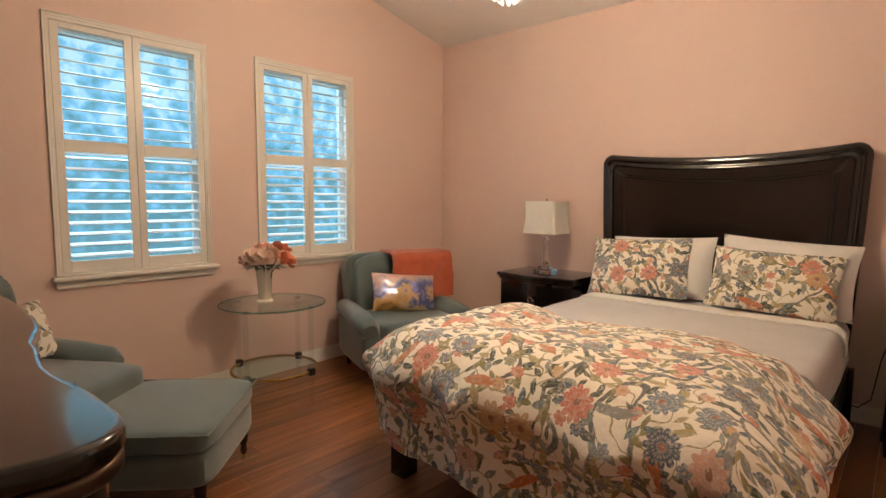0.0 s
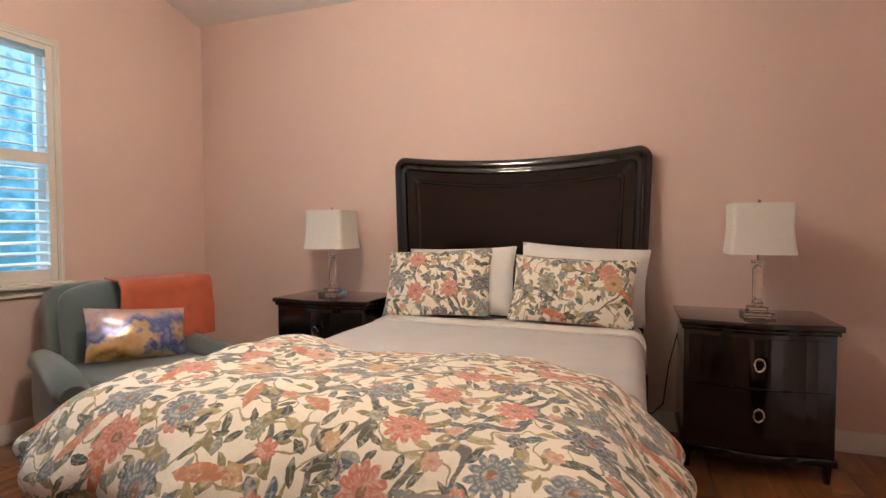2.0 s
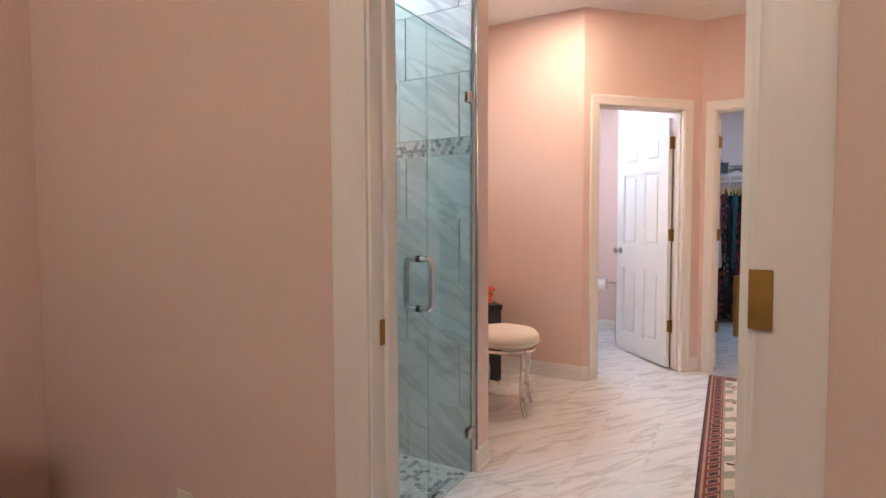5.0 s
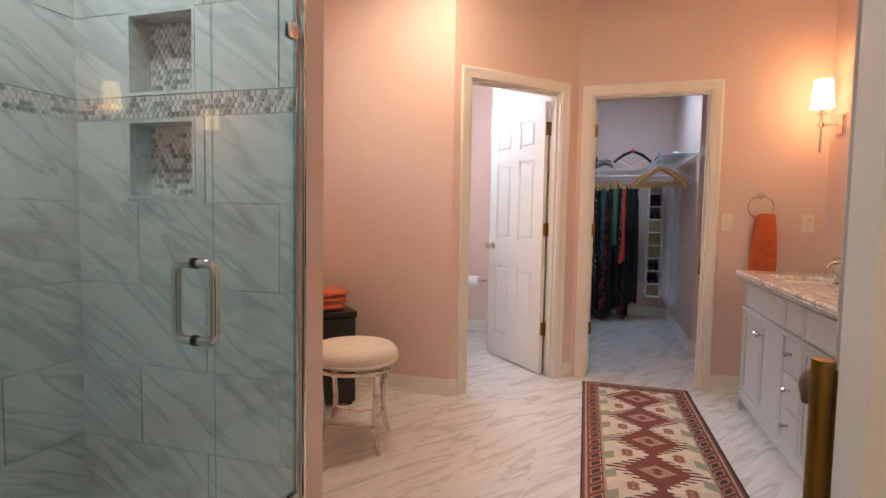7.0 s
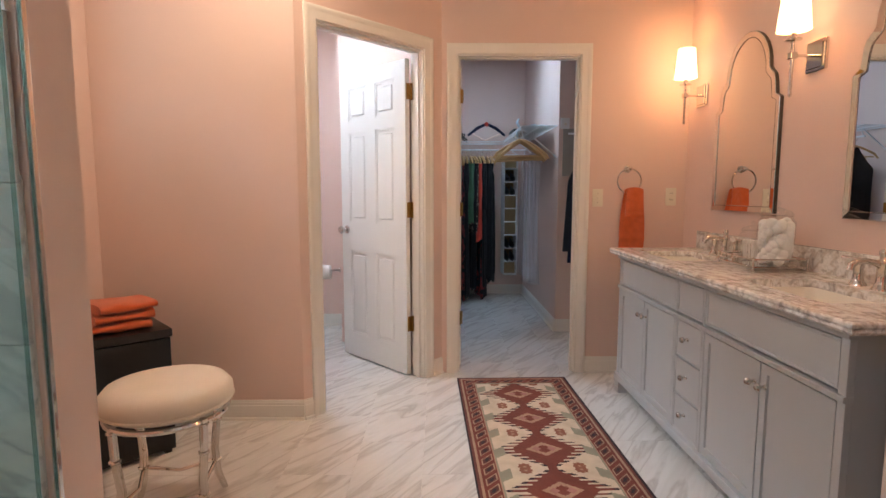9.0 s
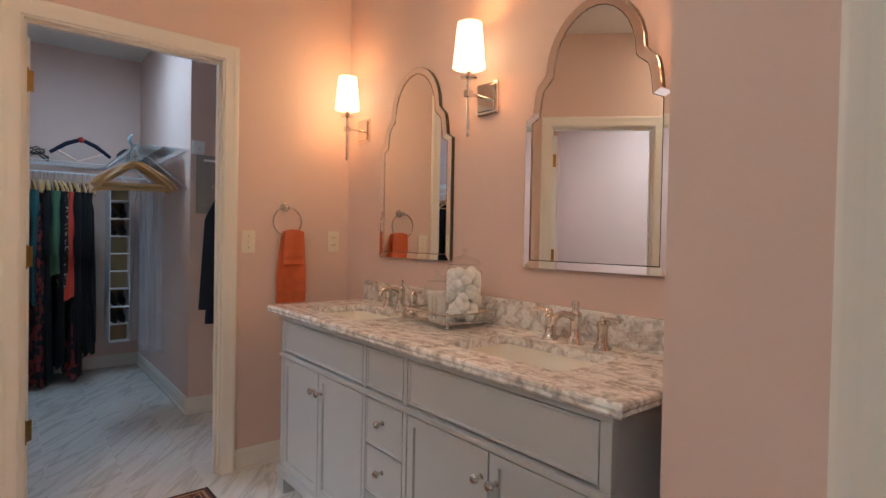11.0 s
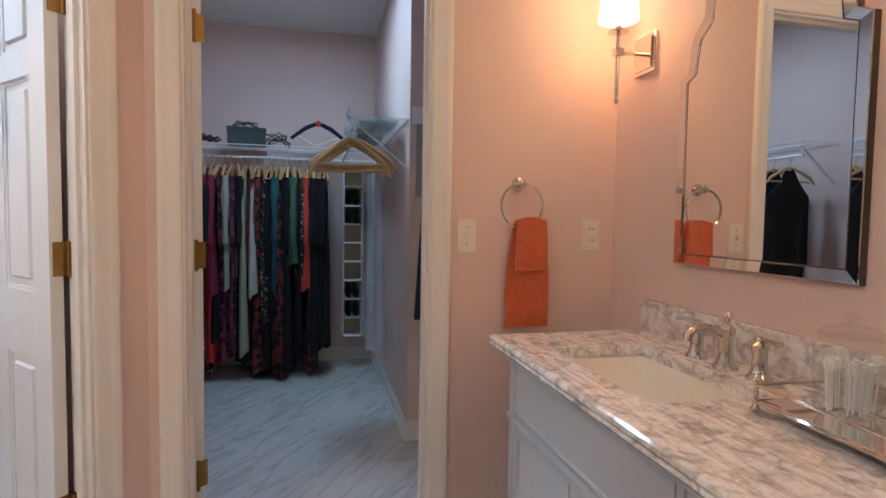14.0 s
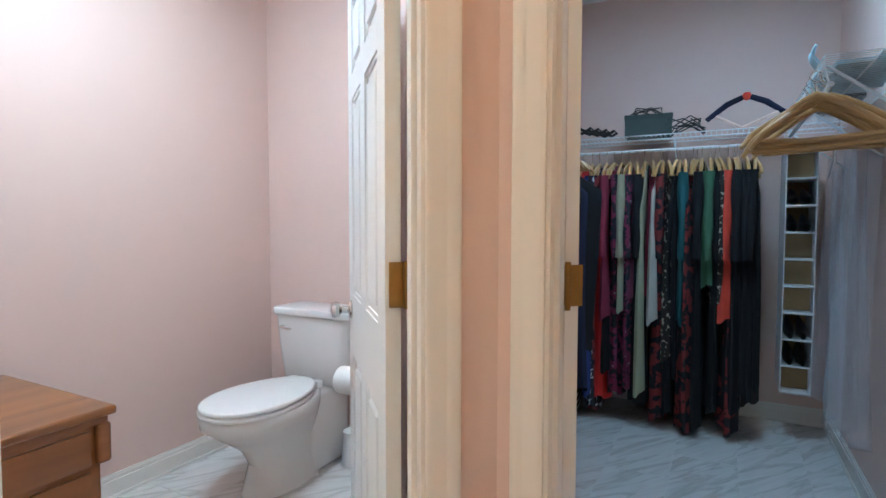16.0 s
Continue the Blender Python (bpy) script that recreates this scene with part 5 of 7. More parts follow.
# cable running down behind the nightstand
tagged(link("lamp_cord", tube([(0.60, 4.135, 0.70), (0.53, 4.12, 0.40), (0.50, 4.125, 0.16), (0.44, 4.11, 0.10), (0.34, 4.12, 0.12)], 0.004, 6), M_BLACK, smooth=True), "thin dark lamp cord hanging to the outlet", "cord")

# ---- bathroom: shower ----
SX0, SX1, SY0, SY1 = 1.855, 3.08, 3.04, NY


def shower_tiles(name, m, length, height, holes=(), label="grey veined marble tiles on the shower wall", band=(1.545, 1.625)):
    """Tiles 0.61 x 0.305 on the local xz plane, standing out to -y."""
    w = thing(name, m, label, "wall tiles", "", "structure")
    part("backing", box(0, length, -0.004, -0.0005, 0, band[0]) if not holes else box(0, 0.001, -0.004, -0.0005, 0, 0.001), M_GROUT, w, smooth=False)
    rows = [(z, z + 0.307) for z in (0.0, 0.309, 0.618, 0.927, 1.236)]
    rows = [(a, min(b, band[0] - 0.002)) for a, b in rows] + [(1.627, 1.93), (1.932, 2.237), (2.239, 2.544), (2.546, 2.818)]
    for i, (a, b) in enumerate(rows):
        x = -0.305 if i % 2 else 0.0
        while x < length:
            x0, x1 = max(x, 0.0), min(x + 0.607, length)
            pieces = [(x0, x1, a, b)] if x1 - x0 > 0.02 else []
            for hx0, hx1, hz0, hz1 in holes:
                nxt = []
                for p0, p1, q0, q1 in pieces:
                    if p1 <= hx0 or p0 >= hx1 or q1 <= hz0 or q0 >= hz1:
                        nxt.append((p0, p1, q0, q1))
                        continue
                    if p0 < hx0:
                        nxt.append((p0, hx0, q0, q1))
                    if p1 > hx1:
                        nxt.append((hx1, p1, q0, q1))
                    c0, c1 = max(p0, hx0), min(p1, hx1)
                    if q0 < hz0:
                        nxt.append((c0, c1, q0, hz0))
                    if q1 > hz1:
                        nxt.append((c0, c1, hz1, q1))
                pieces = nxt
            for p0, p1, q0, q1 in pieces:
                if p1 - p0 > 0.004 and q1 - q0 > 0.004:
                    part("tile", box(p0, p1 - 0.0013, -0.014, -0.004, q0, q1, 0.001, 1), M_TILE, w, smooth=False)
            x += 0.61
    return w


def pennies(w, h, pitch=0.0225, r=0.0100, seed=1):
    """Round mosaic pieces on the xz plane, standing out to -y."""
    bm = bmesh.new()
    j, z = 0, pitch * 0.5
    rg = random.Random(seed)
    while z < h - r:
        x = pitch * (0.5 if j % 2 == 0 else 1.0)
        while x < w - r:
            d = 0.0030 + rg.random() * 0.0008
            vs = [bm.verts.new((x + r * math.cos(a), -d, z + r * math.sin(a))) for a in [math.pi / 4 * k for k in range(8)]]
            wv = [bm.verts.new((x + r * 1.08 * math.cos(a), 0, z + r * 1.08 * math.sin(a))) for a in [math.pi / 4 * k for k in range(8)]]
            bm.faces.new(vs)
            for k in range(8):
                bm.faces.new((vs[k], vs[(k + 1) % 8], wv[(k + 1) % 8], wv[k]))
            x += pitch
        z += pitch * 0.866
        j += 1
    return bm


def penny_material():
    m = mat("penny_marble", (0.62, 0.61, 0.58), 0.25, vary=0.1)
    n, lk = m.node_tree.nodes, m.node_tree.links.new
    g = n.new("ShaderNodeNewGeometry")
    r = ramp(n, [(0.0, (0.20, 0.21, 0.21)), (0.22, (0.34, 0.35, 0.34)), (0.3, (0.62, 0.61, 0.58)), (0.75, (0.72, 0.70, 0.66)), (0.9, (0.45, 0.44, 0.42))])
    lk(g.outputs["Random Per Island"], r.inputs[0])
    lk(r.outputs[0], n["Principled BSDF"].inputs["Base Color"])
    return m


M_PEN = penny_material()
# east shower wall faces -x: local x runs to -y from the back corner
wt = pose(SX1, SY1, 0, 0, 0, -90)
NICHES = ((NY - 3.760, NY - 3.453, 1.25, 1.54), (NY - 3.755, NY - 3.450, 1.628, 1.93))
shower_tiles("shower_wall_east", wt, SY1 - SY0, H, NICHES)
structure("shower_wall_east_grout", moved(box(0, SY1 - SY0, -0.0045, -0.0008, 0, 1.25), wt), M_GROUT, "grey grout behind the tiles")
shower_tiles("shower_wall_north", pose(SX0, SY1, 0), SX1 - SX0, H)
shower_tiles("shower_wall_west", pose(SX0, SY0, 0, 0, 0, 90), SY1 - SY0, H)
for nm, m, L in (("mosaic_band_east", wt, SY1 - SY0), ("mosaic_band_north", pose(SX0, SY1, 0), SX1 - SX0)):
    b = thing(nm, m @ pose(0, 0, 1.545), "band of grey round penny mosaic between tiles", "mosaic", "", "structure")
    part("grout_bed", box(0, L, -0.010, -0.0006, 0, 0.080), M_GROUT, b, smooth=False)
    p = part("penny_tiles", moved(pennies(L, 0.080, seed=4), pose(0, -0.010, 0.0)), M_PEN, b, smooth=False)
    p["kind"] = "stuff"
for x0, x1, z0, z1 in NICHES:
    n = thing("shower_niche", wt @ pose(x0, 0, z0), "recessed shower niche lined with penny mosaic", "niche", "", "structure")
    w, h = x1 - x0, z1 - z0
    part("back", box(0, w, 0.085, 0.145, 0, h), M_GROUT, n, smooth=False)
    p = part("penny_tiles", moved(pennies(w, h, seed=6), pose(0, 0.085, 0)), M_PEN, n, smooth=False)
    p["kind"] = "stuff"
    bm = box(0, 0.012, -0.016, 0.084, 0, h)
    box(w - 0.012, w, -0.016, 0.084, 0, h, bm=bm)
    box(0.012, w - 0.012, -0.016, 0.084, 0, 0.012, bm=bm)
    box(0.012, w - 0.012, -0.016, 0.084, h - 0.012, h, bm=bm)
    part("lining", bm, M_TILE, n, smooth=False)
sf = thing("shower_floor", pose(SX0, SY0, 0), "grey pebble mosaic shower floor", "shower floor", "", "structure")
part("mortar", box(0.015, SX1 - SX0 - 0.015, 0.02, SY1 - SY0 - 0.015, 0.0005, 0.003), M_GROUT, sf, smooth=False)
p = part("penny_tiles", moved(pennies(SX1 - SX0 - 0.03, SY1 - SY0 - 0.035, 0.030, 0.0135, 9), pose(0.015, 0.02, 0.003, -90)), M_PEN, sf, smooth=False)
p["kind"] = "stuff"
structure("shower_ceiling", box(SX0 + 0.001, SX1 - 0.001, SY0, SY1 - 0.001, H - 0.0004, H + 0.002), M_TILE, "pale tiled shower ceiling")


def shower_glass():
    g = thing("shower_enclosure", pose(0, SY0, 0), "frameless glass shower door and fixed panel with nickel fittings", "shower door")
    for nm, x0, x1 in (("glass_door", 1.885, 2.660), ("fixed_panel", 2.6635, 3.055)):
        pn = part(nm, box(x0, x1, -0.005, 0.005, 0.012, 2.02, 0.001, 1), M_SHOWER, g, smooth=False)
        pn.visible_shadow = False
        side = x0 - 0.0012 if nm == "glass_door" else x1
        e = box(side, side + 0.0012, -0.0046, 0.0046, 0.013, 2.019)
        box(x0, x1, -0.0046, 0.0046, 2.0201, 2.0212, bm=e)
        part("glass_edge", e, M_GEDGE, pn, "green-tinted polished glass edge", smooth=False)
    for s in (-1, 1):
        pts = [(2.595, s * 0.006, 0.872), (2.595, s * 0.045, 0.872), (2.595, s * 0.058, 0.885), (2.595, s * 0.060, 0.905), (2.595, s * 0.060, 1.04), (2.595, s * 0.058, 1.06), (2.595, s * 0.045, 1.073), (2.595, s * 0.006, 1.073)]
        pull = part("pull_handle", tube(pts, 0.0125, 14), M_CHROME, g, "polished nickel pull handle")
        for z in (0.872, 1.073):
            part("washer", moved(lathe([(0.0, 0.0), (0.0150, 0.0), (0.0150, 0.003), (0.0135, 0.004), (0.0, 0.004)], 18), pose(2.595, s * 0.0055, z, -90 * s)), M_BLACK, pull, "dark rubber washer")
    for x, z, w, h in ((3.035, 1.80, 0.05, 0.05), (3.035, 0.21, 0.05, 0.05), (2.72, 0.03, 0.045, 0.05)):
        bm = box(x - w / 2, x + w / 2, -0.013, -0.0055, z - h / 2, z + h / 2, 0.002)
        box(x - w / 2, x + w / 2, 0.0055, 0.013, z - h / 2, z + h / 2, 0.002, 2, bm)
        part("clamp", bm, M_CHROME, g, "square nickel glass clamp")
    return g


M_GEDGE = thin_glass("glass_edge_tint", (0.58, 0.74, 0.70), 0.10)
shower_glass()
structure("shower_trim", box(3.081, 3.093, 3.018, 3.029, 0.111, H - 0.002, 0.002), M_CHROME, "thin metal edge trim beside the shower tiles")

# ---- bathroom: vanity ----
VX0, VX1, VYF, VYB = 3.45, 5.255, 1.150, 0.625


def shaker(bm_parent, name, x0, x1, z0, z1, y, knobs=(), rail=0.045, label=""):
    bm = box(x0, x1, y, y + 0.02, z0, z1)
    bmesh.ops.recalc_face_normals(bm, faces=bm.faces)
    front = max(bm.faces, key=lambda f: f.calc_center_median().y)
    bmesh.ops.inset_region(bm, faces=[front], thickness=rail)
    bmesh.ops.inset_region(bm, faces=[front], thickness=0.004)
    for v in front.verts:
        v.co.y -= 0.008 if rail > 0.02 else 0.0035
    ob = part(name, bm, M_VAN, bm_parent, label, smooth=False)
    for kx, kz in knobs:
        kb = lathe([(0.0, 0), (0.010, 0), (0.007, 0.004), (0.0055, 0.014), (0.013, 0.020), (0.015, 0.027), (0.010, 0.033), (0.0, 0.034)], 16)
        part("knob", moved(kb, pose(kx, y + 0.02, kz, -90)), M_CHROME, ob, "polished nickel knob")
    return ob


def vanity():
    v = thing("vanity_cabinet", pose(0, 0, 0), "pale grey double vanity cabinet with panelled doors", "vanity")
    bm = box(VX0, VX1, VYB, VYF - 0.022, 0.09, 0.695)
    part("body", bm, M_VAN, v, smooth=False)
    for x0, x1, y0, y1 in ((VX0, VX1, VYF - 0.040, VYF - 0.022), (VX0, VX1, VYB, VYB + 0.018), (VX0, VX0 + 0.018, VYB + 0.018, VYF - 0.040), (VX1 - 0.018, VX1, VYB + 0.018, VYF - 0.040)):
        part("upper_panel", box(x0, x1, y0, y1, 0.695, 0.845), M_VAN, v, smooth=False)
    # face frame stiles
    for x0, x1 in ((VX0, VX0 + 0.03), (VX1 - 0.03, VX1), (4.215, 4.235), (4.475, 4.495)):
        part("stile", box(x0, x1, VYF - 0.022, VYF, 0.10, 0.845, 0.001, 1), M_VAN, v, smooth=False)
    part("rail_moulding", box(VX0 - 0.004, VX1 + 0.004, VYF - 0.0225, VYF + 0.010, 0.645, 0.665, 0.005), M_VAN, v)
    part("base_moulding", box(VX0 - 0.012, VX1 + 0.012, VYB + 0.02, VYF + 0.014, 0.075, 0.115, 0.006), M_VAN, v)
    part("cornice", box(VX0 - 0.010, VX1 + 0.010, VYF - 0.030, VYF + 0.012, 0.825, 0.8445, 0.006), M_VAN, v)
    for x0, x1 in ((VX0 + 0.034, 4.21), (4.24, 4.47), (4.50, VX1 - 0.034)):
        shaker(v, "false_panel", x0, x1, 0.675, 0.818, VYF - 0.021, rail=0.010)
    for x0, x1, kx in ((VX0 + 0.034, 3.825, 3.80), (3.832, 4.21, 3.858), (4.50, 4.858, 4.833), (4.865, VX1 - 0.034, 4.89)):
        shaker(v, "door", x0, x1, 0.122, 0.638, VYF - 0.021, ((kx, 0.56),))
    for z0, z1 in ((0.122, 0.288), (0.297, 0.463), (0.472, 0.638)):
        shaker(v, "drawer", 4.24, 4.47, z0, z1, VYF - 0.021, ((4.36, (z0 + z1) / 2 + 0.012),), rail=0.006)
    for x in (VX0 + 0.03, VX1 - 0.03):
        for y in (VYF - 0.02, VYB + 0.06):
            part("foot", moved(prism([(-0.035, -0.03), (0.035, -0.03), (0.035, 0.03), (-0.035, 0.03)], 0, 0.078, 0.004), pose(x, y, 0)), M_VAN, v)
    return v


vanity()
SINKS = ((4.915, 0.925), (3.89, 0.925))
SW, SD = 0.235, 0.145


def rrect(cx, cy, a, b, r, n=5):
    pts = []
    for sx, sy, a0 in ((1, 1, 0), (-1, 1, 90), (-1, -1, 180), (1, -1, 270)):
        pts += arc(cx + sx * (a - r), cy + sy * (b - r), r, a0, a0 + 90, n)
    return pts


def countertop():
    c = thing("countertop", pose(0, 0, 0), "veined white and brown marble vanity top", "countertop")
    x0, x1, y0, y1 = 3.405, 5.362, 0.624, 1.185
    bm = bmesh.new()
    # slab cut round the two basins
    for z in (0.88,):
        holes = [rrect(cx, cy, SW, SD, 0.035) for cx, cy in SINKS]
        outer = [bm.verts.new((x, y, z)) for x, y in ((x0 + 0.012, y0), (x1 - 0.012, y0), (x1 - 0.012, y1 - 0.012), (x0 + 0.012, y1 - 0.012))]
        es = [bm.edges.new((a, b)) for a, b in zip(outer, outer[1:] + outer[:1])]
        rims = []
        for h in holes:
            vs = [bm.verts.new((x, y, z)) for x, y in h]
            es += [bm.edges.new((a, b)) for a, b in zip(vs, vs[1:] + vs[:1])]
            rims.append(vs)
        bmesh.ops.triangle_fill(bm, use_beauty=True, edges=es)
        for vs in rims:
            low = [bm.verts.new((v.co.x, v.co.y, 0.848)) for v in vs]
            for i in range(len(vs)):
                j = (i + 1) % len(vs)
                bm.faces.new((vs[i], vs[j], low[j], low[i]))
    prev = outer
    for o, z in ((0.004, 0.8795), (0.010, 0.875), (0.012, 0.868), (0.007, 0.860), (0.010, 0.853), (0.004, 0.8455), (-0.05, 0.8455)):
        cur = [bm.verts.new(p) for p in ((x0 + 0.012 - o, y0, z), (x1 - 0.012 + o, y0, z), (x1 - 0.012 + o, y1 - 0.012 + o, z), (x0 + 0.012 - o, y1 - 0.012 + o, z))]
        for i in range(4):
            bm.faces.new((prev[i], prev[(i + 1) % 4], cur[(i + 1) % 4], cur[i]))
        prev = cur
    part("slab", bm, M_COUNTER, c, smooth=False)
    part("backsplash", box(x0 + 0.012, x1 - 0.012, 0.6215, 0.645, 0.8803, 0.985, 0.003), M_COUNTER, c)
    return c


countertop()
for cx, cy in SINKS:
    s = thing("sink", pose(cx, cy, 0.848), "rectangular cream undermount basin set in the counter", "sink", "basins in the vanity")
    bm = bmesh.new()
    prev = None
    for k, z, r in ((1.02, 0.0, 0.037), (1.0, -0.004, 0.035), (0.97, -0.05, 0.04), (0.92, -0.10, 0.05), (0.80, -0.128, 0.05), (0.4, -0.136, 0.03), (0.10, -0.139, 0.014)):
        cur = [bm.verts.new((x, y, z)) for x, y in rrect(0, 0, SW * k, SD * k if k > 0.2 else SW * k, min(r, SD * k * 0.9))]
        if prev:
            for i in range(len(cur)):
                j = (i + 1) % len(cur)
                bm.faces.new((prev[i], prev[j], cur[j], cur[i]))
        prev = cur
    part("bowl", bm, M_BOWL, s)
    part("drain", moved(lathe([(0.0, 0.0), (0.024, 0.0), (0.022, 0.004), (0.012, 0.005), (0, 0.006)], 20), pose(0, 0, -0.1395)), M_CHROME, s, "polished drain")


def faucet(m):
    f = thing("faucet", m, "polished nickel widespread faucet with two lever handles", "faucet", "faucets on the vanity")
    body = lathe([(0.0, 0), (0.030, 0), (0.029, 0.006), (0.022, 0.014), (0.018, 0.03), (0.017, 0.075), (0.021, 0.085), (0.021, 0.100), (0.012, 0.108), (0.010, 0.118), (0.014, 0.126), (0.014, 0.134), (0.008, 0.142), (0.0, 0.144)], 20)
    part("body", body, M_CHROME, f)
    part("spout", tube([(0, 0, 0.082), (0, 0.03, 0.096), (0, 0.065, 0.104), (0, 0.095, 0.100), (0, 0.112, 0.088), (0, 0.115, 0.072)], [0.013, 0.012, 0.011, 0.011, 0.012, 0.011], 12), M_CHROME, f)
    for s in (-1, 1):
        bm = moved(lathe([(0.0, 0), (0.029, 0), (0.028, 0.006), (0.021, 0.014), (0.017, 0.03), (0.016, 0.062), (0.019, 0.070), (0.019, 0.082), (0.008, 0.090), (0.010, 0.098), (0.0, 0.104)], 18), pose(s * 0.105, 0, 0))
        hd = part("handle", bm, M_CHROME, f)
        part("lever", tube([(s * 0.105, 0, 0.094), (s * 0.135, 0.006, 0.098), (s * 0.172, 0.012, 0.097)], [0.006, 0.0055, 0.0075], 10), M_CHROME, hd)
    return f


fc = faucet(pose(4.885, 0.715, 0.88))
copy_thing(fc, pose(3.875, 0.715, 0.88))


def tray():
    t = thing("vanity_tray", pose(4.44, 0.795, 0.88, 0, 0, -3), "mirrored nickel gallery tray on small ball feet", "tray")
    part("mirror_plate", box(-0.149, 0.149, -0.109, 0.109, 0.018, 0.026, 0.001, 1), M_MIRROR, t, smooth=False)
    for z in (0.022, 0.055):
        pts = [(x, y, z) for x, y in rrect(0, 0, 0.154, 0.114, 0.006, 2)]
        part("rail", tube(pts, 0.0042, 8, closed=True), M_CHROME, t)
    for sx in (-1, 1):
        for sy in (-1, 1):
            bm = moved(lathe([(0.0, 0.0), (0.007, 0.003), (0.009, 0.009), (0.005, 0.016), (0.005, 0.055), (0.008, 0.060), (0, 0.066)], 12), pose(sx * 0.153, sy * 0.113, 0))
            part("post", bm, M_CHROME, t)
    return t


tray()
M_COTTON = mat("cotton_wool", (0.88, 0.87, 0.85), 0.95, vary=0.05, scale=30, bump=0.25, bump_scale=300, sheen=0.4)


def jar(m, r, h, fill, label):
    j = thing("glass_jar", m, label, "jar", "jars on the tray")
    part("glass", lathe([(0.0, 0.0), (r * 0.7, 0.0), (r * 0.75, 0.008), (r * 0.86, 0.02), (r, h * 0.5), (r, h * 0.8), (r * 0.8, h * 0.9), (r * 0.84, h * 0.92)], 28, close=False), M_ACRYL, j)
    part("lid", lathe([(r * 0.9, h * 0.92), (r * 0.92, h * 0.94), (r * 0.75, h * 1.0), (r * 0.3, h * 1.06), (0.006, h * 1.08), (0.006, h * 1.11), (0.014, h * 1.14), (0.011, h * 1.18), (0.0, h * 1.20)], 28), M_ACRYL, j, "domed glass lid with knob")
    rg = random.Random(int(r * 1000))
    if fill == "balls":
        for k in range(84):
            a, q = k * 2.39996 + 0.5 * rg.random(), r * (0.68 if k % 4 else 0.28)
            bm = bmesh.new()
            bmesh.ops.create_icosphere(bm, subdivisions=2, radius=0.0195 + 0.003 * rg.random())
            for v in bm.verts:
                v.co *= 1 + 0.10 * noise.noise(v.co * 60 + Vector((k, 0, 0)))
            part("cotton_ball", moved(bm, pose(q * math.cos(a), q * math.sin(a), 0.018 + 0.170 * k / 84)), M_COTTON, j)
    else:
        for i in range(44):
            a, q = rg.random() * 6.28, r * 0.75 * math.sqrt(rg.random())
            x, y = q * math.cos(a), q * math.sin(a)
            sw = tube([(x * 0.9, y * 0.9, 0.006), (x, y, h * 0.52)], 0.0014, 5)
            tube([(x, y, h * 0.50), (x, y, h * 0.54), (x, y, h * 0.62)], [0.0015, 0.0045, 0.003], 6, sw)
            part("cotton_swab", sw, M_COTTON, j)
    return j


jar(pose(4.350, 0.79, 0.9065), 0.072, 0.232, "balls", "clear lidded glass jar full of cotton balls")
jar(pose(4.500, 0.80, 0.9065), 0.056, 0.152, "swabs", "small lidded glass jar of cotton swabs")


M_EDGED = mat("dark_silver_edge", (0.10, 0.085, 0.07), 0.3, 0.8, vary=0.2)


def mirror(m, label):
    """Moroccan-arched frameless mirror with bevelled border strips; x middle, z = 0 at its foot."""
    t = thing("wall_mirror", m, label, "mirror", "mirrors over the vanity")
    def outline(o):
        w = 0.290 - o
        pts = [(-w, 0.0 + o), (w, 0.0 + o), (w, 0.555 - o * 0.4)]
        # shoulder, concave curve, then round arch
        pts += [(w - 0.035 - 0.02 * (k / 5), 0.575 - o * 0.5 + 0.10 * (k / 5) ** 1.0 + 0.02 * math.sin(math.pi * k / 5)) for k in range(0, 6)]
        q = w - 0.095
        pts += [(q + 0.012, 0.70 - o * 0.6)]
        pts += [(q * math.cos(radians(a)), 0.715 - o * 0.6 + (0.215 - o * 0.4) * math.sin(radians(a))) for a in range(0, 181, 12)]
        pts += [(-x, z) for x, z in reversed(pts[3:10])]
        pts += [(-w, 0.555 - o * 0.4)]
        return pts
    f = lambda o: [(x, z) for x, z in outline(o)]
    bm = bmesh.new()
    prev = None
    for o, y in ((0.0, 0.0), (0.0, 0.017), (0.002, 0.0195), (0.028, 0.0175), (0.030, 0.0145)):
        cur = [bm.verts.new((x, y, z)) for x, z in f(o)]
        if prev:
            for i in range(len(cur)):
                j = (i + 1) % len(cur)
                bm.faces.new((prev[i], prev[j], cur[j], cur[i]))
        prev = cur
    part("bevelled_border", bm, M_BEVEL, t, "bevelled mirror strips round the edge", smooth=False)
    bm = bmesh.new()
    bm.faces.new([bm.verts.new((x, 0.0145, z)) for x, z in f(0.0315)])
    bmesh.ops.triangulate(bm, faces=bm.faces)
    part("mirror_glass", bm, M_MIRROR, t, smooth=False)
    for o, y, name in ((-0.0012, 0.0, "edge_band"), (0.0285, 0.0172, "groove")):
        bm = bmesh.new()
        a = [bm.verts.new((x, y, z)) for x, z in f(o)]
        b = [bm.verts.new((x, y + (0.0165 if y == 0 else 0.0004), z)) for x, z in f(o + (0.0001 if y == 0 else 0.0022))]
        for i in range(len(a)):
            j = (i + 1) % len(a)
            bm.faces.new((a[i], a[j], b[j], b[i]))
        part(name, bm, M_EDGED, t, "dark antiqued edge", smooth=False)
    return t


m1 = mirror(pose(4.910, 0.6215, 1.12), "arched mirror with silver edge strips above the vanity")
copy_thing(m1, pose(3.889, 0.6215, 1.115))

M_SHGLOW = glow("lit_linen_shade", (1.0, 0.70, 0.40), 3.4)


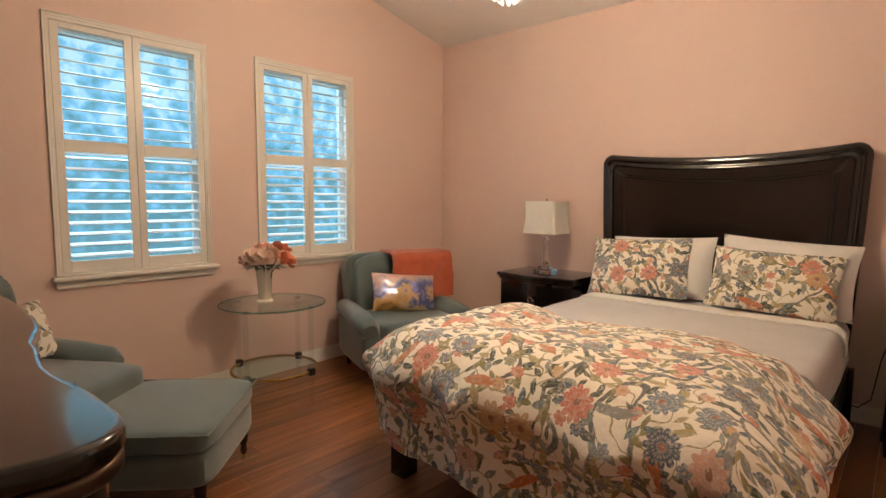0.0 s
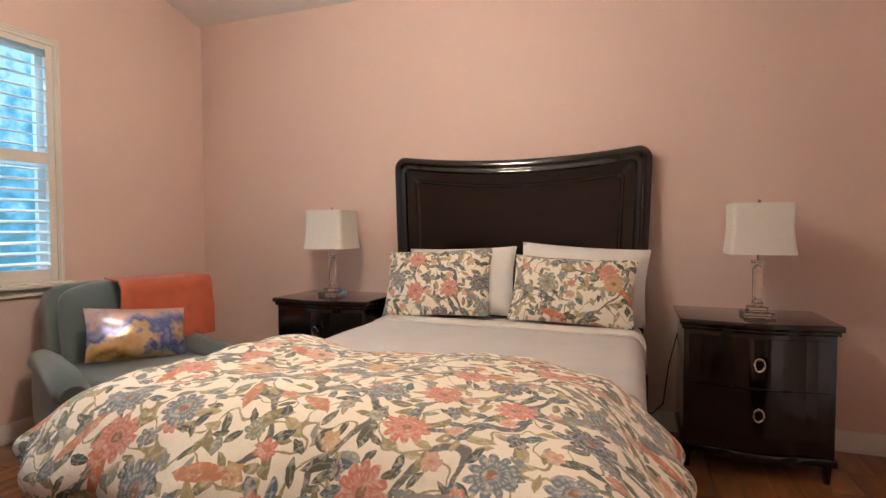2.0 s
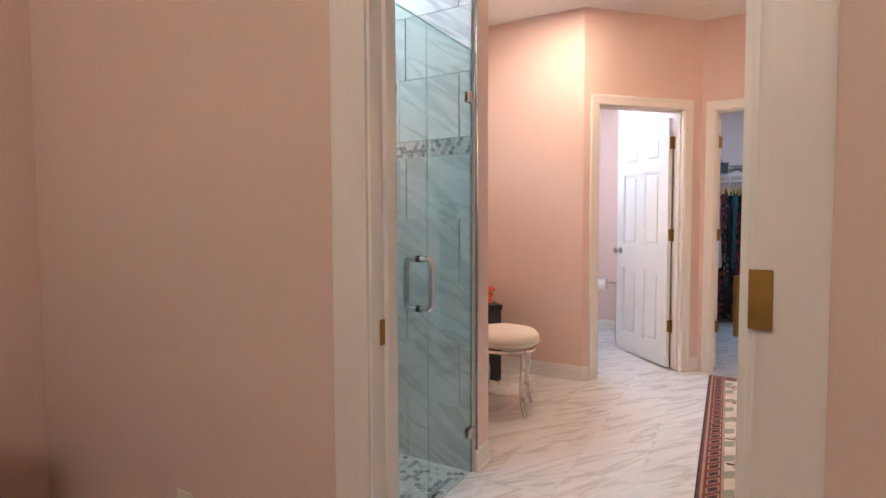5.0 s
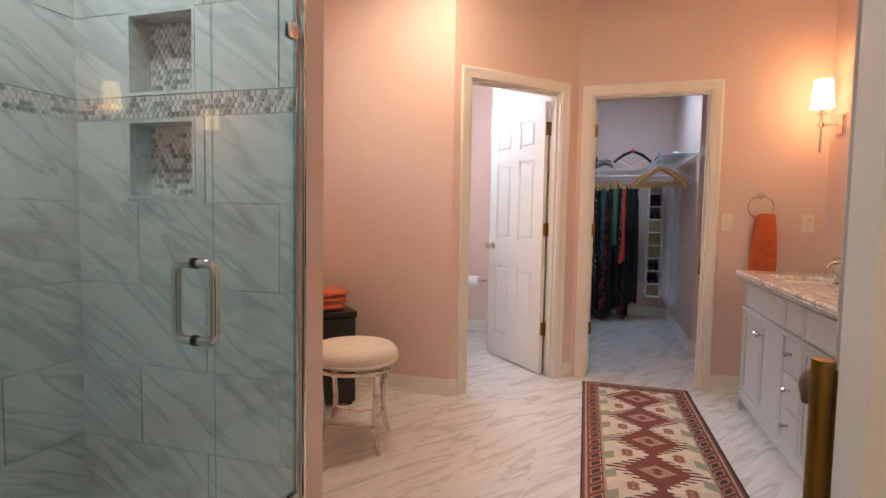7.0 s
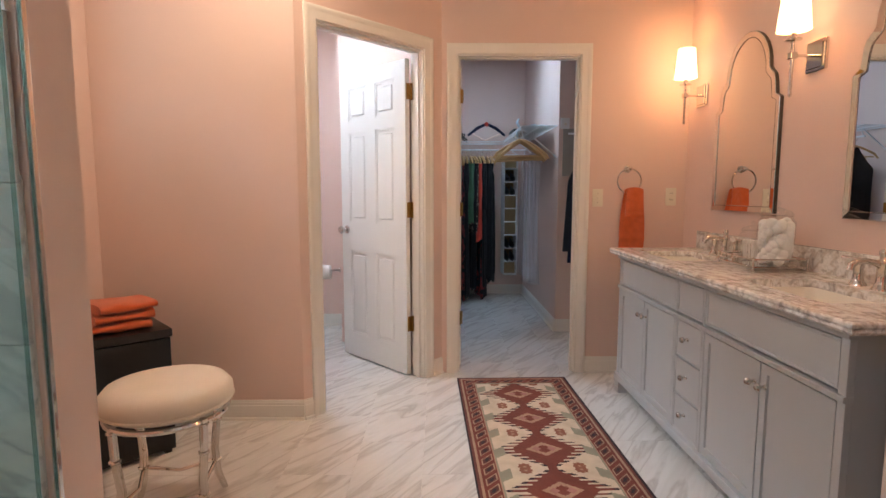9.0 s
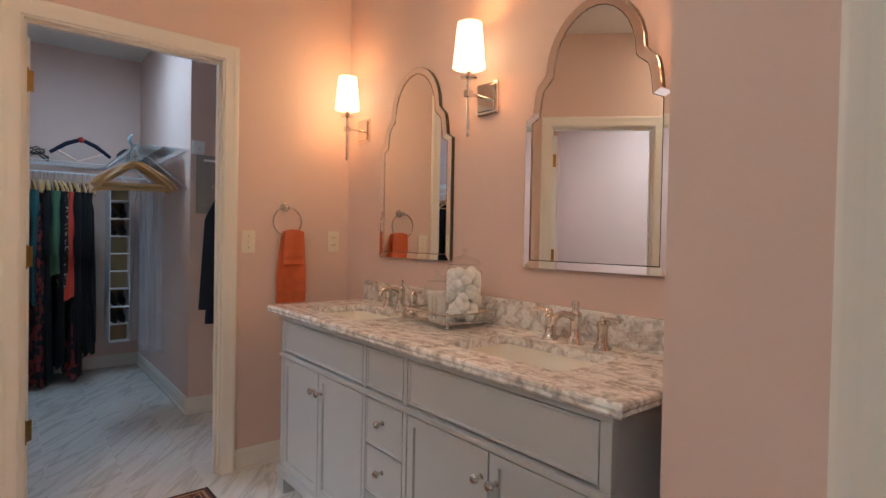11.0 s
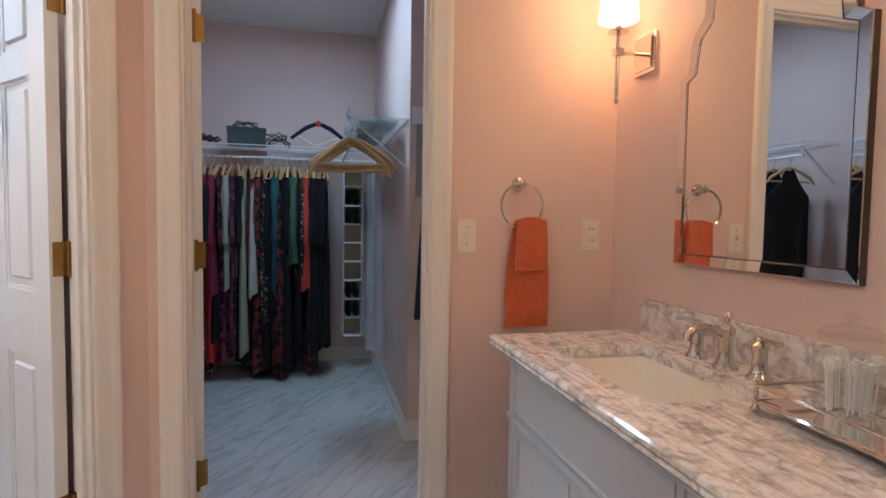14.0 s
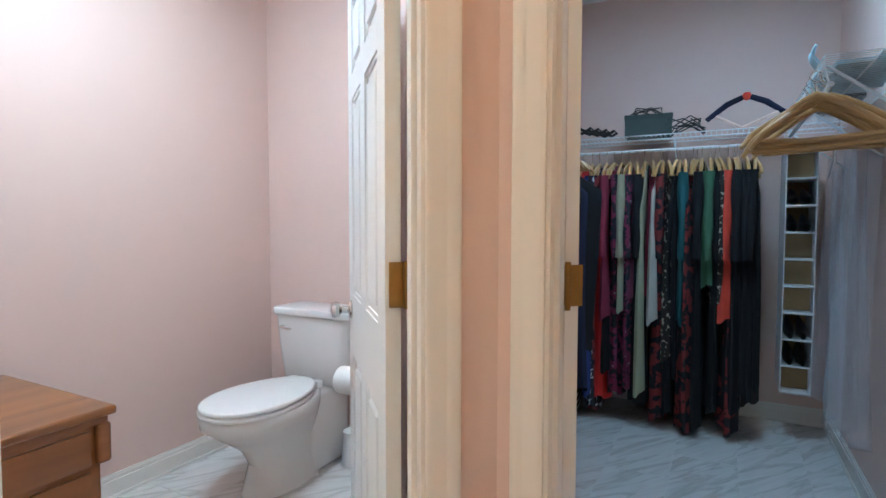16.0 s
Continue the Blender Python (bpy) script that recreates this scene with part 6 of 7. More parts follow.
def sconce(m):
    s = thing("wall_sconce", m, "lit nickel wall sconce with tapered fabric shade", "wall lamp", "sconces over the vanity")
    bm = box(-0.060, 0.060, 0, 0.014, -0.065, 0.065, 0.003)
    box(-0.048, 0.048, 0.014, 0.020, -0.053, 0.053, 0.003, 2, bm)
    part("back_plate", bm, M_CHROME, s, smooth=False)
    part("arm", tube([(0, 0.018, 0.0), (0, 0.115, 0.0)], 0.0065, 10), M_CHROME, s)
    bm = moved(lathe([(0.0, -0.175), (0.006, -0.170), (0.009, -0.162), (0.006, -0.150), (0.0075, -0.14), (0.0075, 0.06), (0.010, 0.062), (0.034, 0.064), (0.034, 0.069), (0.012, 0.071), (0.012, 0.10), (0.0, 0.10)], 18), pose(0, 0.115, 0))
    part("rod", bm, M_CHROME, s)
    part("collar", box(-0.014, 0.014, 0.101, 0.129, -0.014, 0.014, 0.003), M_CHROME, s, smooth=False)
    bm = moved(lathe([(0.066, 0.105), (0.050, 0.280), (0.048, 0.280), (0.064, 0.105)], 32, close=False), pose(0, 0.115, 0))
    sh = part("shade", bm, M_SHGLOW, s, "glowing cream tapered shade")
    sh.visible_shadow = False
    part("bulb", moved(lathe([(0, 0.14), (0.018, 0.16), (0.022, 0.185), (0.012, 0.215), (0, 0.225)], 12), pose(0, 0.115, 0)), M_BULB, s).visible_shadow = False
    return s


sc = sconce(pose(5.40, 0.6205, 1.815))
copy_thing(sc, pose(4.405, 0.6205, 1.805))
copy_thing(sc, pose(3.42, 0.6205, 1.805))

wall_plate("switch_plate", pose(CX, 1.203, 1.188, 0, 0, -90), "ivory light switch plate on the orange-pink wall", "switch")
wall_plate("outlet_plate", pose(CX, 0.717, 1.195, 0, 0, -90), "ivory duplex outlet plate above the counter")


def towel_ring(m, towel_len, wide, label):
    """Out of the wall to -y, ring in the xz plane."""
    t = thing("towel_ring", m, label, "towel ring")
    bm = moved(lathe([(0, 0), (0.024, 0), (0.024, 0.006), (0.014, 0.012), (0.010, 0.04), (0.016, 0.048), (0.0, 0.056)], 18), pose(0, 0, 0, 90))
    part("rosette", bm, M_CHROME, t)
    part("ring", tube([(0.078 * math.sin(a), -0.045, -0.078 + 0.078 * math.cos(a)) for a in [2 * math.pi * k / 36 for k in range(36)]], 0.0048, 8, closed=True), M_CHROME, t)
    return t


def hung_towel(m, ln, wide, label):
    """A hand towel pulled through a ring: two leaves hanging from z = 0."""
    def leaf(sgn, length, w0, w1):
        def f(u, v):
            w = w0 + (w1 - w0) * min(v * 1.6, 1) ** 0.6
            x = (u - 0.5) * w
            ripple = 0.006 * math.sin(u * 5.5 + sgn + 1.2 * v) * (1 - 0.3 * v) + (-0.004 if 0.80 < v < 0.90 else 0.002) * sgn
            return (x, sgn * (0.015 + 0.006 * v) + ripple, -length * v + 0.012 * math.sin(math.pi * u) * (1 - v))
        return grid(f, 20, 22, 0.009)
    bm = leaf(-1, ln * 0.46, wide * 0.62, wide * 0.70)
    merge(bm, leaf(1, ln, wide * 0.62, wide))
    ob = link("hand_towel", bm, M_TOWEL, None, "", True, m)
    return tagged(ob, label, "towel")


towel_ring(pose(CX, 1.012, 1.375, 0, 0, -90), 0.4, 0.2, "polished nickel towel ring on the wall")
hung_towel(pose(CX - 0.050, 0.980, 1.245, 0, 0, -90), 0.385, 0.165, "coral terry hand towel hanging from a ring")
towel_ring(pose(3.36, 0.895, 1.375, 0, 0, 90), 0.4, 0.2, "polished nickel towel ring on the side wall")
hung_towel(pose(3.405, 0.895, 1.245, 0, 0, 90), 0.50, 0.16, "coral terry hand towel hanging from a ring")

# ---- bathroom: stool, stand, rug ----
def stool(m):
    s = thing("vanity_stool", m, "round cream cushioned vanity stool on polished metal legs", "stool")
    part("seat", lathe([(0.0, 0.435), (0.205, 0.435), (0.222, 0.445), (0.228, 0.465), (0.226, 0.495), (0.205, 0.520), (0.15, 0.532), (0.0, 0.536)], 48), M_SEAT, s)
    part("piping", tube([(0.2265 * math.cos(a), 0.2265 * math.sin(a), 0.455) for a in [2 * math.pi * k / 48 for k in range(48)]], 0.005, 6, closed=True), M_SEAT, s)
    part("seat_ring", tube([(0.205 * math.cos(a), 0.205 * math.sin(a), 0.415) for a in [2 * math.pi * k / 48 for k in range(48)]], 0.011, 8, closed=True), M_CHROME, s)
    for k in range(4):
        a = radians(45 + 90 * k)
        c, q = math.cos(a), math.sin(a)
        bm = tube([(0.205 * c, 0.205 * q, 0.425), (0.200 * c, 0.200 * q, 0.30), (0.185 * c, 0.185 * q, 0.19), (0.195 * c, 0.195 * q, 0.08), (0.225 * c, 0.225 * q, 0.0)], [0.0145, 0.0145, 0.0155, 0.0145, 0.012], 12)
        for z in (0.405, 0.30, 0.135):
            r = 0.203 if z > 0.35 else (0.200 if z > 0.2 else 0.190)
            merge(bm, moved(lathe([(0.0145, -0.007), (0.020, -0.003), (0.020, 0.003), (0.0145, 0.007)], 12), pose(r * c, r * q, z)))
        part("leg", bm, M_CHROME, s)
        a2 = a + math.pi / 2
        p0, p1 = Vector((0.188 * c, 0.188 * q, 0.135)), Vector((0.188 * math.cos(a2), 0.188 * math.sin(a2), 0.135))
        mid = (p0 + p1) / 2
        part("stretcher", tube([p0, p0.lerp(p1, 0.25) * 0.93 + Vector((0, 0, 0.0)), mid * 0.86, p0.lerp(p1, 0.75) * 0.93, p1], 0.0075, 8), M_CHROME, s)
    return s


stool(pose(3.98, 3.265, 0, 0, 0, 14))


def stand(m):
    s = thing("storage_cube", m, "black lacquer storage cube holding folded towels", "storage cube")
    part("body", box(-0.17, 0.17, -0.18, 0.18, 0.02, 0.555, 0.006), M_BLACK, s)
    part("lid", box(-0.178, 0.178, -0.188, 0.188, 0.558, 0.598, 0.008), M_BLACK, s)
    for sx in (-1, 1):
        for sy in (-1, 1):
            part("foot", box(sx * 0.14 - 0.015, sx * 0.14 + 0.015, sy * 0.15 - 0.015, sy * 0.15 + 0.015, 0, 0.022), M_BLACK, s, smooth=False)
    return s


stand(pose(4.475, 3.745, 0, 0, 0, 43))
rg = random.Random(5)
for k in range(3):
    def fold(u, v, k=k):
        a = v * 2 * math.pi
        x = 0.125 * math.copysign(abs(math.cos(a)) ** 0.35, math.cos(a)) + 0.006 * math.sin(u * 7 + k)
        z = 0.021 * math.copysign(abs(math.sin(a)) ** 0.8, math.sin(a)) * (1 + 0.2 * math.sin(u * 5 + 2 * k)) + 0.004 * noise.noise(Vector((u * 5, v * 7, k)))
        return (x, (u - 0.5) * 0.24, z)
    bm = grid(fold, 14, 28)
    bmesh.ops.remove_doubles(bm, verts=bm.verts, dist=0.0004)
    bmesh.ops.holes_fill(bm, edges=[e for e in bm.edges if e.is_boundary], sides=0)
    tagged(link("folded_towel", bm, M_TOWEL, None, "", True, pose(4.475 + 0.008 * k, 3.745 - 0.006 * k, 0.622 + 0.042 * k, 0, 0, 43 + 4 * k)), "folded coral terry towel stacked on the black cube", "towel", "stack of folded towels")


def rug_material():
    m = mat("runner_wool", (0.5, 0.4, 0.3), 0.95, bump=0.6, bump_scale=400)
    n, lk = m.node_tree.nodes, m.node_tree.links.new

    def ma(op, a, c=None, d=None):
        k = n.new("ShaderNodeMath")
        k.operation = op
        for i, v in enumerate((a, c, d)):
            if v is None:
                continue
            if isinstance(v, (int, float)):
                k.inputs[i].default_value = v
            else:
                lk(v, k.inputs[i])
        return k.outputs[0]

    def mix(fac, a, c):
        k = n.new("ShaderNodeMix")
        k.data_type = "RGBA"
        lk(fac, k.inputs[0])
        for i, v in ((6, a), (7, c)):
            if isinstance(v, tuple):
                k.inputs[i].default_value = (*v, 1)
            else:
                lk(v, k.inputs[i])
        return k.outputs[2]

    co = n.new("ShaderNodeTexCoord")
    sp = n.new("ShaderNodeSeparateXYZ")
    lk(co.outputs["Object"], sp.inputs[0])
    # knots: steps of 6 mm
    q = 0.006
    X = ma("MULTIPLY", ma("FLOOR", ma("DIVIDE", sp.outputs[0], q)), q)
    Y = ma("MULTIPLY", ma("FLOOR", ma("DIVIDE", sp.outputs[1], q)), q)
    ay = ma("ABSOLUTE", Y)
    cream, red, dark, sage, tan = (0.58, 0.48, 0.36), (0.17, 0.042, 0.028), (0.035, 0.020, 0.025), (0.27, 0.26, 0.19), (0.38, 0.24, 0.16)
    P = 0.35
    px = ma("ABSOLUTE", ma("SUBTRACT", ma("MODULO", ma("ADD", X, 35.0), P), P / 2))
    # stepped, combed medallions that branch like trees, joined by stems
    bar = ma("LESS_THAN", ma("MODULO", ma("ADD", px, 0.006), 0.030), 0.016)
    reach = ma("MULTIPLY", ma("SUBTRACT", 1.0, ma("MULTIPLY", px, 1 / 0.178)), 0.225)
    reach = ma("MULTIPLY", reach, ma("MULTIPLY_ADD", bar, 0.30, 0.70))
    col = mix(ma("LESS_THAN", ay, reach), cream, red)
    hook = ma("MULTIPLY", ma("LESS_THAN", ma("ABSOLUTE", ma("SUBTRACT", ay, reach)), 0.012), bar)
    col = mix(hook, col, dark)
    col = mix(ma("LESS_THAN", ay, 0.022), col, red)
    d = ma("ADD", ma("MULTIPLY", px, 1 / 0.155), ma("MULTIPLY", ay, 1 / 0.205))
    col = mix(ma("LESS_THAN", ma("ABSOLUTE", ma("SUBTRACT", d, 0.34)), 0.09), col, tan)
    eye = ma("ADD", px, ma("ABSOLUTE", ma("SUBTRACT", ay, 0.036)))
    col = mix(ma("LESS_THAN", eye, 0.024), col, (0.34, 0.17, 0.14))
    # eight-pointed stars beside the stems
    sx = ma("ABSOLUTE", ma("SUBTRACT", px, 0.160))
    sy = ma("ABSOLUTE", ma("SUBTRACT", ay, 0.122))
    star = ma("MINIMUM", ma("ADD", sx, sy), ma("MULTIPLY", ma("MAXIMUM", sx, sy), 1.45))
    col = mix(ma("LESS_THAN", star, 0.032), col, (0.25, 0.10, 0.06))
    col = mix(ma("LESS_THAN", star, 0.010), col, tan)
    # slanted grey-green leaves along the field's sides
    lf = ma("ABSOLUTE", ma("SUBTRACT", ma("MODULO", ma("ADD", ma("ADD", X, ma("MULTIPLY", ay, 0.7)), 40.0), 0.20), 0.10))
    col = mix(ma("MULTIPLY", ma("GREATER_THAN", ay, 0.190), ma("LESS_THAN", lf, 0.040)), col, sage)
    # borders: grey-green guard, tan line, dark red border with blocks, tan guard, dark edge
    e = ma("MINIMUM", ma("SUBTRACT", 0.355, ay), ma("SUBTRACT", 1.16, ma("ABSOLUTE", X)))
    col = mix(ma("LESS_THAN", e, 0.118), col, sage)
    col = mix(ma("LESS_THAN", e, 0.110), col, tan)
    along = ma("ADD", X, Y)
    bx = ma("ABSOLUTE", ma("SUBTRACT", ma("MODULO", ma("ADD", along, 30.0), 0.084), 0.042))
    be = ma("ABSOLUTE", ma("SUBTRACT", e, 0.074))
    bord = mix(ma("LESS_THAN", ma("MAXIMUM", bx, be), 0.027), (0.17, 0.040, 0.026), tan)
    bord = mix(ma("LESS_THAN", ma("MAXIMUM", bx, be), 0.021), bord, (0.11, 0.032, 0.026))
    bord = mix(ma("LESS_THAN", ma("ADD", bx, be), 0.014), bord, dark)
    col = mix(ma("LESS_THAN", e, 0.108), col, bord)
    col = mix(ma("LESS_THAN", e, 0.034), col, tan)
    col = mix(ma("LESS_THAN", e, 0.024), col, (0.15, 0.045, 0.034))
    col = mix(ma("LESS_THAN", e, 0.012), col, dark)
    no = n.new("ShaderNodeTexNoise")
    no.inputs["Scale"].default_value, no.inputs["Detail"].default_value = 14, 5
    lk(co.outputs["Object"], no.inputs["Vector"])
    hs = n.new("ShaderNodeHueSaturation")
    mr = n.new("ShaderNodeMapRange")
    mr.inputs["To Min"].default_value, mr.inputs["To Max"].default_value = 0.7, 1.25
    lk(no.outputs["Fac"], mr.inputs["Value"])
    lk(mr.outputs[0], hs.inputs["Value"])
    lk(col, hs.inputs["Color"])
    lk(hs.outputs[0], n["Principled BSDF"].inputs["Base Color"])
    return m


def rug_point(u, v):
    x, y = -1.16 + 2.32 * u, -0.355 + 0.71 * v
    return (x, y, 0.010 + 0.0025 * noise.noise(Vector((x * 2, y * 3, 0))))


rug = link("rug", grid(rug_point, 60, 20, 0.008), rug_material(), None, "", True, pose(4.285, 1.750, 0, 0, 0, 1.5))
tagged(rug, "worn red and cream patterned wool runner rug", "rug")

# ---- toilet room ----
def toilet(m):
    """Faces -x, its tank against the wall at x = 0."""
    t = thing("toilet", m, "white porcelain two-piece toilet with closed lid", "toilet")
    tank = bmesh.new()
    prev = None
    for z, a, b in ((0.40, 0.075, 0.17), (0.42, 0.085, 0.195), (0.60, 0.095, 0.215), (0.745, 0.100, 0.225)):
        cur = [tank.verts.new((x, y, z)) for x, y in rrect(-0.125, 0, a, b, 0.04)]
        if prev:
            for i in range(len(cur)):
                tank.faces.new((prev[i], prev[(i + 1) % len(cur)], cur[(i + 1) % len(cur)], cur[i]))
        else:
            tank.faces.new(cur)
        prev = cur
    tank.faces.new(prev)
    tk = part("tank", tank, M_PORC, t)
    part("tank_lid", prism(rrect(-0.125, 0, 0.112, 0.238, 0.04), 0.746, 0.785, 0.012, seg=3), M_PORC, t)
    part("flush_lever", tube([(-0.225, 0.16, 0.69), (-0.245, 0.16, 0.69), (-0.25, 0.12, 0.685), (-0.25, 0.09, 0.683)], 0.006, 8), M_CHROME, tk, "nickel flush lever")
    def egg(k, x0, ln, wd):
        return [(x0 - ln / 2 - ln / 2 * k * math.cos(a), wd / 2 * k * math.sin(a) * (1 + 0.14 * math.cos(a))) for a in [2 * math.pi * i / 36 for i in range(36)]]
    bowl = bmesh.new()
    prev = None
    for z, k, x0, ln, wd in ((0.0, 1, -0.17, 0.41, 0.24), (0.03, 1, -0.17, 0.40, 0.23), (0.13, 1, -0.19, 0.355, 0.205), (0.21, 1, -0.20, 0.385, 0.225), (0.28, 1, -0.20, 0.46, 0.29), (0.335, 1, -0.20, 0.53, 0.35), (0.36, 1, -0.20, 0.548, 0.37), (0.395, 1, -0.20, 0.55, 0.375), (0.405, 0.98, -0.20, 0.55, 0.37)):
        cur = [bowl.verts.new((x, y, z)) for x, y in egg(k, x0, ln, wd)]
        if prev:
            for i in range(36):
                bowl.faces.new((prev[i], prev[(i + 1) % 36], cur[(i + 1) % 36], cur[i]))
        else:
            bowl.faces.new(cur)
        prev = cur
    bowl.faces.new(prev)
    part("bowl", bowl, M_PORC, t)
    part("pedestal_back", box(-0.32, -0.06, -0.105, 0.105, 0, 0.40, 0.03, 3), M_PORC, t)
    part("seat", prism(egg(1, -0.235, 0.52, 0.372), 0.408, 0.424, 0.006), M_PORC, t)
    part("lid", prism(egg(1, -0.235, 0.515, 0.366), 0.428, 0.450, 0.010, seg=3), M_PORC, t)
    for y in (-0.075, 0.075):
        part("lid_hinge", box(-0.27, -0.235, y - 0.02, y + 0.02, 0.408, 0.446, 0.006), M_PORC, t)
    for y in (-0.11, 0.11):
        part("bolt_cap", moved(lathe([(0.014, 0), (0.012, 0.012), (0, 0.016)], 10), pose(-0.30, y, 0.0)), M_PORC, t)
    return t


toilet(pose(6.875, 3.69, 0) @ Matrix.Diagonal((1.17, 1.08, 1.02, 1)))


def roll_holder(m):
    t = thing("paper_holder", m, "nickel holder with a white paper roll", "paper holder")
    part("rosette", moved(lathe([(0, 0), (0.022, 0), (0.022, 0.006), (0.010, 0.012), (0.009, 0.05), (0, 0.055)], 16), pose(0, 0, 0, -90)), M_CHROME, t)
    part("bar", tube([(0, 0.045, 0), (-0.02, 0.055, 0), (-0.05, 0.06, 0)], 0.006, 8), M_CHROME, t)
    part("spindle", tube([(-0.035, 0.055, -0.0), (-0.035, 0.20, -0.0)], 0.007, 10), M_CHROME, t)
    rl = part("paper_roll", moved(lathe([(0.022, 0.0), (0.055, 0.0), (0.057, 0.004), (0.057, 0.098), (0.055, 0.102), (0.022, 0.102), (0.022, 0.0)], 32, close=False), pose(-0.035, 0.075, -0.012, -90)), M_COTTON, t, "white paper roll")
    return t


roll_holder(pose(6.33, 3.05, 0.60))


def brush(m):
    t = thing("toilet_brush", m, "white toilet brush in a plastic holder", "toilet brush")
    part("holder", lathe([(0.0, 0), (0.055, 0), (0.058, 0.01), (0.045, 0.16), (0.048, 0.175), (0.042, 0.18), (0.012, 0.19)], 24), M_WHITE, t)
    part("brush_handle", lathe([(0.010, 0.185), (0.008, 0.36), (0.013, 0.40), (0, 0.41)], 12), M_WHITE, t)
    return t


brush(pose(6.705, 3.485, 0))


def pine_cabinet(m):
    c = thing("cabinet", m, "honey pine low cabinet with moulded top", "cabinet")
    part("body", box(0, 0.40, 0, 0.62, 0.06, 0.655, 0.004), M_PINE, c)
    part("top", box(-0.02, 0.435, -0.035, 0.655, 0.665, 0.692, 0.009, 3), M_PINE, c)
    part("moulding", box(-0.01, 0.418, -0.018, 0.64, 0.640, 0.666, 0.008), M_PINE, c)
    part("corbel", box(0.385, 0.425, -0.022, 0.02, 0.52, 0.642, 0.012, 3), M_PINE, c)
    for a, b, z0, z1 in ((0.03, 0.19, 0.10, 0.50), (0.21, 0.37, 0.10, 0.50)):
        part("panel", box(a, b, -0.012, 0.0, z0, z1, 0.004), M_PINE, c)
    part("drawer", box(0.03, 0.37, -0.012, 0.0, 0.52, 0.625, 0.004), M_PINE, c)
    part("plinth", box(0.01, 0.39, 0.01, 0.61, 0.0, 0.06), M_PINE, c, smooth=False)
    return c


pine_cabinet(pose(5.055, 3.475, 0))
ceil_lamp = thing("ceiling_light", pose(5.62, 3.35, H), "round white flush ceiling light", "ceiling light")
part("diffuser", lathe([(0.15, -0.03), (0.13, -0.06), (0.07, -0.08), (0.0, -0.085)], 28), glow("ceiling_diffuser", (1.0, 0.98, 0.95), 2.0), ceil_lamp)
part("pan", lathe([(0.16, 0.0), (0.16, -0.03), (0.0, -0.03)], 28), M_WHITE, ceil_lamp)

# ---- closet ----
def cloth(name, colors, scale, kind="noise"):
    """Garment cloth: plain, spotted, striped or checked."""
    m = mat(name, colors[0], 0.9, vary=0.2, scale=12, bump=0.3, bump_scale=250)
    if len(colors) > 1:
        n, lk = m.node_tree.nodes, m.node_tree.links.new
        co = n.new("ShaderNodeTexCoord")
        if kind == "stripe":
            t = n.new("ShaderNodeTexWave")
            t.bands_direction = "DIAGONAL"
            t.inputs["Scale"].default_value, t.inputs["Distortion"].default_value = scale, 1.0
            out = t.outputs["Fac"]
        elif kind == "spots":
            t = n.new("ShaderNodeTexVoronoi")
            t.inputs["Scale"].default_value = scale
            out = t.outputs["Distance"]
        else:
            t = n.new("ShaderNodeTexNoise")
            t.inputs["Scale"].default_value, t.inputs["Detail"].default_value = scale, 3
            out = t.outputs["Fac"]
        lk(co.outputs["Object"], t.inputs["Vector"])
        r = ramp(n, [(0.30 + 0.4 * i / max(1, len(colors) - 1), c) for i, c in enumerate(colors)])
        r.color_ramp.interpolation = "CONSTANT"
        lk(out, r.inputs[0])
        lk(r.outputs[0], n["Principled BSDF"].inputs["Base Color"])
    return m


C_BLACK = cloth("black_cloth", [(0.008, 0.008, 0.010)], 1)
C_NAVY = cloth("navy_cloth", [(0.012, 0.016, 0.045)], 1)
C_RED = cloth("red_cloth", [(0.55, 0.03, 0.026)], 1)
C_CORAL = cloth("coral_cloth", [(0.66, 0.07, 0.04)], 1)
C_MAROON = cloth("maroon_cloth", [(0.22, 0.025, 0.055)], 1)
C_MAUVE = cloth("mauve_cloth", [(0.25, 0.08, 0.13), (0.38, 0.14, 0.16)], 9)
C_SAGE = cloth("sage_cloth", [(0.36, 0.37, 0.25)], 1)
C_PALE = cloth("pale_cloth", [(0.50, 0.50, 0.44)], 1)
C_GREEN = cloth("green_cloth", [(0.07, 0.16, 0.09)], 1)
C_TEALC = cloth("teal_cloth", [(0.02, 0.09, 0.10)], 1)
C_BLUE = cloth("blue_cloth", [(0.03, 0.05, 0.20)], 1)
C_DOT = cloth("dotted_cloth", [(0.02, 0.02, 0.03), (0.55, 0.55, 0.58)], 38, "spots")
C_LEO = cloth("leopard_cloth", [(0.03, 0.025, 0.02), (0.42, 0.36, 0.28)], 45, "spots")
C_STRIPE = cloth("striped_cloth", [(0.02, 0.02, 0.03), (0.6, 0.6, 0.6)], 14, "stripe")
C_PLAID = cloth("dark_print_cloth", [(0.015, 0.012, 0.015), (0.20, 0.03, 0.03), (0.02, 0.02, 0.03)], 16)
C_FLOW = cloth("flowered_cloth", [(0.02, 0.02, 0.03), (0.20, 0.03, 0.08), (0.5, 0.45, 0.5)], 22)
C_DENIM = cloth("dark_denim", [(0.010, 0.016, 0.030), (0.018, 0.026, 0.045)], 60)


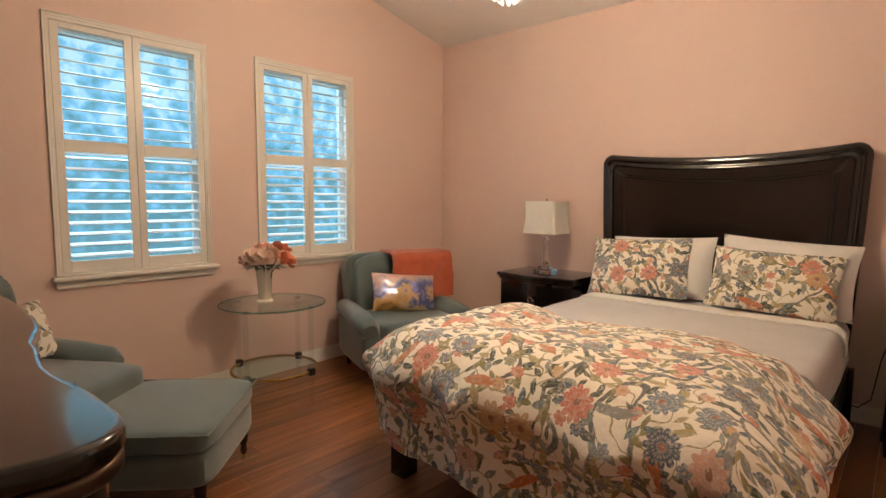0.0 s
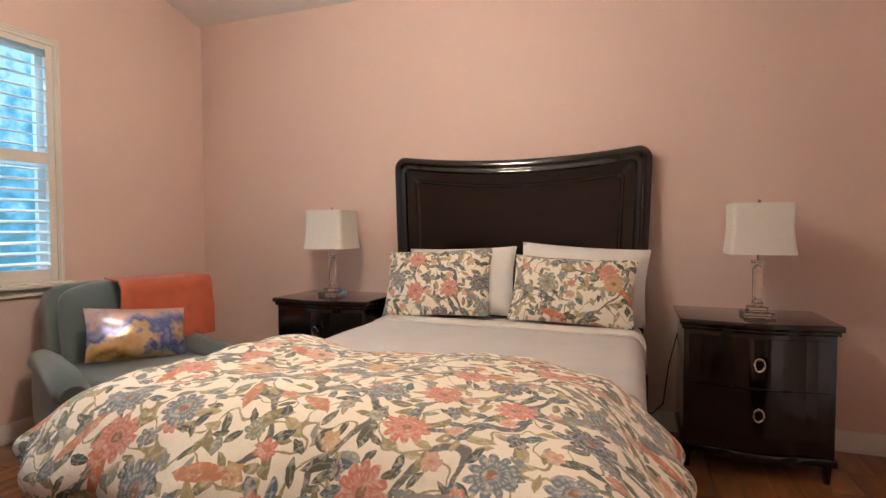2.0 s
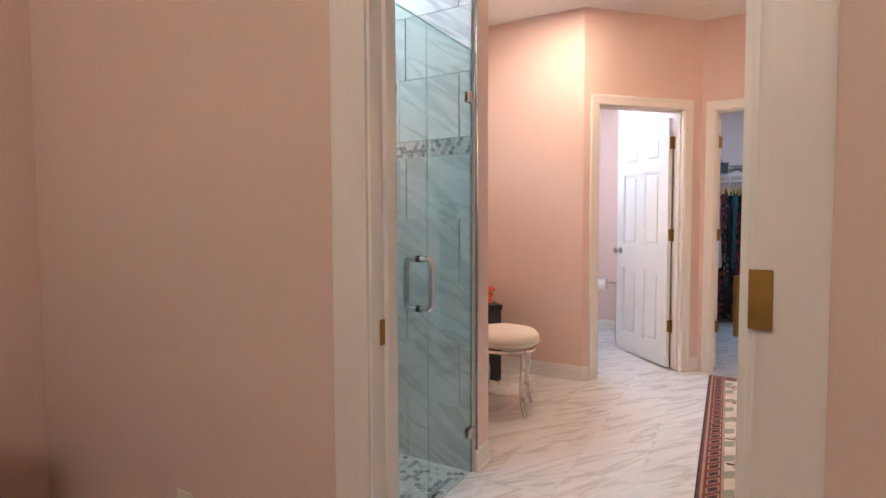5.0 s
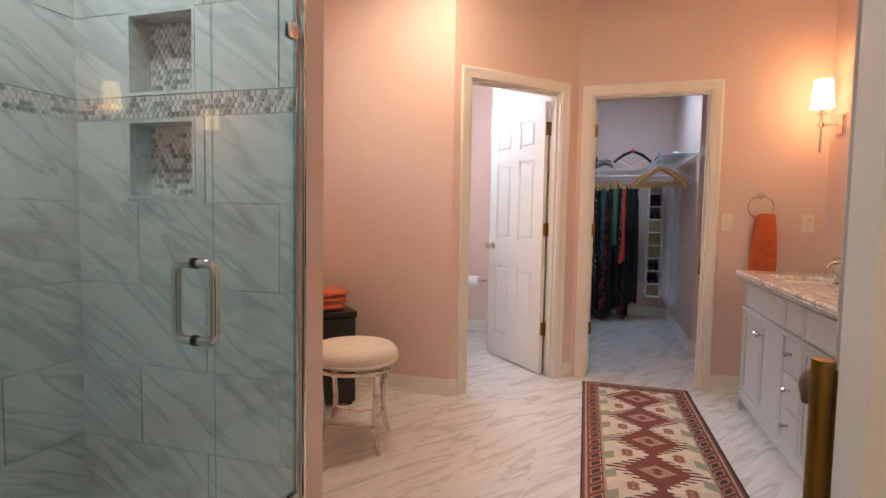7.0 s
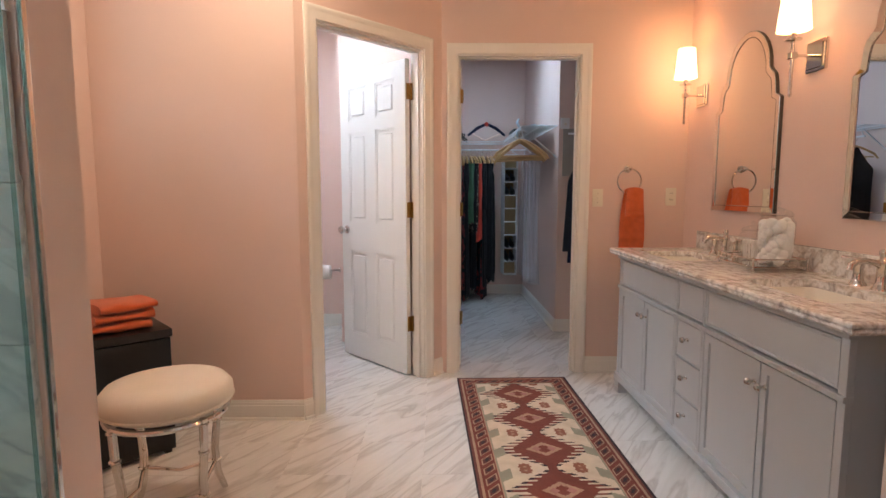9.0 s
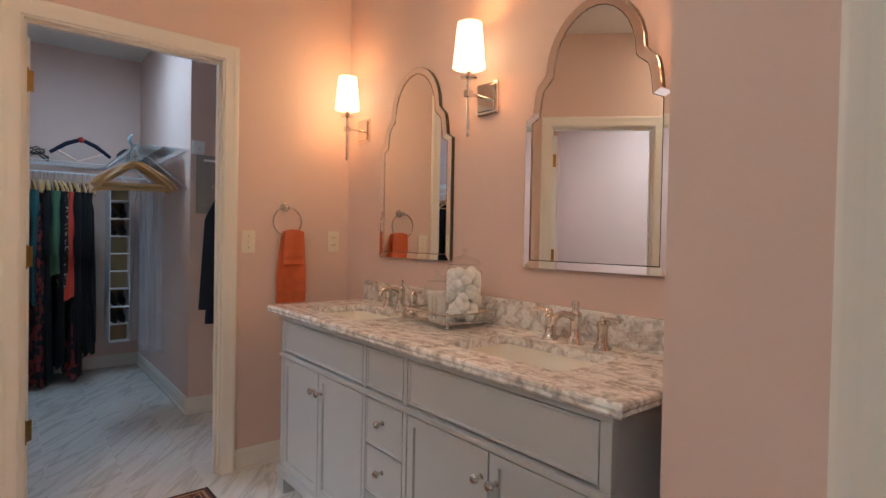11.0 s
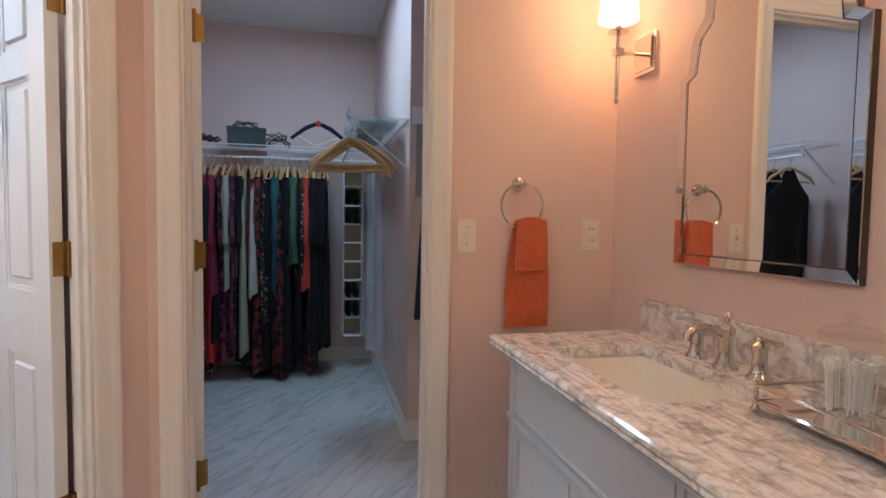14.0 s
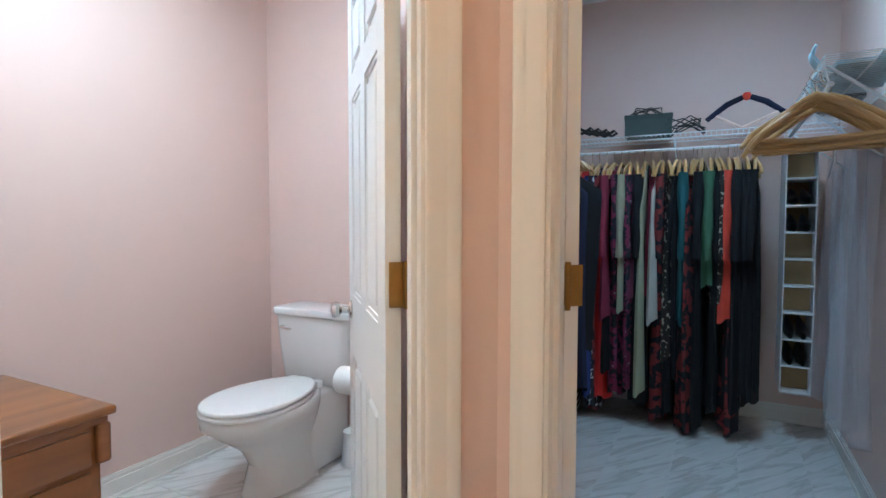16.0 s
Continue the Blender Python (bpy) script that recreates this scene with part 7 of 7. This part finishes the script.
def hanger_bm(w=0.42, th=0.010, drop=0.085):
    """A wooden suit hanger in the local yz plane, its hook's top at z = 0."""
    pts = []
    for k in range(13):
        s = -1 + 2 * k / 12
        pts.append((0.012 * (1 - abs(s)) - 0.012, s * w / 2, -0.075 - drop * abs(s) ** 1.25 - (0.02 if abs(s) > 0.95 else 0)))
    bm = tube(pts, [th * (0.75 if k in (0, 12) else 1.0) for k in range(13)], 8)
    tube([(0, -w / 2 + 0.03, -0.083 - drop), (0, w / 2 - 0.03, -0.083 - drop)], 0.006, 6, bm)
    return bm


def hook_bm():
    return tube([(0, 0, -0.075), (0, 0, -0.035), (0, 0.012, -0.026), (0, 0.019, -0.012), (0, 0.010, -0.001), (0, -0.006, 0.0), (0, -0.014, -0.008)], 0.002, 6)


def garment(y, ln, cloth_mat, kind, seed, x=8.10, ztop=1.705, turn=90):
    """A garment on a wooden hanger across the rod: seen from its narrow side."""
    rg = random.Random(seed)
    t = thing("hanging_garment", pose(x, y, ztop, 0, 0, turn + rg.uniform(-7, 7)), kind, "garment", "clothes on the closet rod")
    part("hanger", hanger_bm(), M_HANG, t, "honey wooden hanger")
    part("hanger_hook", hook_bm(), M_CHROME, t)
    wd = 0.42 + rg.uniform(-0.02, 0.05)
    th = 0.022 + rg.random() * 0.014
    ph = rg.random() * 6

    def f(u, v):
        a = u * 2 * math.pi
        sh = min(1.0, 0.30 + v * 5.0) if v < 0.14 else 1.0
        w = wd / 2 * sh * (1 + 0.10 * math.sin(v * 3 + ph))
        yy = w * math.copysign(abs(math.cos(a)) ** 0.7, math.cos(a))
        q = 1 + 0.5 * math.sin(6 * a + ph + 2 * v) * min(v * 2, 1)
        xx = th * math.sin(a) * (0.6 + 0.8 * v) * q
        z = -0.085 - (ln - 0.085) * v - 0.075 * (abs(math.cos(a)) ** 1.3) * max(0, 1 - v * 3) + 0.02 * math.sin(3 * a + ph) * v
        return (xx, yy, z)
    bm = grid(f, 28, 22)
    bmesh.ops.remove_doubles(bm, verts=bm.verts, dist=0.0006)
    part("cloth", bm, cloth_mat, t)
    if rg.random() < 0.6:
        for s in (1,):
            def g(u, v):
                a = u * 2 * math.pi
                r = 0.042 - 0.014 * v
                return (r * 0.7 * math.cos(a) * (1 + 0.2 * math.sin(9 * v + ph)), s * (wd / 2 - 0.01 + 0.025 * math.sin(v * 2)) + r * math.sin(a), -0.165 - 0.50 * v)
            part("sleeve", grid(g, 12, 10), cloth_mat, t)
    return t


RACK = [(C_BLACK, 1.10, "black"), (C_FLOW, 1.45, "flowered dark"), (C_RED, 0.95, "red"), (C_NAVY, 1.35, "long navy"), (C_STRIPE, 1.50, "striped"), (C_RED, 0.85, "red"), (C_BLUE, 1.40, "long blue"), (C_DOT, 1.48, "dotted"), (C_RED, 1.42, "long red"), (C_MAROON, 0.95, "maroon"), (C_FLOW, 1.38, "flowered dark"), (C_SAGE, 0.90, "sage green"), (C_MAUVE, 0.82, "mauve"), (C_SAGE, 1.35, "long sage green"), (C_MAROON, 0.80, "maroon"), (C_PALE, 0.95, "pale grey-green"), (C_LEO, 1.15, "leopard print"), (C_BLACK, 1.45, "long black"), (C_TEALC, 0.95, "dark teal"), (C_PLAID, 1.52, "long dark red print"), (C_BLACK, 1.50, "long black"), (C_GREEN, 0.75, "green"), (C_LEO, 0.85, "leopard print"), (C_CORAL, 0.92, "coral red"), (C_BLACK, 1.38, "long black"), (C_BLACK, 1.30, "long black"), (C_BLACK, 1.34, "long black")]
for k, (cm, ln, word) in enumerate(RACK):
    garment(2.86 - 1.20 * k / (len(RACK) - 1), ln * 1.10, cm, word + " garment on a wooden hanger in the closet", 40 + k)

for k in range(13):
    garment(2.84 - 1.17 * k / 12, 1.38 + 0.09 * (k % 4), (C_BLACK, C_FLOW, C_BLACK, C_PLAID)[k % 4], ("black", "flowered dark", "black", "dark red print")[k % 4] + " long dress on a hanger in the closet", 140 + k, 8.13)


def wire_shelf(name, m, L, depth, label):
    """Local x along the wall, y out from it (towards -y), z = 0 its deck."""
    s = thing(name, m, label, "wire shelf")
    bm = bmesh.new()
    n = int(L / 0.028)
    for k in range(n + 1):
        x = L * k / n
        tube([(x, -0.004, 0), (x, -depth, 0), (x, -depth, -0.03)], 0.0016, 4, bm)
    p = part("deck", bm, M_WIRE, s)
    p["kind"] = "stuff"
    for y, z in ((-0.006, -0.003), (-depth * 0.5, -0.003), (-depth, -0.002), (-depth, -0.032)):
        part("long_wire", tube([(0, y, z), (L, y, z)], 0.0035, 6), M_WIRE, s)
    part("hang_rod", tube([(0, -depth + 0.02, -0.095), (L, -depth + 0.02, -0.095)], 0.009, 8), M_WIRE, s)
    for x in (0.02, L * 0.5, L - 0.02):
        part("brace", tube([(x, -depth + 0.01, -0.03), (x, -0.004, -0.27)], 0.0055, 6), M_WIRE, s)
        part("rod_clip", tube([(x, -depth, -0.03), (x, -depth + 0.02, -0.095)], 0.004, 6), M_WIRE, s)
    return s


wire_shelf("closet_shelf", pose(6.90 + 1.56, 2.94, 1.80, 0, 0, -90) @ pose(0, 0, 0), 1.70, 0.36, "white wire closet shelf with hanging rod")
wire_shelf("closet_shelf", pose(8.08, 1.225, 1.80, 0, 0, 180), 1.38, 0.31, "white wire shelf braced on the side wall")

wire_shelf("closet_shelf", pose(6.62, 2.945, 1.80), 1.10, 0.31, "white wire closet shelf with coats below")
for k, (cm, word) in enumerate(((C_BLACK, "black"), (C_NAVY, "navy"), (C_BLACK, "black"), (C_DENIM, "dark blue"), (C_BLACK, "black"), (C_NAVY, "navy"), (C_BLACK, "black"))):
    garment(2.655, 1.15 + 0.1 * (k % 3), cm, word + " coat on a wooden hanger in the closet", 90 + k, 6.72 + 0.13 * k, 1.705, 0)


def spare_hanger(k):
    rg = random.Random(70 + k)
    t = thing("wooden_hanger", pose(6.72 + 0.026 * k, 1.53 + rg.uniform(-0.03, 0.03), 1.755, rg.uniform(-5, 5), rg.uniform(-7, 7), rg.uniform(-16, 16)), "empty honey wooden hanger on the rod", "hanger", "empty hangers")
    part("body", hanger_bm(0.44, 0.011, 0.150 + rg.uniform(-0.04, 0.02)), M_HANG, t)
    part("trouser_bar", tube([(0, -0.205, -0.225), (0, 0.205, -0.225)], 0.008, 8), M_HANG, t)
    part("hook", hook_bm(), M_CHROME, t)


for k in range(11):
    spare_hanger(k)

M_TAN = mat("tan_canvas", (0.36, 0.26, 0.14), 0.9, vary=0.15, bump=0.3, bump_scale=300)
M_SHOE = mat("dark_shoe_leather", (0.018, 0.014, 0.013), 0.45, vary=0.3)
M_POLY = mat("frosted_plastic", (0.80, 0.82, 0.88), 0.35, vary=0.05)
M_POLY.node_tree.nodes["Principled BSDF"].inputs["Alpha"].default_value = 0.20


def shoe_organizer():
    t = thing("shoe_organizer", pose(8.22, 1.435, 0.29), "hanging white and tan fabric shoe organizer, partly filled", "shoe organizer")
    w, d, n, h = 0.145, 0.30, 9, 1.36
    for k in range(n + 1):
        part("shelf", box(-d / 2 - 0.004, d / 2, -w / 2 - 0.003, w / 2 + 0.003, h * k / n - 0.005, h * k / n + 0.005, 0.002, 1), M_WHITE, t, smooth=False)
    for s in (-1, 1):
        part("side", box(-d / 2, d / 2, s * w / 2 - 0.003, s * w / 2 + 0.003, 0, h), M_WHITE, t, smooth=False)
    part("back", box(d / 2 - 0.004, d / 2, -w / 2, w / 2, 0, h), M_TAN, t, smooth=False)
    for k in range(n):
        part("cell_lining", box(-d / 2 + 0.10, -d / 2 + 0.104, -w / 2 + 0.004, w / 2 - 0.004, h * k / n + 0.006, h * (k + 1) / n - 0.006) if k not in (1, 2, 6, 7) else box(d / 2 - 0.012, d / 2 - 0.006, -w / 2 + 0.004, w / 2 - 0.004, h * k / n + 0.006, h * (k + 1) / n - 0.006), M_TAN, t, smooth=False)
    for s in (-1, 1):
        part("hanging_strap", tube([(0, s * 0.05, h), (-0.02, s * 0.02, h + 0.06), (-0.10, 0, h + 0.075)], 0.003, 5), M_WHITE, t)
    return t


shoe_organizer()
for k in (1, 2, 6, 7):
    for s in (-1, 1):
        def sole(u, v):
            a = u * 2 * math.pi
            ln = -0.12 + 0.24 * v
            w = 0.026 * (0.75 + 0.35 * math.sin(math.pi * min(1, max(0, 1 - v)) * 0.8)) * math.sin(math.pi * (0.06 + 0.88 * v)) ** 0.4
            hh = 0.022 + 0.03 * v
            return (ln, w * math.cos(a), hh + hh * math.copysign(abs(math.sin(a)) ** 0.7, math.sin(a)))
        tagged(link("shoe", grid(sole, 12, 10), M_SHOE, None, "", True, pose(8.20, 1.435 + s * 0.031, 0.296 + 1.36 * k / 9)), "dark leather shoe in the hanging organizer", "shoe", "shoes in the organizer")


def film_sheet(u, v):
    return (6.95 + 0.85 * u, 1.315 + 0.035 * math.sin(u * 16) * (0.3 + v) + 0.02 * math.sin(u * 5 + 2 * v), 1.62 - 1.20 * v - 0.12 * math.sin(u * 3) * v)


tagged(link("garment_bag", grid(film_sheet, 50, 20), M_POLY, smooth=True), "thin clear plastic garment cover hanging from the shelf", "garment bag")
tagged(link("garment_bag", moved(grid(film_sheet, 40, 20), pose(0.25, 0.03, -0.02)), M_POLY, smooth=True), "thin clear plastic garment cover hanging from the shelf", "garment bag")

# on the shelves
bx = thing("shoe_box", pose(8.24, 2.26, 1.803, 0, 0, 6), "dark grey-green cardboard box on the wire shelf", "box")
M_BOXG = mat("grey_green_card", (0.05, 0.065, 0.06), 0.8, vary=0.1)
part("body", box(-0.10, 0.10, -0.14, 0.14, 0, 0.11, 0.002, 1), M_BOXG, bx, smooth=False)
part("lid", box(-0.104, 0.104, -0.144, 0.144, 0.105, 0.135, 0.003, 1), M_BOXG, bx, smooth=False)
rg = random.Random(2)
for k, (yy, zz) in enumerate(((2.26, 1.95), (2.02, 1.83), (2.05, 1.87))):
    pts = [(8.18 + 0.05 * math.sin(i * 1.3 + k), yy + 0.10 * math.cos(i * 0.9 + k), zz + 0.035 * math.sin(i * 1.7 + k)) for i in range(18)]
    tagged(link("cable", tube(pts, 0.004, 6), M_BLACK, smooth=True), "tangled black cable on the closet shelf", "cable")
for k in range(4):
    pts = [(8.16, 2.50 + 0.05 * k + 0.06 * math.cos(i), 1.815 + 0.02 * k * 0.5 + 0.02 * (1 + math.sin(i * 2.1))) for i in range(8)]
    tagged(link("belt", tube(pts, 0.010, 6), M_SHOE, smooth=True), "coiled dark leather belt on the shelf", "belt")
hg = thing("padded_hanger", pose(8.16, 1.71, 1.99, 0, 0, 0), "navy padded hanger with a red centre knob", "hanger")
part("left_arm", tube([(0, 0.02, 0.0), (0, 0.10, -0.035), (0, 0.21, -0.12)], [0.016, 0.018, 0.014], 10), C_NAVY, hg)
part("right_arm", tube([(0, -0.02, 0.0), (0, -0.10, -0.035), (0, -0.21, -0.12)], [0.016, 0.018, 0.014], 10), C_NAVY, hg)
part("knob", moved(lathe([(0, -0.026), (0.018, -0.018), (0.026, 0), (0.018, 0.018), (0, 0.026)], 16), pose(0, 0, 0.005)), C_CORAL, hg)
part("stand_bar", tube([(0, 0.16, -0.10), (0, 0.02, -0.178), (0, -0.16, -0.10)], 0.010, 8), M_PALE, hg)
M_ICE = mat("pale_blue_fabric", (0.50, 0.66, 0.74), 0.6, vary=0.12, scale=20, bump=0.6, bump_scale=25)
for k, (xx, yy, zz, a) in enumerate(((7.05, 1.37, 1.805, 0.28), (7.25, 1.38, 1.825, 0.30))):
    def lump(u, v, k=k):
        return (-0.2 + 0.45 * u, -0.11 + 0.22 * v, 0.010 + 0.035 * math.sin(math.pi * u) * math.sin(math.pi * v) + 0.012 * noise.noise(Vector((u * 4, v * 4, k))))
    tagged(link("folded_linen", grid(lump, 20, 12, 0.012), M_ICE, None, "", True, pose(xx, yy, zz)), "pale blue folded linen on the wire shelf", "linen")
def spill(u, v):
    return (6.82 + 0.10 * u, 1.545 + 0.012 * math.sin(v * 9), 1.87 - 0.15 * v + 0.01 * math.sin(u * 8))
tagged(link("clothespin_bag", grid(spill, 8, 12, 0.006), M_ICE, smooth=True), "pale blue cloth hanging over the shelf edge", "cloth")
tagged(link("dark_folded_throw", moved(cushion(0.40, 0.24, 0.07, 0.3, 6), pose(7.70, 1.38, 1.805)), M_BOXG, smooth=True), "dark folded blanket on the wire shelf", "blanket")

# on the closet's side wall by the door
pn = thing("breaker_panel", pose(6.66, 1.190, 1.365, 0, 0, -90), "flat tan metal breaker panel cover on the wall", "breaker panel")
part("cover", box(0, 0.36, -0.012, -0.0005, 0, 0.40, 0.003), M_GREY, pn)
part("panel_door", box(0.05, 0.31, -0.016, -0.012, 0.05, 0.35, 0.002), M_GREY, pn)
tm = thing("wall_control", pose(6.66, 1.215, 1.765, 0, 0, -90), "small white wall control box", "wall control")
part("box", box(0, 0.075, -0.026, -0.0005, 0, 0.09, 0.004), M_WHITE, tm)
part("button", box(0.030, 0.048, -0.029, -0.026, 0.030, 0.044, 0.001, 1), M_PLATE, tm)
wall_plate("outlet_plate", pose(6.66, 1.035, 0.36, 0, 0, -90), "white outlet plate low on the closet wall")
pg = thing("plug_adapter", pose(6.652, 1.035, 0.318, 0, 0, -90), "small brown plug adapter in the outlet", "plug")
part("case", box(-0.022, 0.022, -0.05, 0.0, -0.032, 0.032, 0.005), M_HANG, pg)
part("prongs", box(-0.004, 0.004, -0.002, 0.004, -0.008, 0.008), M_CHROME, pg)
for k, (yy, cm, ln) in enumerate(((0.985, C_DENIM, 0.95), (0.93, C_NAVY, 1.05))):
    t = thing("hanging_garment", pose(6.40 + 0.06 * k, yy, 1.70, 0, 0, 18), "dark denim jacket on a wooden hanger by the wall", "garment", "clothes by the closet door")
    part("hanger", hanger_bm(0.40), M_HANG, t, "honey wooden hanger")
    part("hanger_hook", hook_bm(), M_CHROME, t)
    def jk(u, v, k=k, ln=ln):
        a = u * 2 * math.pi
        w = (0.13 + 0.10 * min(1, v * 3) + 0.05 * v)
        return (0.045 * math.sin(a) * (0.5 + v) * (1 + 0.3 * math.sin(5 * a + k)), w * math.cos(a), -0.09 - (ln - 0.09) * v - 0.08 * abs(math.cos(a)) * max(0, 1 - 3 * v))
    bm = grid(jk, 28, 20)
    part("cloth", bm, cm, t)
tagged(link("closet_rod", tube([(6.43, 0.625, 1.700), (6.43, 1.20, 1.700)], 0.008, 8), M_WIRE, smooth=True), "short white rod by the closet door", "rod")
cl = thing("ceiling_light", pose(7.3, 2.0, H), "round white flush ceiling light", "ceiling light")
part("diffuser", lathe([(0.13, -0.03), (0.11, -0.055), (0.06, -0.07), (0.0, -0.075)], 28), glow("closet_diffuser", (0.85, 0.93, 1.0), 1.0), cl)
part("pan", lathe([(0.14, 0.0), (0.14, -0.03), (0.0, -0.03)], 28), M_WHITE, cl)


# unseen ceiling can, added to go with a fill lamp
def fill_downlight(x, y, r, strength, color):
    t = thing("recessed_light", pose(x, y, H), "round white recessed ceiling light, unseen and added as fill", "ceiling light")
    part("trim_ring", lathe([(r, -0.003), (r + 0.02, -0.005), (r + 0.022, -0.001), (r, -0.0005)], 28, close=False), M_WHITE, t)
    part("lens", lathe([(0.0, -0.0025), (r, -0.0025)], 28), glow("fill_lens", color, strength), t)


fill_downlight(2.42, 3.52, 0.075, 3.0, (0.95, 0.98, 1.0))
fill_downlight(4.22, 3.0, 0.075, 3.0, (1.0, 0.90, 0.78))
